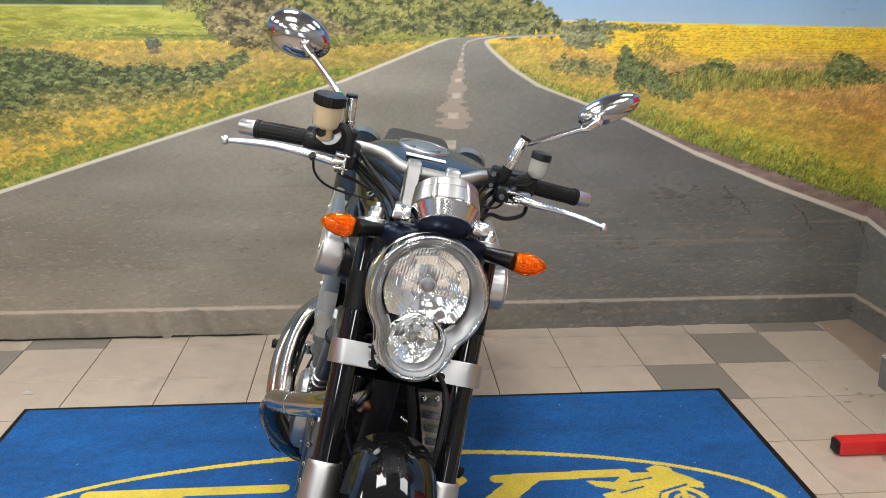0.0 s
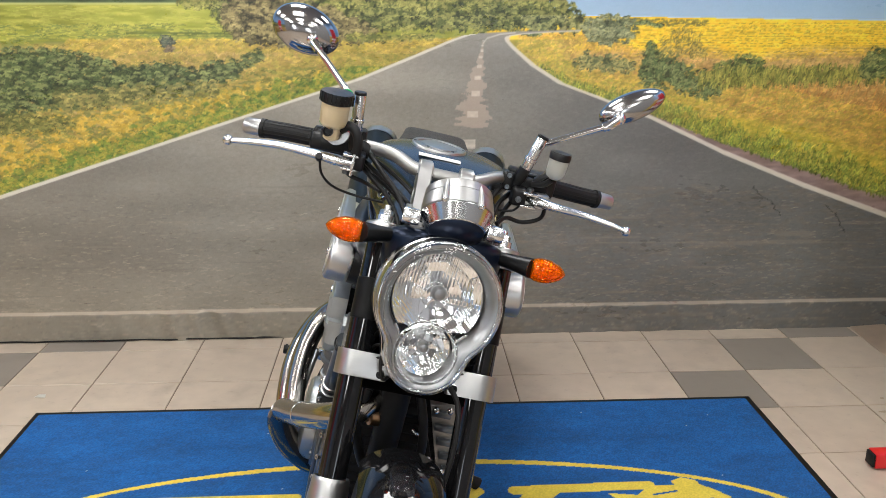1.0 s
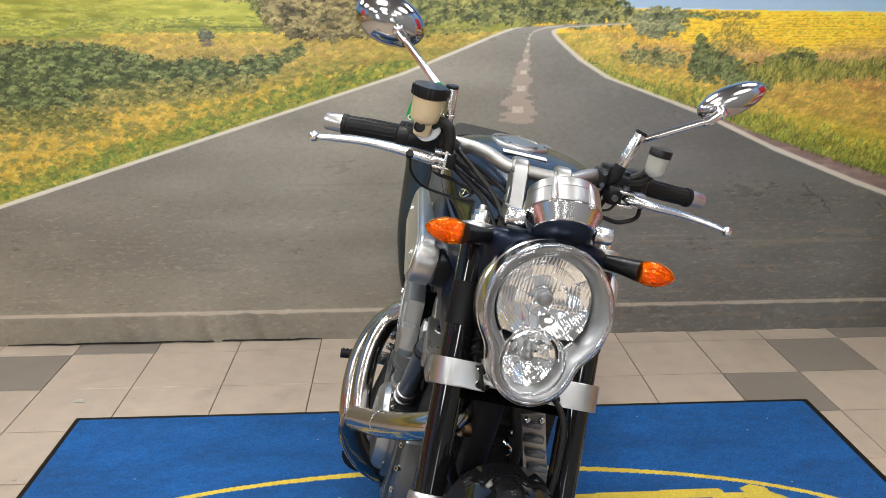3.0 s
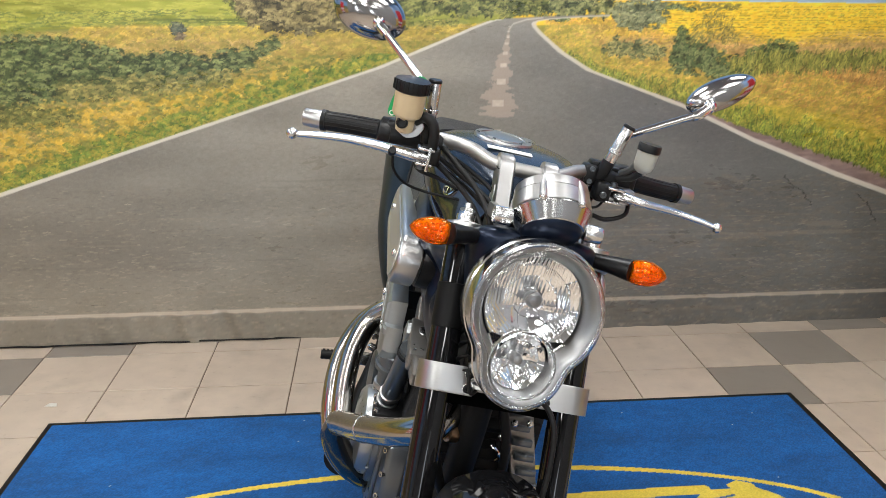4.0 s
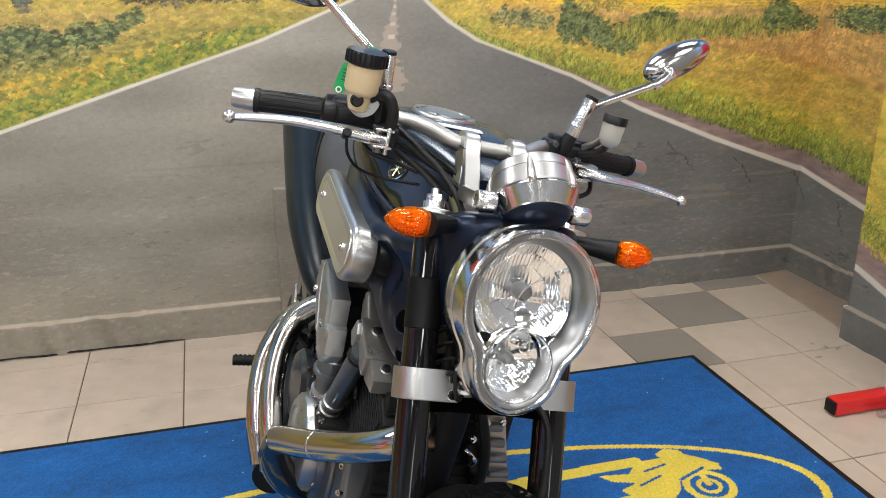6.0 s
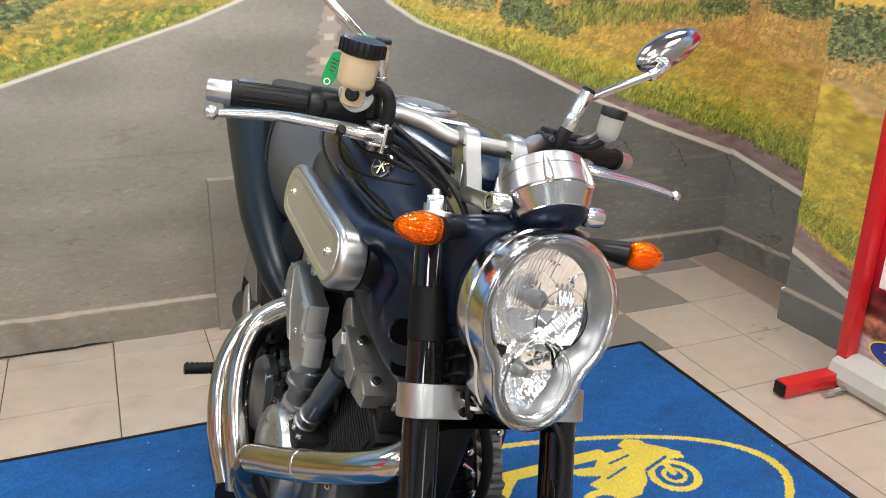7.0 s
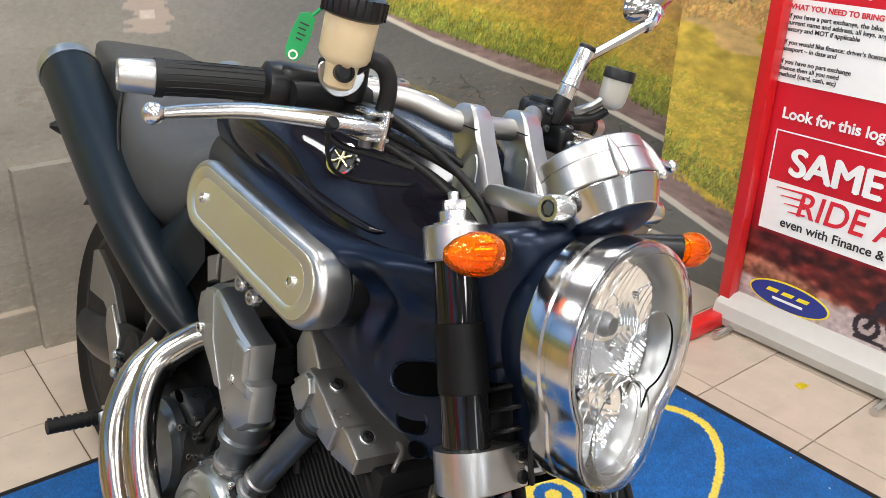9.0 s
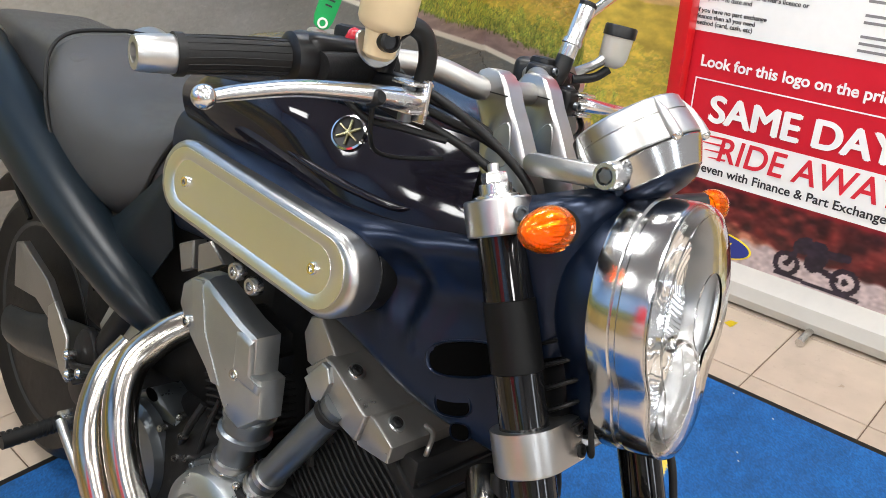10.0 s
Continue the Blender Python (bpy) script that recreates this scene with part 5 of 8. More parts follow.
lamp_head = part("headlamp", skin(bmesh.new(), peanut_rings([(0.060, -0.10), (0.035, -0.095), (0.018, -0.08), (0.008, -0.055), (0.008, -0.04)])), "blue", bike, "large round headlamp with a smaller lamp below")
part("chrome_band", skin(bmesh.new(), peanut_rings([(0.006, -0.043), (0.0015, -0.042), (0.0, -0.038), (0.0008, -0.020), (0.0035, -0.018), (0.0035, -0.013), (0.0012, -0.011), (0.0014, 0.014), (0.0030, 0.0185), (0.0060, 0.0195), (0.0090, 0.0170)]), cap=False), "band", lamp_head, "deep chrome band")
part("inner_bezel", skin(bmesh.new(), peanut_rings([(0.0085, 0.0172), (0.0130, 0.0165), (0.019, 0.011), (0.0255, 0.000), (0.029, -0.012), (0.0305, -0.028), (0.031, -0.055)]), cap=False), "bezel", lamp_head, "satin grey inner bezel")


def reflector(cx, cy, radius, floor_z, depth, low, name, seed, sectors, flute, tilt):
    """A deep bright bowl of tilted facets, with fine upright flutes over its upper half."""
    r = random.Random(seed)
    rings = (0.0, 0.30, 0.56, 0.80, 1.01)
    lean = {(s, k): (r.uniform(-tilt, tilt), r.uniform(-tilt, tilt)) for s in range(sectors) for k in range(4)}
    bm = bmesh.new()
    n = int(2 * radius / 0.0011)
    grid = {}
    for i in range(n + 1):
        for j in range(n + 1):
            x, y = -radius + 2 * radius * i / n, -radius + 2 * radius * j / n
            rr = math.hypot(x, y)
            if rr > radius or y < low + 0.25 * abs(x):
                continue
            a = (math.atan2(y, x) / (2 * math.pi)) % 1.0 * sectors
            k = sum(rr / radius > q for q in rings[1:-1])
            s = min(int(a), sectors - 1)
            mid_r, mid_a = radius * (rings[k] + rings[k + 1]) / 2, 2 * math.pi * (s + 0.5) / sectors
            lx, ly = lean[s, k]
            z = floor_z + depth * (rr / radius) ** 2 + lx * (x - mid_r * math.cos(mid_a)) + ly * (y - mid_r * math.sin(mid_a))
            if y > -0.1 * radius:
                z += flute * (1.0 if k > 1 else 0.5) * abs(math.sin(math.pi * x / 0.0062))
            elif k > 1:
                z += 0.0006 * abs(math.sin(math.pi * (x + y) / 0.008))
            grid[i, j] = bm.verts.new(HM @ V(cx + x, cy + y, z))
    for (i, j), v in grid.items():
        q = [grid.get(k) for k in ((i, j), (i + 1, j), (i + 1, j + 1), (i, j + 1))]
        if all(q):
            bm.faces.new(q)
    return part(name, bm, "mirror", lamp_head, "fluted bright reflector", 40.0)


reflector(0.0, 0.004, 0.080, -0.0385, 0.030, -0.066, "main_reflector", 3, 9, 0.0010, 0.16)
reflector(-0.006, -0.088, 0.046, -0.030, 0.022, -0.06, "lower_reflector", 5, 8, 0.0002, 0.20)
for (cx, cy, r) in ((0.002, 0.012, 0.0135), (-0.006, -0.086, 0.010)):
    bulb = bmesh.new()
    lathe(bulb, HM @ V(cx, cy, -0.04), HN, [(r * 0.8, 0), (r, 0.012), (r, 0.024), (r * 0.7, 0.031), (0, 0.033)], 20)
    part("bulb", bulb, "bezel", lamp_head, "silver-capped bulb")
lens = peanut_rings([(0.012, 0.031), (0.018, 0.0335), (0.030, 0.037), (0.055, 0.040), (0.07, 0.041), (0.07, 0.0385), (0.055, 0.0375), (0.031, 0.0345), (0.019, 0.031), (0.0135, 0.0285)])
cl = part("clear_lens", skin(bmesh.new(), lens, cap=False, loop=True), "clear", lamp_head, "clear domed lens cover")
cl.visible_shadow = False
rim_edge = part("lens_edge", skin(bmesh.new(), peanut_rings([(0.0020, 0.0165), (0.0030, 0.0235), (0.0065, 0.0288), (0.0125, 0.0315), (0.0135, 0.0290), (0.0085, 0.0262), (0.0055, 0.0222), (0.0050, 0.0200)]), cap=False, loop=True), "lensedge", lamp_head, "cloudy moulded edge of the lens")
rim_edge.visible_shadow = False
ring_b = part("lower_lens_ring", lathe(bmesh.new(), HM @ V(-0.006, -0.088, 0.008), HN, [(0.051, 0.0), (0.0545, 0.0), (0.0555, 0.010), (0.053, 0.014), (0.0505, 0.009), (0.051, 0.0)], 44), "clear", lamp_head, "clear ring round the lower lamp")
ring_b.visible_shadow = False
part("lower_rim", lathe(bmesh.new(), HM @ V(-0.006, -0.088, -0.010), HN, [(0.0480, 0.0), (0.0515, 0.0), (0.0520, 0.006), (0.0490, 0.008), (0.0480, 0.0)], 44), "chrome", lamp_head, "thin chrome rim")
rim = [(0.0785 * math.cos(a), 0.004 + 0.0785 * math.sin(a)) for a in np.linspace(-0.72, math.pi + 0.72, 50)]
part("main_rim", tube(bmesh.new(), [HM @ V(a, b, -0.012) for a, b in rim], 0.0018, 8, 2), "chrome", lamp_head, "thin chrome rim")
for sx in (-1, 1):
    part("wedge_edge", tube(bmesh.new(), [HM @ V(sx * 0.064, -0.050, -0.010), HM @ V(sx * 0.046 - 0.006, -0.070, -0.006)], 0.003, 8, 2), "chrome", lamp_head)
# the painted cowl between lamp and fork
cowl = []
for z, hw, f0, f1 in ((0.945, 0.090, 0.0, 0.07), (0.93, 0.112, -0.005, 0.10), (0.88, 0.108, -0.01, 0.085), (0.83, 0.100, -0.015, 0.062), (0.79, 0.09, -0.02, 0.045)):
    p0, p1 = fork_at(z, 0, f0), fork_at(z, 0, f1)
    ring = [V(-hw, p0.y, p0.z), V(-hw * 0.98, (p0.y * 2 + p1.y) / 3, (p0.z * 2 + p1.z) / 3), V(-hw * 0.86, (p0.y + 3 * p1.y) / 4, (p0.z + 3 * p1.z) / 4), V(-hw * 0.45, p1.y, p1.z), V(hw * 0.45, p1.y, p1.z), V(hw * 0.86, (p0.y + 3 * p1.y) / 4, (p0.z + 3 * p1.z) / 4), V(hw * 0.98, (p0.y * 2 + p1.y) / 3, (p0.z * 2 + p1.z) / 3), V(hw, p0.y, p0.z)]
    cowl.append(ring)
part("lamp_cowl", quilt(cowl, 4, 0.004, 4), "blue", bike, "dark blue cowl behind the headlamp")
for k in range(5):  # black louvres under the cowl
    z = 0.80 - 0.022 * k
    p0, p1 = fork_at(z, 0, -0.01), fork_at(z + 0.012, 0, 0.055 - 0.006 * k)
    for sx in (-1, 1):
        part("louvre", tube(bmesh.new(), [V(sx * 0.088, p0.y, p0.z), V(sx * 0.078, p1.y, p1.z), V(sx * 0.03, p1.y - 0.004, p1.z + 0.002)], 0.005, 8, 4, (1, 0.55)), "plastic", bike)
part("lamp_bracket", box(bmesh.new(), -0.07, 0.07, -1.475, -1.43, 0.715, 0.80, 0.01), "plastic", bike, "black headlamp bracket")
part("lower_bracket", tube(bmesh.new(), [(-0.075, -1.48, 0.725), (-0.05, -1.50, 0.715), (-0.02, -1.51, 0.725)], 0.007, 8, 4), "alu", bike)

# instrument pod -------------------------------------------------------
PD = V(0.06, -0.657, -0.75).normalized()
PC = V(0.003, -1.438, 1.027)
pod = part("instrument_pod", lathe(bmesh.new(), PC, PD, [(0.049, -0.020), (0.0565, -0.0225), (0.0595, -0.020), (0.0612, -0.0065), (0.0612, -0.0052), (0.0598, -0.0050), (0.0598, -0.0040), (0.0618, -0.0036), (0.0648, 0.0215), (0.0640, 0.0235), (0.0600, 0.0235)], 64), "alu", bike, "round satin silver instrument housing", 20)
part("pod_band", lathe(bmesh.new(), PC, PD, [(0.0585, 0.0245), (0.0640, 0.0250), (0.0645, 0.0262), (0.0520, 0.0525), (0.0500, 0.0535), (0.0460, 0.0535)], 64), "band", pod, "bright conical lower band", 20)
part("pod_base", lathe(bmesh.new(), PC, PD, [(0.0495, 0.0525), (0.0485, 0.056), (0.042, 0.062), (0.030, 0.067), (0.015, 0.070), (0.0, 0.0705)], 48), "blue", pod, "dark rounded base")
part("dial", lathe(bmesh.new(), PC, PD, [(0.0, -0.014), (0.051, -0.014), (0.051, -0.010), (0.0, -0.010)], 48), "plastic", pod, "black dial face")
a_, b_, _ = axes_for(PD)
for ang in (0.55, 1.57, 2.6, 4.2, 5.2):
    dirv = V(1, 0, 0) * math.cos(ang) + (PD.cross(V(1, 0, 0))) * -math.sin(ang)
    lug = part("pod_lug", tube(bmesh.new(), [PC + dirv * 0.0600 - PD * 0.018, PC + dirv * 0.0625 - PD * 0.004, PC + dirv * 0.0645 + PD * 0.012, PC + dirv * 0.0655 + PD * 0.0245], [0.0008, 0.0045, 0.0062, 0.0066], 14, 4), "alu", pod)
    part("lug_bolt", lathe(bmesh.new(), PC + dirv * 0.0660 + PD * 0.0245, PD, [(0.0062, 0.0), (0.0058, 0.0025), (0.0030, 0.0055), (0.0, 0.006)], 14), "polished", lug)
for sx in (-1, 1):
    arm = bmesh.new()
    m = frame_m((sx * 0.076, -1.418, 0.989), (0, -1, 0.10), (0, 0.10, 1))
    plate(arm, stadium(0.085, 0.0115, 6), m @ Matrix.Translation((0, 0, -0.006)), 0.012, 0.003)
    part("pod_arm", arm, "alu", bike, "silver instrument arm")
    boss = bmesh.new()
    lathe(boss, (sx * 0.060, -1.466, 0.997), (sx, 0, 0), [(0.013, 0), (0.0145, 0.004), (0.0145, 0.026), (0.013, 0.029), (0.009, 0.029), (0.008, 0.022), (0, 0.022)], 24)
    part("pod_boss", boss, "polished", bike)
    part("boss_bolt", lathe(bmesh.new(), (sx * 0.082, -1.466, 0.997), (sx, 0, 0), [(0.0075, 0), (0.0075, 0.006), (0.0, 0.0065)], 6), "gun", bike)

# turn signals
for sx in (-1, 1):
    stalk = part("turn_signal", tube(bmesh.new(), [(sx * 0.095, -1.425, 0.945), (sx * 0.125, -1.448, 0.949), (sx * 0.153, -1.470, 0.952)], [0.012, 0.0145, 0.0185], 18, 4), "plastic", bike, "turn signal on a short black stalk")
    shape = [(0.017, 0), (0.0205, 0.008), (0.0222, 0.019), (0.0212, 0.032), (0.0155, 0.048), (0.0085, 0.058), (0.0, 0.063)]
    skin_in = [(max(r - 0.0016, 0.0), h if r > 0.012 else h - 0.0018) for r, h in reversed(shape)]
    bowl = bmesh.new()      # the bright bowl behind the lens, pressed into flutes
    bx_, by_, bd_ = axes_for(V(sx, 0.04, 0.0))
    rings = []
    cells = [(float(np.interp(h, [b for a, b in shape], [a for a, b in shape])) * (1.0 if i % 2 else 0.88), h) for i, h in enumerate(np.linspace(0.002, 0.056, 19))]
    for r, h in cells:
        q = []
        for k in range(48):
            a = 2 * math.pi * k / 48
            rr = max(r - 0.0045, 0.001) * (1.0 + 0.10 * ((k // 2) % 2))
            q.append(V(sx * 0.152, -1.469, 0.952) + bd_ * h * 0.96 + (bx_ * math.cos(a) * 0.60 + by_ * math.sin(a)) * rr)
        rings.append(q)
    part("reflector", skin(bowl, rings), "bowl", stalk, "amber reflector inside the lens", 10)
    lm_ = part("amber_lens", lathe(bmesh.new(), (sx * 0.152, -1.472, 0.952), (sx, 0.04, 0.0), shape + skin_in, 32, 0, (0.85, 1)), "amber", stalk, "teardrop amber lens")
    lm_.visible_shadow = False
    for k in range(7):
        zz0 = 0.9365 + 0.0052 * k
        dz = abs(zz0 - 0.952)
        yy = -1.472 - 0.85 * math.sqrt(max(0.0219 ** 2 - dz * dz, 0.00002))
        part("lens_rib", tube(bmesh.new(), [(sx * 0.160, yy + 0.0015, zz0), (sx * 0.175, yy - 0.0004, zz0), (sx * 0.190, yy + 0.003, 0.952 + (zz0 - 0.952) * 0.86)], 0.0006, 6, 3), "amber", stalk)

# handlebar ------------------------------------------------------------
bar = part("handlebar", tube(bmesh.new(), [(-0.40, -1.184, 1.037), (-0.30, -1.207, 1.046), (-0.20, -1.222, 1.055), (-0.125, -1.255, 1.058), (-0.075, -1.284, 1.045), (-0.017, -1.292, 1.043), (0.04, -1.286, 1.045), (0.09, -1.245, 1.056), (0.16, -1.185, 1.053), (0.25, -1.155, 1.043), (0.34, -1.136, 1.038)], 0.0132, 20, 8), "barsatin", bike, "satin silver handlebar")
for cx in (-0.057, 0.023):
    rz = bmesh.new()
    rings = []
    for z, y, dy, hw in ((0.930, -1.345, 0.042, 0.016), (0.955, -1.338, 0.038, 0.0155), (0.975, -1.332, 0.034, 0.015), (1.01, -1.318, 0.027, 0.0145), (1.035, -1.302, 0.026, 0.0145), (1.052, -1.295, 0.024, 0.0145), (1.063, -1.293, 0.016, 0.0135), (1.067, -1.293, 0.008, 0.011)):
        rings.append([V(cx + hw * a, y + dy * b, z) for a, b in ((-1, -0.8), (-0.8, -1), (0.8, -1), (1, -0.8), (1, 0.8), (0.8, 1), (-0.8, 1), (-1, 0.8))])
    skin(rz, rings)
    riser = part("bar_riser", rz, "alu", bike, "silver handlebar riser", 30)
    for sx in (-1, 1):
        # proud plate in darker metal gives the shade of a triangular recess
        rec = bmesh.new()
        plate(rec, smooth_loop([(-0.014, -0.030), (0.016, -0.026), (0.012, 0.016), (-0.002, 0.012)], 3), frame_m((cx + sx * 0.0138, -1.322, 0.998), (0, sx, 0), (0, 0.35, 1)), 0.0022, 0.001, 1)
        part("riser_recess", rec, "cast", riser, "darker triangular plate for a shaded recess")
    part("riser_cap_line", box(bmesh.new(), cx - 0.0152, cx + 0.0152, -1.3215, -1.268, 1.0425, 1.044), "dark", riser)
for p, d, tag in (((-0.381, -1.1885, 1.0385), (-1, 0.22, -0.07), "R"), ((0.322, -1.1395, 1.0395), (1, 0.18, -0.05), "L")):
    part("bar_end", lathe(bmesh.new(), p, d, [(0.0160, -0.002), (0.0168, 0), (0.0175, 0.006), (0.0160, 0.034), (0.0146, 0.037), (0.009, 0.0372), (0.0085, 0.030), (0.0, 0.030)], 28), "alu", bar, "satin silver bar-end weight")
for pts, tag in (([(-0.380, -1.1885, 1.0388), (-0.33, -1.200, 1.044), (-0.272, -1.213, 1.048)], "R"), ([(0.215, -1.1665, 1.047), (0.27, -1.151, 1.042), (0.322, -1.140, 1.0395)], "L")):
    grip = part("grip", tube(bmesh.new(), pts, [0.0175, 0.0168, 0.0172], 24, 10), "rubber", bar, "black rubber grip")
    for q in (pts[0], pts[-1]):
        d = Vector(pts[-1]) - Vector(pts[0])
        part("grip_collar", lathe(bmesh.new(), q, d, [(0.016, -0.004), (0.0195, -0.004), (0.0195, 0.004), (0.016, 0.004)], 24), "rubber", grip)
    for k in range(16):
        a = 2 * math.pi * k / 16
        a3, b3, d3 = axes_for(Vector(pts[-1]) - Vector(pts[0]))
        off = (a3 * math.cos(a) + b3 * math.sin(a)) * 0.0172
        part("grip_rib", tube(bmesh.new(), [Vector(q) + off for q in pts], 0.0006, 5, 3), "rubber", grip)

# right-hand controls
rc = part("right_switch", box(bmesh.new(), -0.042, 0.042, -0.026, 0.026, -0.024, 0.024, 0.011, 3, Matrix.Translation((-0.228, -1.218, 1.05)) @ Matrix.Rotation(-0.2, 4, "Z")), "plastic", bike, "black right-hand switch housing")
part("throttle_drum", lathe(bmesh.new(), (-0.275, -1.212, 1.047), (1, -0.22, 0.03), [(0.019, -0.006), (0.026, -0.002), (0.027, 0.012), (0.024, 0.022)], 24), "plastic", rc)
part("stop_switch", lathe(bmesh.new(), (-0.207, -1.224, 1.074), (0, -0.4, 0.9), [(0.0098, -0.012), (0.0102, -0.002), (0.0098, 0.005), (0.0080, 0.008), (0.004, 0.0095), (0, 0.0098)], 24), "red", rc, "red stop switch")
mc = part("master_cylinder", tube(bmesh.new(), [(-0.262, -1.240, 1.046), (-0.20, -1.238, 1.05), (-0.168, -1.236, 1.05)], [0.014, 0.017, 0.017], 16, 4), "dark", bike, "black front brake master cylinder")
part("switch_wire", tube(bmesh.new(), [(-0.215, -1.22, 1.022), (-0.20, -1.25, 1.0), (-0.165, -1.27, 0.995), (-0.13, -1.30, 0.99)], 0.0042, 8, 7), "rubber", mc)
part("lever_perch", box(bmesh.new(), -0.202, -0.172, -1.304, -1.240, 1.018, 1.050, 0.006, 3), "plastic", mc, "black lever perch")
for z0 in (1.0185, 1.0445):
    part("clevis", box(bmesh.new(), -0.214, -0.184, -1.318, -1.288, z0, z0 + 0.005, 0.002, 2), "polished", mc, "bright clevis plate of the lever")
part("clevis_web", box(bmesh.new(), -0.196, -0.190, -1.321, -1.296, 1.010, 1.052, 0.002, 2), "polished", mc, "bright upright web of the lever bracket")
part("clamp_block", box(bmesh.new(), -0.205, -0.178, -1.235, -1.185, 1.028, 1.085, 0.006), "dark", mc)
part("banjo", lathe(bmesh.new(), (-0.168, -1.238, 1.05), (1, 0, 0), [(0.012, 0), (0.012, 0.012), (0.008, 0.014), (0.008, 0.022), (0, 0.022)], 12), "gun", mc)
res = part("fluid_reservoir", lathe(bmesh.new(), (-0.2435, -1.297, 1.080), (-0.03, -0.12, 1), [(0.0, -0.016), (0.010, -0.015), (0.0150, -0.011), (0.0162, 0.004), (0.0168, 0.010), (0.0235, 0.0145), (0.0260, 0.020), (0.0265, 0.05), (0.0265, 0.056)], 36), "fluid", bike, "yellowed brake fluid reservoir")
part("cap", lathe(bmesh.new(), (-0.2452, -1.3037, 1.1355), (-0.03, -0.12, 1), [(0.027, 0), (0.0305, 0.002), (0.0310, 0.018), (0.0295, 0.021), (0.0, 0.0215)], 36), "plastic", res, "black screw cap")
for k in range(24):
    a = 2 * math.pi * k / 24
    o = V(-0.2452 + 0.0308 * math.cos(a), -1.3037 + 0.0308 * math.sin(a), 1.1365)
    part("cap_rib", tube(bmesh.new(), [o, o + V(-0.0005, -0.002, 0.017)], 0.0014, 5, 1), "plastic", res)
part("sight_boss", lathe(bmesh.new(), (-0.2495, -1.312, 1.083), (-0.3, -1, 0.1), [(0.0100, -0.010), (0.0100, 0.004), (0.0075, 0.005), (0.0065, 0.002), (0, 0.002)], 24), "plastic", res, "black sight plug")
part("reservoir_bracket", plate(bmesh.new(), smooth_loop([(-0.022, 0.004), (-0.020, -0.016), (0, -0.027), (0.020, -0.016), (0.022, 0.004)], 4), frame_m((-0.234, -1.283, 1.082), (1, -0.2, -0.05), (0, 0.1, 1)), 0.003, 0.001, 1), "alu", bike, "silver reservoir bracket plate")
part("reservoir_hose", tube(bmesh.new(), [(-0.228, -1.295, 1.088), (-0.214, -1.300, 1.0985), (-0.199, -1.307, 1.092), (-0.191, -1.309, 1.072), (-0.190, -1.306, 1.046)], 0.0092, 14, 8), "rubber", bike, "black rubber reservoir hose")


def lever(pts, radii, tip, name):
    lv = part(name, tube(bmesh.new(), pts, radii, 16, 8, (1.15, 0.75)), "polished", bike, "polished hand lever with a ball end")
    bl = bmesh.new()
    bmesh.ops.create_uvsphere(bl, u_segments=20, v_segments=12, radius=0.0098)
    bmesh.ops.translate(bl, verts=bl.verts, vec=tip)
    part("ball_end", bl, "polished", lv)
    return lv


lr = lever([(-0.192, -1.302, 1.031), (-0.220, -1.306, 1.032), (-0.26, -1.304, 1.034), (-0.33, -1.297, 1.034), (-0.39, -1.298, 1.028), (-0.420, -1.302, 1.024)], [0.0135, 0.0145, 0.0125, 0.0100, 0.0085, 0.0066], (-0.426, -1.303, 1.024), "brake_lever")
part("adjuster", lathe(bmesh.new(), (-0.256, -1.314, 1.032), (0, -0.85, 0.4), [(0.0072, -0.008), (0.0072, 0.006), (0.0056, 0.008), (0, 0.008)], 16), "plastic", lr, "black adjuster wheel")
part("pivot_bolt", lathe(bmesh.new(), (-0.203, -1.303, 1.022), (0, 0, 1), [(0.007, -0.012), (0.007, 0.026), (0.004, 0.028), (0, 0.028)], 12), "gun", lr)
ll = lever([(0.148, -1.235, 1.03), (0.175, -1.262, 1.031), (0.21, -1.275, 1.029), (0.27, -1.272, 1.026), (0.325, -1.28, 1.021), (0.352, -1.287, 1.017)], [0.0130, 0.0140, 0.0115, 0.0092, 0.0080, 0.0064], (0.358, -1.288, 1.016), "clutch_lever")
part("pivot_bolt", lathe(bmesh.new(), (0.16, -1.248, 1.026), (0, 0, 1), [(0.007, -0.012), (0.007, 0.024), (0.004, 0.026), (0, 0.026)], 12), "gun", ll)
# left-hand controls
lsw = part("left_switch", box(bmesh.new(), -0.04, 0.04, -0.024, 0.026, -0.026, 0.026, 0.011, 3, Matrix.Translation((0.178, -1.182, 1.05)) @ Matrix.Rotation(0.3, 4, "Z")), "plastic", bike, "black left-hand switch housing")
part("clutch_cylinder", tube(bmesh.new(), [(0.19, -1.228, 1.05), (0.14, -1.232, 1.053), (0.105, -1.236, 1.052)], [0.015, 0.017, 0.016], 16, 4), "dark", lsw, "black clutch master cylinder")
part("clutch_banjo", lathe(bmesh.new(), (0.108, -1.238, 1.05), (-1, 0, 0), [(0.012, 0), (0.012, 0.010), (0.008, 0.012), (0, 0.018)], 12), "gun", lsw)
part("lever_perch", box(bmesh.new(), 0.122, 0.152, -1.274, -1.236, 1.014, 1.050, 0.007, 3), "plastic", lsw, "black lever perch")
part("switch_button", box(bmesh.new(), 0.150, 0.176, -1.226, -1.206, 1.056, 1.074, 0.004), "plastic", lsw)
part("horn_button", lathe(bmesh.new(), (0.19, -1.214, 1.044), (0.1, -1, 0.1), [(0.009, 0), (0.009, 0.010), (0.007, 0.012), (0, 0.012)], 14), "plastic", lsw)
for z0 in (1.0165, 1.0415):
    part("clevis", box(bmesh.new(), 0.140, 0.172, -1.284, -1.258, z0, z0 + 0.005, 0.002, 2), "polished", lsw, "bright clevis plate of the lever")
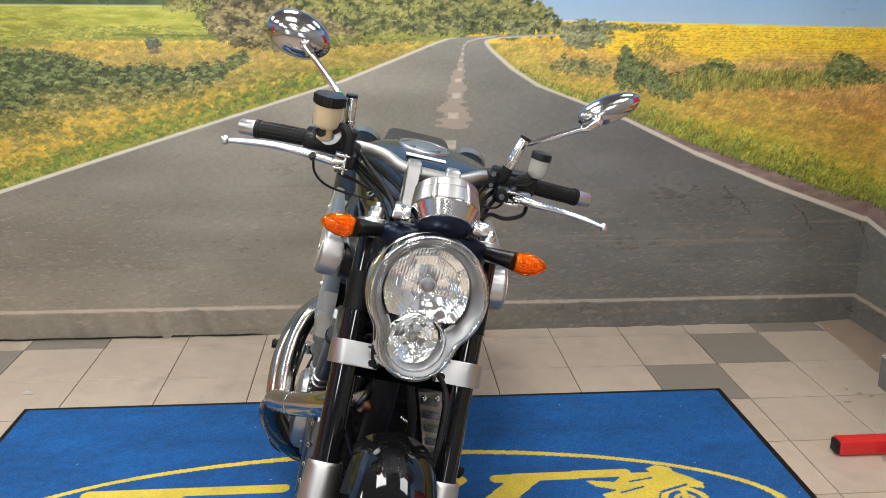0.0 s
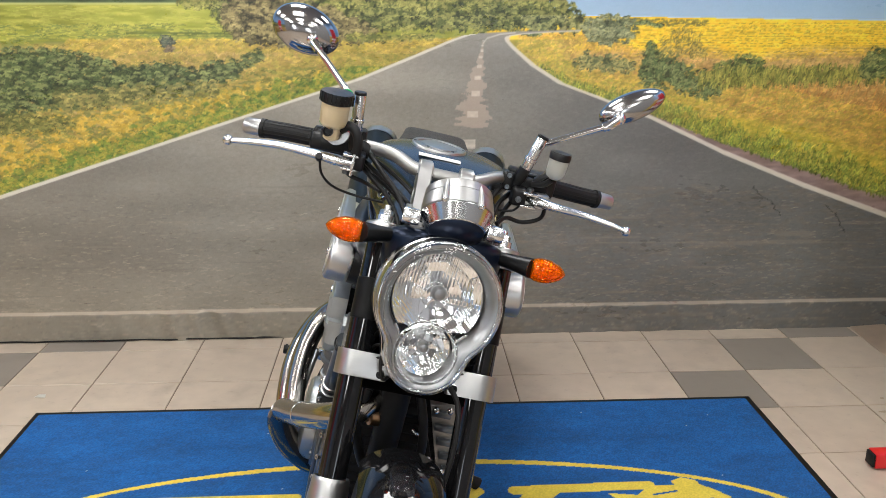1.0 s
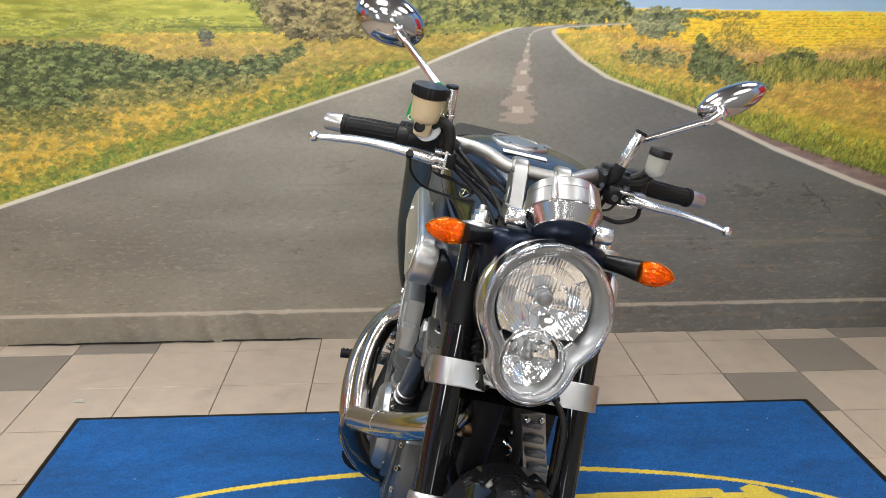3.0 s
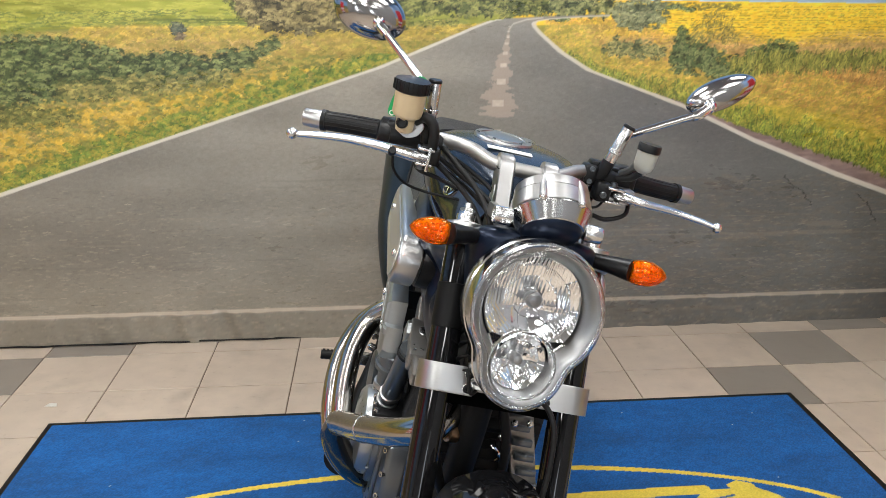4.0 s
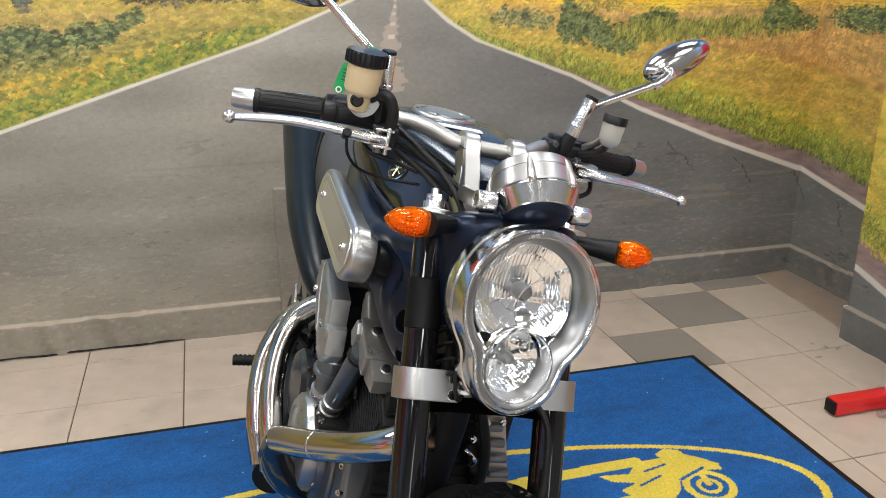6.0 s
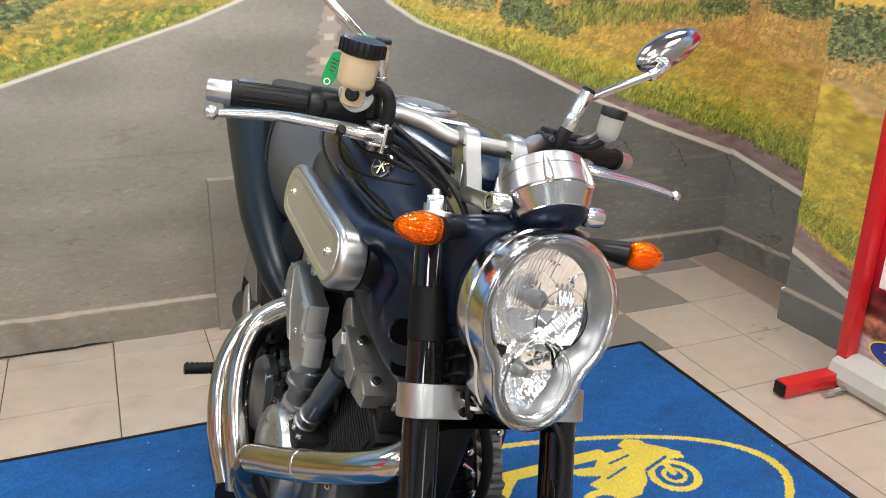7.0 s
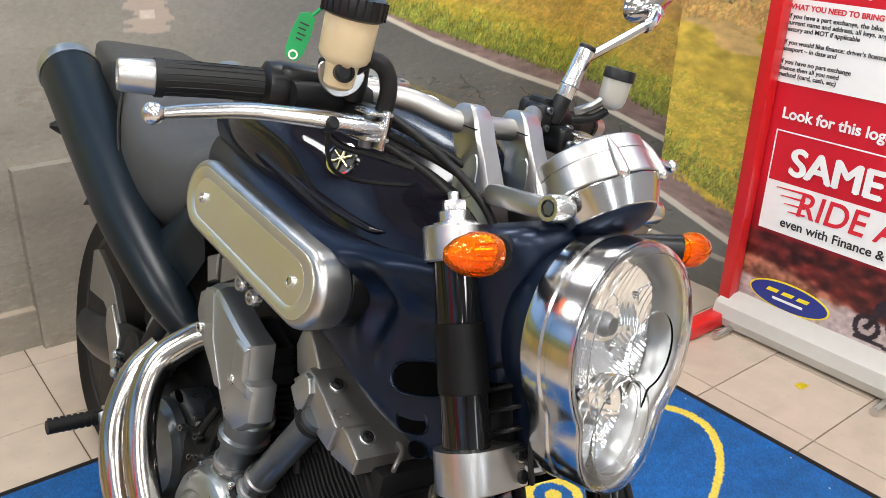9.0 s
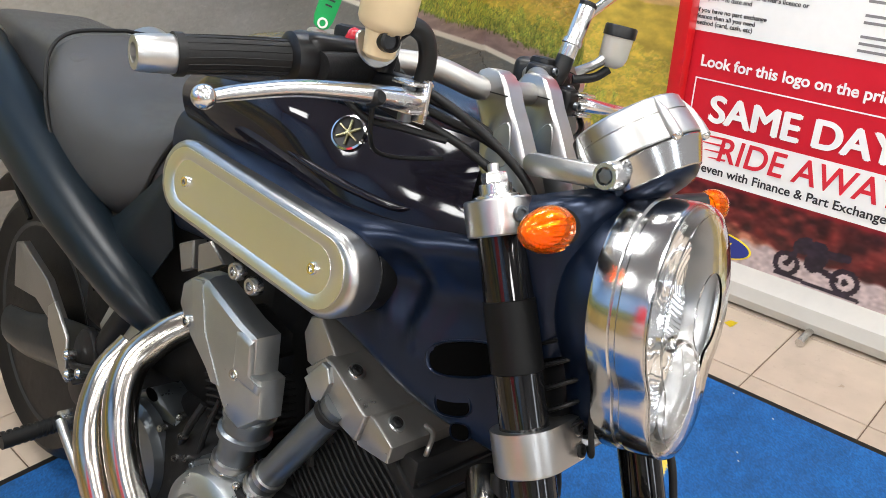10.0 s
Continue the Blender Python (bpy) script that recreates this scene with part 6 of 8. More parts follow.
part("bar_clamp", box(bmesh.new(), 0.098, 0.124, -1.252, -1.214, 1.036, 1.074, 0.007, 3), "plastic", lsw, "black clamp half round the bar")
for z0 in (1.044, 1.067):
    part("perch_bolt", hexbolt(bmesh.new(), (0.111, -1.250, z0), (0, -1, 0.1), 0.005, 0.006), "gun", lsw)
part("connector", box(bmesh.new(), 0.080, 0.100, -1.256, -1.226, 1.030, 1.050, 0.004, 2), "plastic", lsw, "black wire connector")
part("perch_bolt", hexbolt(bmesh.new(), (0.134, -1.279, 1.030), (0, -1, 0), 0.006, 0.006), "gun", lsw)
part("switch_wire", tube(bmesh.new(), [(0.20, -1.24, 1.02), (0.19, -1.262, 0.998), (0.155, -1.272, 0.985), (0.12, -1.285, 0.99), (0.10, -1.31, 0.98)], 0.0042, 8, 7), "rubber", lsw)
part("choke_tab", box(bmesh.new(), 0.11, 0.14, -1.24, -1.21, 1.06, 1.082, 0.005), "plastic", lsw)
part("lever_bracket", box(bmesh.new(), 0.135, 0.20, -1.262, -1.23, 1.016, 1.045, 0.006), "alu", lsw, "silver lever bracket")
lres = part("clutch_reservoir", lathe(bmesh.new(), (0.190, -1.283, 1.088), (0.03, -0.04, 1), [(0.008, -0.004), (0.016, 0.002), (0.0185, 0.010), (0.0195, 0.036)], 24), "milky", bike, "small milky clutch reservoir")
part("cap", lathe(bmesh.new(), (0.191, -1.2845, 1.123), (0.03, -0.04, 1), [(0.0185, 0), (0.0212, 0.001), (0.0212, 0.013), (0.0198, 0.015), (0, 0.015)], 24), "plastic", lres, "black screw cap")
part("bracket", tube(bmesh.new(), [(0.165, -1.25, 1.07), (0.175, -1.27, 1.085), (0.182, -1.283, 1.10)], [0.007, 0.006, 0.008], 8, 4), "alu", lres)
part("hose", tube(bmesh.new(), [(0.188, -1.283, 1.082), (0.178, -1.27, 1.068), (0.16, -1.25, 1.06)], 0.006, 10, 6), "rubber", lres)

# mirrors
def mirror(side, post0, post1, arm, centre, long_dir, normal, sizes):
    mp = part("mirror", tube(bmesh.new(), arm[:-1], 0.0066, 14, 6, smooth=len(arm) > 4), "chrome", bike, "oval chrome mirror on a thin chrome stem")
    part("elbow", tube(bmesh.new(), [Vector(arm[-2]).lerp(Vector(arm[-3]), 0.12), Vector(arm[-2]), Vector(arm[-1])], 0.0095, 14, 5), "chrome", mp, "short chrome elbow")
    up_ = (Vector(post1) - Vector(post0)).normalized()
    part("post_cap", lathe(bmesh.new(), Vector(post1) - up_ * 0.004, up_, [(0.0120, 0), (0.0122, 0.004), (0.0105, 0.006), (0, 0.0065)], 16), "plastic", mp, "black post cap")
    part("post_collar", lathe(bmesh.new(), Vector(post0) + up_ * 0.018, up_, [(0.0118, 0), (0.0132, 0.001), (0.0132, 0.007), (0.0118, 0.008)], 18), "polished", mp)
    part("post", lathe(bmesh.new(), post0, Vector(post1) - Vector(post0), [(0.0105, 0), (0.0115, 0.002), (0.0115, (Vector(post1) - Vector(post0)).length - 0.004), (0.0095, (Vector(post1) - Vector(post0)).length), (0.005, (Vector(post1) - Vector(post0)).length), (0.004, (Vector(post1) - Vector(post0)).length - 0.004), (0, (Vector(post1) - Vector(post0)).length - 0.004)], 20), "polished", mp, "bright stem post")
    part("post_foot", lathe(bmesh.new(), post0, Vector(post0) - Vector(post1), [(0.012, -0.002), (0.0125, 0.02), (0.010, 0.035)], 16), "plastic", mp)
    z = Vector(normal).normalized()
    x = Vector(long_dir)
    fm = frame_m(centre, x, z.cross(x))
    zz_ = fm.to_3x3() @ V(0, 0, 1)
    a, b, t = sizes
    rings = []
    for r, h in ((0.05, -1.0), (0.35, -0.93), (0.62, -0.78), (0.82, -0.52), (0.94, -0.24), (1.0, 0.05), (1.0, 0.16), (0.965, 0.2)):
        rings.append([fm @ V(a * r * math.cos(2 * math.pi * i / 40) * (1 + 0.06 * math.cos(2 * math.pi * i / 40)), b * r * math.sin(2 * math.pi * i / 40), t * h) for i in range(40)])
    part("shell", skin(bmesh.new(), rings), "shell", mp, "domed chrome shell")
    part("glass", skin(bmesh.new(), [[fm @ V(a * 0.955 * math.cos(2 * math.pi * i / 40) * (1 + 0.06 * math.cos(2 * math.pi * i / 40)), b * 0.955 * math.sin(2 * math.pi * i / 40), t * h) for i in range(40)] for h in (0.19, 0.225)]), "mirror", mp, "mirror glass")
    jb = bmesh.new()
    bmesh.ops.create_uvsphere(jb, u_segments=16, v_segments=10, radius=0.0125)
    bmesh.ops.translate(jb, verts=jb.verts, vec=arm[-1])
    part("ball_joint", jb, "chrome", mp)
    return mp


mirror("R", (-0.200, -1.262, 1.085), (-0.206, -1.268, 1.160), [(-0.206, -1.268, 1.138), (-0.225, -1.262, 1.150), (-0.312, -1.189, 1.221), (-0.320, -1.181, 1.229)], (-0.341, -1.158, 1.243), (1, 0.05, -0.22), (0.10, 1, -0.05), (0.068, 0.046, 0.032))
mirror("L", (0.138, -1.246, 1.085), (0.157, -1.250, 1.156), [(0.154, -1.25, 1.138), (0.172, -1.249, 1.148), (0.279, -1.244, 1.206), (0.297, -1.234, 1.222)], (0.322, -1.200, 1.247), (0.84, 0.12, 0.54), (0.42, 1, 0.05), (0.072, 0.029, 0.026))

# cables and hoses
for pts, r, nm in (
        ([(-0.17, -1.235, 1.05), (-0.14, -1.29, 1.03), (-0.10, -1.33, 1.00), (-0.075, -1.37, 0.965), (-0.065, -1.39, 0.93)], 0.0062, "brake_hose"),
        ([(-0.20, -1.215, 1.03), (-0.155, -1.27, 1.008), (-0.115, -1.315, 0.985), (-0.09, -1.36, 0.955), (-0.08, -1.38, 0.93)], 0.0058, "throttle_cable"),
        ([(-0.19, -1.20, 1.028), (-0.15, -1.235, 1.005), (-0.11, -1.28, 0.99), (-0.07, -1.32, 0.965)], 0.005, "wiring_loom"),
        ([(-0.254, -1.310, 1.026), (-0.246, -1.304, 1.000), (-0.222, -1.290, 0.978), (-0.18, -1.282, 0.968), (-0.12, -1.290, 0.968)], 0.0030, "brake_switch_wire"),
        ([(-0.175, -1.235, 1.03), (-0.13, -1.285, 1.012), (-0.085, -1.325, 0.992), (-0.055, -1.355, 0.965), (-0.05, -1.375, 0.93)], 0.0055, "wiring_loom"),
        ([(-0.155, -1.225, 1.035), (-0.11, -1.27, 1.02), (-0.07, -1.31, 1.0), (-0.035, -1.34, 0.965)], 0.005, "wiring_loom"),
        ([(0.13, -1.215, 1.03), (0.10, -1.27, 1.01), (0.085, -1.32, 0.975), (0.07, -1.36, 0.93)], 0.006, "wiring_loom"),
        ([(0.108, -1.238, 1.05), (0.085, -1.27, 1.02), (0.08, -1.31, 0.985), (0.075, -1.35, 0.94)], 0.0062, "clutch_hose"),
        ([(0.15, -1.20, 1.028), (0.12, -1.25, 1.00), (0.10, -1.31, 0.97), (0.085, -1.36, 0.93)], 0.0055, "wiring_loom"),
        ([(0.15, -1.25, 1.02), (0.13, -1.275, 1.005), (0.10, -1.27, 1.0), (0.09, -1.24, 1.01)], 0.003, "clutch_switch_wire"),
        ([(0.03, -1.47, 0.73), (0.075, -1.53, 0.70), (0.085, -1.56, 0.63), (0.08, -1.58, 0.53), (0.10, -1.55, 0.42)], 0.006, "brake_hose"),
        ([(-0.04, -1.49, 0.72), (-0.062, -1.515, 0.71), (-0.072, -1.51, 0.75), (-0.065, -1.50, 0.80)], 0.004, "lamp_wire")):
    part(nm, tube(bmesh.new(), pts, r * 0.82, 10, 10), "rubber", bike)

# tank, cap, label -------------------------------------------------------
tank = part("fuel_tank", body_loft([(-1.285, 0.030, 0.992, 0.966, 0.0), (-1.25, 0.060, 1.013, 0.968, 0.0), (-1.20, 0.084, 1.030, 0.970, 0.0), (-1.13, 0.116, 1.046, 0.970, 0.0), (-1.05, 0.150, 1.053, 0.966, 0.0), (-0.97, 0.158, 1.053, 0.952, 0.0), (-0.89, 0.145, 1.042, 0.93, 0.0), (-0.82, 0.115, 1.008, 0.90, 0.0), (-0.77, 0.08, 0.955, 0.88, 0.0)], 2.4, 44), "tank", bike, "dark metallic blue fuel tank")
cap = part("filler_cap", lathe(bmesh.new(), (-0.018, -1.018, 1.049), (0, -0.05, 1), [(0.062, 0), (0.062, 0.006), (0.060, 0.009), (0.050, 0.009), (0.049, 0.006), (0.041, 0.006), (0.040, 0.010), (0.018, 0.012), (0.0, 0.012)], 40), "alu", tank, "round bright filler cap")
for k in range(6):
    a = 2 * math.pi * k / 6
    part("cap_screw", hexbolt(bmesh.new(), V(-0.018 + 0.055 * math.cos(a), -1.018 + 0.055 * math.sin(a), 1.0575), (0, -0.05, 1), 0.0035, 0.002), "gun", cap)
part("warning_label", plate(bmesh.new(), [(-0.045, -0.010), (0.045, -0.010), (0.045, 0.010), (-0.045, 0.010)], frame_m((-0.020, -1.122, 1.0475), (1, 0, 0), (0, -1, -0.09)), -0.0014, 0.0003, 1), "white", tank, "white warning label")
for sx in (-1, 1):
    EMM = frame_m((sx * 0.1195, -1.1425, 0.9605), (0.36, sx * 0.92, 0), (-sx * 0.42, 0.1, 0.9))
    rg = part("tank_emblem", lathe(bmesh.new(), EMM @ V(0, 0, -0.004), EMM.to_3x3() @ V(0, 0, 1), [(0.0195, 0), (0.0218, 0.0), (0.0218, 0.004), (0.0195, 0.005), (0.0195, 0)], 36), "chrome", tank, "round chrome tank emblem")
    part("emblem_ground", lathe(bmesh.new(), EMM @ V(0, 0, -0.006), EMM.to_3x3() @ V(0, 0, 1), [(0.0197, 0), (0.0197, 0.004), (0, 0.005)], 32), "plastic", rg, "black ground")
    for k in range(6):
        a = math.pi / 2 + 2 * math.pi * k / 6
        part("emblem_stroke", tube(bmesh.new(), [EMM @ V(0, 0, 0.0006), EMM @ V(0.0155 * math.cos(a), 0.0155 * math.sin(a), 0.0)], 0.0019, 6, 1), "gilt", rg)
# gloss side panels between tank and frame
for sx in (-1, 1):
    rows = [[V(sx * 0.118, -0.82, 0.972), V(sx * 0.142, -0.93, 0.990), V(sx * 0.138, -1.05, 0.992), V(sx * 0.092, -1.15, 0.990), V(sx * 0.070, -1.23, 0.990), V(sx * 0.05, -1.30, 0.985)],
            [V(sx * 0.136, -0.82, 0.948), V(sx * 0.158, -0.93, 0.962), V(sx * 0.152, -1.05, 0.962), V(sx * 0.112, -1.15, 0.960), V(sx * 0.092, -1.23, 0.962), V(sx * 0.070, -1.305, 0.962)],
            [V(sx * 0.132, -0.82, 0.918), V(sx * 0.152, -0.93, 0.922), V(sx * 0.150, -1.05, 0.920), V(sx * 0.130, -1.15, 0.916), V(sx * 0.118, -1.23, 0.918), V(sx * 0.095, -1.32, 0.926)],
            [V(sx * 0.115, -0.82, 0.892), V(sx * 0.132, -0.93, 0.890), V(sx * 0.138, -1.05, 0.884), V(sx * 0.136, -1.15, 0.878), V(sx * 0.128, -1.23, 0.880), V(sx * 0.106, -1.335, 0.892)]]
    part("side_panel", quilt(rows, 5, 0.003, 4), "gloss", bike, "gloss black side panel under the tank")
    part("panel_lip", tube(bmesh.new(), [(sx * 0.146, -1.03, 0.928), (sx * 0.143, -1.10, 0.914), (sx * 0.135, -1.17, 0.903), (sx * 0.127, -1.235, 0.899), (sx * 0.121, -1.256, 0.902)], [0.001, 0.004, 0.005, 0.0045, 0.001], 10, 6), "gloss", bike, "raised lip of the gloss panel")

# frame castings
for sx in (-1, 1):
    rows = [[V(sx * 0.085, -0.80, 0.90), V(sx * 0.100, -0.95, 0.892), V(sx * 0.112, -1.06, 0.88), V(sx * 0.118, -1.16, 0.87), V(sx * 0.115, -1.26, 0.876), V(sx * 0.09, -1.36, 0.89)],
            [V(sx * 0.112, -0.80, 0.912), V(sx * 0.132, -0.95, 0.905), V(sx * 0.145, -1.06, 0.896), V(sx * 0.150, -1.16, 0.886), V(sx * 0.143, -1.26, 0.890), V(sx * 0.118, -1.375, 0.905)],
            [V(sx * 0.130, -0.80, 0.888), V(sx * 0.158, -0.95, 0.882), V(sx * 0.172, -1.06, 0.872), V(sx * 0.176, -1.16, 0.864), V(sx * 0.160, -1.26, 0.868), V(sx * 0.126, -1.385, 0.886)],
            [V(sx * 0.130, -0.80, 0.84), V(sx * 0.140, -0.95, 0.835), V(sx * 0.142, -1.06, 0.83), V(sx * 0.140, -1.17, 0.825), V(sx * 0.119, -1.275, 0.825), V(sx * 0.094, -1.40, 0.835)],
            [V(sx * 0.122, -0.80, 0.77), V(sx * 0.130, -0.95, 0.775), V(sx * 0.132, -1.06, 0.775), V(sx * 0.138, -1.185, 0.775), V(sx * 0.124, -1.295, 0.76), V(sx * 0.092, -1.42, 0.76)],
            [V(sx * 0.105, -0.80, 0.73), V(sx * 0.115, -0.95, 0.745), V(sx * 0.118, -1.06, 0.75), V(sx * 0.124, -1.19, 0.735), V(sx * 0.112, -1.31, 0.69), V(sx * 0.080, -1.425, 0.665)],
            [V(sx * 0.06, -0.80, 0.735), V(sx * 0.065, -0.95, 0.75), V(sx * 0.07, -1.06, 0.755), V(sx * 0.07, -1.19, 0.74), V(sx * 0.06, -1.31, 0.69), V(sx * 0.04, -1.42, 0.66)]]
    spar = quilt(rows, 14, 0.004, 9)
    for v in spar.verts:      # two soft upright folds with a hollow between them
        y, z = v.co.y, v.co.z
        win = max(0.0, min(1.0, (z - 0.735) / 0.05)) * max(0.0, min(1.0, (0.895 - z) / 0.06))
        win = win * win * (3 - 2 * win)
        y1 = float(np.interp(z, (0.772, 0.833, 0.877), (-1.268, -1.257, -1.237)))
        y2 = float(np.interp(z, (0.778, 0.834, 0.872), (-1.306, -1.320, -1.310)))
        fold = 0.009 * math.exp(-((y - y1) / 0.014) ** 2) + 0.012 * math.exp(-((y - y2) / 0.014) ** 2) - 0.005 * math.exp(-((y - (y1 + y2) / 2) / 0.013) ** 2)
        v.co.x += sx * fold * win
    fr = part("frame_spar", spar, "blue", bike, "satin dark blue frame casting", 60)
    for x, y, z, w, h, rot in ((0.1085, -1.363, 0.763, 0.045, 0.020, 0.36), (0.1065, -1.360, 0.707, 0.022, 0.015, 0.30), (0.100, -1.373, 0.676, 0.012, 0.010, 0.3)):
        fm = frame_m((sx * x, y, z), (-sx * 0.25, sx * math.cos(rot), -sx * math.sin(rot)), (0, math.sin(rot), math.cos(rot)))
        slot = [(math.copysign(abs(math.cos(2 * math.pi * i / 32)) ** 0.72, math.cos(2 * math.pi * i / 32)), math.copysign(abs(math.sin(2 * math.pi * i / 32)) ** 0.72, math.sin(2 * math.pi * i / 32))) for i in range(32)]
        ringp = [[fm @ V(w * k * a, h * k * b, d) for a, b in slot] for k, d in ((1.10, -0.012), (1.07, 0.0005), (1.0, 0.0018), (0.96, 0.0005), (0.93, -0.010))]
        part("frame_hole", skin(bmesh.new(), ringp, cap=False), "blue", fr, "raised lip of an opening in the casting")
        # no hole is cut: a near-black plate paints the dark inside
        part("hole_inside", plate(bmesh.new(), [(w * 0.93 * a, h * 0.93 * b) for a, b in slot], fm @ Matrix.Translation((0, 0, -0.008)), 0.0085, 0.001, 1), "void", fr, "near-black plate for the darkness of the opening")
    # intake cover
    cm = frame_m((sx * 0.1455, -1.0815, 0.8315), (sx * 0.004, sx, sx * 0.097), (-sx * 0.10, -0.10, 1))
    fa = 1 if sx < 0 else -1
    body = bmesh.new()      # thin at the rear, deeper towards the front
    rings = [[cm @ V(a, b, 0.040 - 0.026 * (0.5 + fa * a / 0.38)) for a, b in stadium(0.282, 0.049, 14)]]
    for k in range(6):
        w = math.pi / 2 * k / 5
        rings.append([cm @ V(a, b, 0.0475 + 0.0105 * math.sin(w)) for a, b in stadium(0.282, 0.0505 - 0.0085 * (1 - math.cos(w)), 14)])
    cover = part("intake_cover", skin(body, rings), "alu", bike, "long silver rounded intake cover")
    face = bmesh.new()
    outer, inner = stadium(0.272, 0.0415, 14), stadium(0.258, 0.030, 14)
    skin(face, [[cm @ V(a, b, z) for a, b in o] for o, z in ((outer, 0.058), (outer, 0.0598), (inner, 0.0598), (stadium(0.256, 0.027, 14), 0.0575))], cap=False)
    part("cover_face", face, "covermetal", cover, "polished raised border")
    part("cover_field", plate(bmesh.new(), stadium(0.257, 0.028, 14), cm, 0.0586, 0.0005, 1), "covermetal", cover, "polished inset panel")
    for k in (-1, 1):
        part("cover_screw", hexbolt(bmesh.new(), cm @ V(k * 0.129, 0, 0.0586), cm.to_3x3() @ V(0, 0, 1), 0.0072, 0.004), "chrome", cover)
    neck = bmesh.new()
    box(neck, sx * 0.110, sx * 0.150, -1.222, -0.96, 0.790, 0.870, 0.012, 3)
    plate(neck, stadium(0.276, 0.047, 14), cm @ Matrix.Translation((0, 0, -0.024)), 0.032, 0.001, 1)
    part("intake_neck", neck, "plastic", cover, "black intake behind the cover")
    for k in range(7):
        h = -0.033 + 0.011 * k
        tip = 0.091 + math.sqrt(0.050 ** 2 - h ** 2)
        part("intake_fin", box(bmesh.new(), fa * 0.108, fa * (tip + 0.001), h, h + 0.004, -0.022, 0.0075, 0.001, 1, cm), "plastic", cover)

# seat and tail -----------------------------------------------------------
part("seat", body_loft([(-0.865, 0.070, 0.945, 0.84), (-0.825, 0.088, 0.925, 0.82), (-0.76, 0.122, 0.895, 0.77), (-0.68, 0.147, 0.868, 0.71), (-0.60, 0.158, 0.868, 0.675), (-0.52, 0.166, 0.872, 0.68), (-0.45, 0.166, 0.892, 0.70), (-0.40, 0.160, 0.925, 0.73), (-0.355, 0.145, 0.952, 0.76)], 3.0, 44), "seat", bike, "grey-black vinyl rider seat")
SEAM = [(0.0, -0.350, 0.962), (0.10, -0.352, 0.950), (0.146, -0.368, 0.915), (0.163, -0.400, 0.850), (0.169, -0.445, 0.79), (0.163, -0.495, 0.738), (0.150, -0.555, 0.702), (0.141, -0.61, 0.693), (0.133, -0.66, 0.708), (0.134, -0.715, 0.765), (0.131, -0.742, 0.812), (0.121, -0.768, 0.856), (0.105, -0.795, 0.895), (0.085, -0.815, 0.92)]
for sx in (-1, 1):
    part("seat_piping", tube(bmesh.new(), [(sx * x, y, z) for x, y, z in SEAM], 0.0038, 8, 5), "rubber", bike, "black piping round the seat")
part("pillion_seat", body_loft([(-0.42, 0.118, 0.900, 0.80), (-0.385, 0.130, 0.925, 0.80), (-0.25, 0.125, 0.936, 0.81), (-0.10, 0.113, 0.941, 0.84), (0.0, 0.106, 0.944, 0.87), (0.030, 0.098, 0.936, 0.88)], 6.0, 40), "seat", bike, "raised black pillion seat")
part("airbox", box(bmesh.new(), -0.080, 0.080, -1.0, -0.42, 0.42, 0.79, 0.02), "dark", bike, "black airbox and battery case")
for sx in (-1, 1):
    rows = [[V(sx * 0.122, -0.80, 0.85), V(sx * 0.140, -0.71, 0.755), V(sx * 0.146, -0.62, 0.69), V(sx * 0.140, -0.50, 0.70)],
            [V(sx * 0.140, -0.80, 0.80), V(sx * 0.152, -0.72, 0.70), V(sx * 0.150, -0.64, 0.64), V(sx * 0.135, -0.50, 0.62)],
            [V(sx * 0.125, -0.80, 0.70), V(sx * 0.130, -0.74, 0.62), V(sx * 0.125, -0.66, 0.56), V(sx * 0.115, -0.50, 0.54)]]
    part("frame_side", quilt(rows, 5, 0.004, 5), "tail", bike, "dark blue frame side under the seat")
    part("seat_rail", tube(bmesh.new(), [(sx * 0.10, -0.75, 0.78), (sx * 0.11, -0.45, 0.80), (sx * 0.09, -0.05, 0.86)], 0.016, 10, 4), "dark", bike)

# mufflers
def muffler(sx):
    p0, p1 = V(sx * 0.168, -0.70, 0.625), V(sx * 0.183, -0.085, 0.882 + (0.010 if sx > 0 else 0.0))
    mb = part("muffler", tube(bmesh.new(), [p0 + V(-sx * 0.05, -0.11, -0.07), p0 + V(-sx * 0.02, -0.03, -0.02), p0.lerp(p1, 0.25), p0.lerp(p1, 0.6), p0.lerp(p1, 0.96)], [0.020, 0.040, 0.052, 0.059, 0.062], 36, 5), "tail", bike, "dark upswept muffler with a bright end")
    d = (p1 - p0).normalized()
    part("end_ring", lathe(bmesh.new(), p0.lerp(p1, 0.955), d, [(0.056, 0.0), (0.064, 0.0), (0.066, 0.012), (0.064, 0.030), (0.056, 0.036), (0.034, 0.036), (0.032, 0.02), (0, 0.02)], 40), "alu", mb, "satin silver end ring")
    return mb


muffler(-1)
muffler(1)
# rear mudguard, lamp bracket, indicators
rows = []
for a in np.linspace(2.4, 0.6, 7):
    rows.append([V(0.085 * math.sin(t) / math.sin(1.1), -0.195 - (0.330 + 0.01 * math.cos(t)) * math.cos(a), 0.305 + (0.335 + 0.01 * math.cos(t)) * math.sin(a)) for t in np.linspace(-1.1, 1.1, 7)])
part("rear_mudguard", quilt(rows, 3, 0.003, 3), "plastic", bike, "black rear mudguard")
for sx in (-1, 1):
    part("rear_turn_signal", tube(bmesh.new(), [(sx * 0.06, -0.02, 0.75), (sx * 0.11, 0.0, 0.74), (sx * 0.16, 0.0, 0.735), (sx * 0.19, 0.0, 0.735)], [0.010, 0.010, 0.022, 0.006], 14, 5), "plastic", bike, "dark rear turn signal")
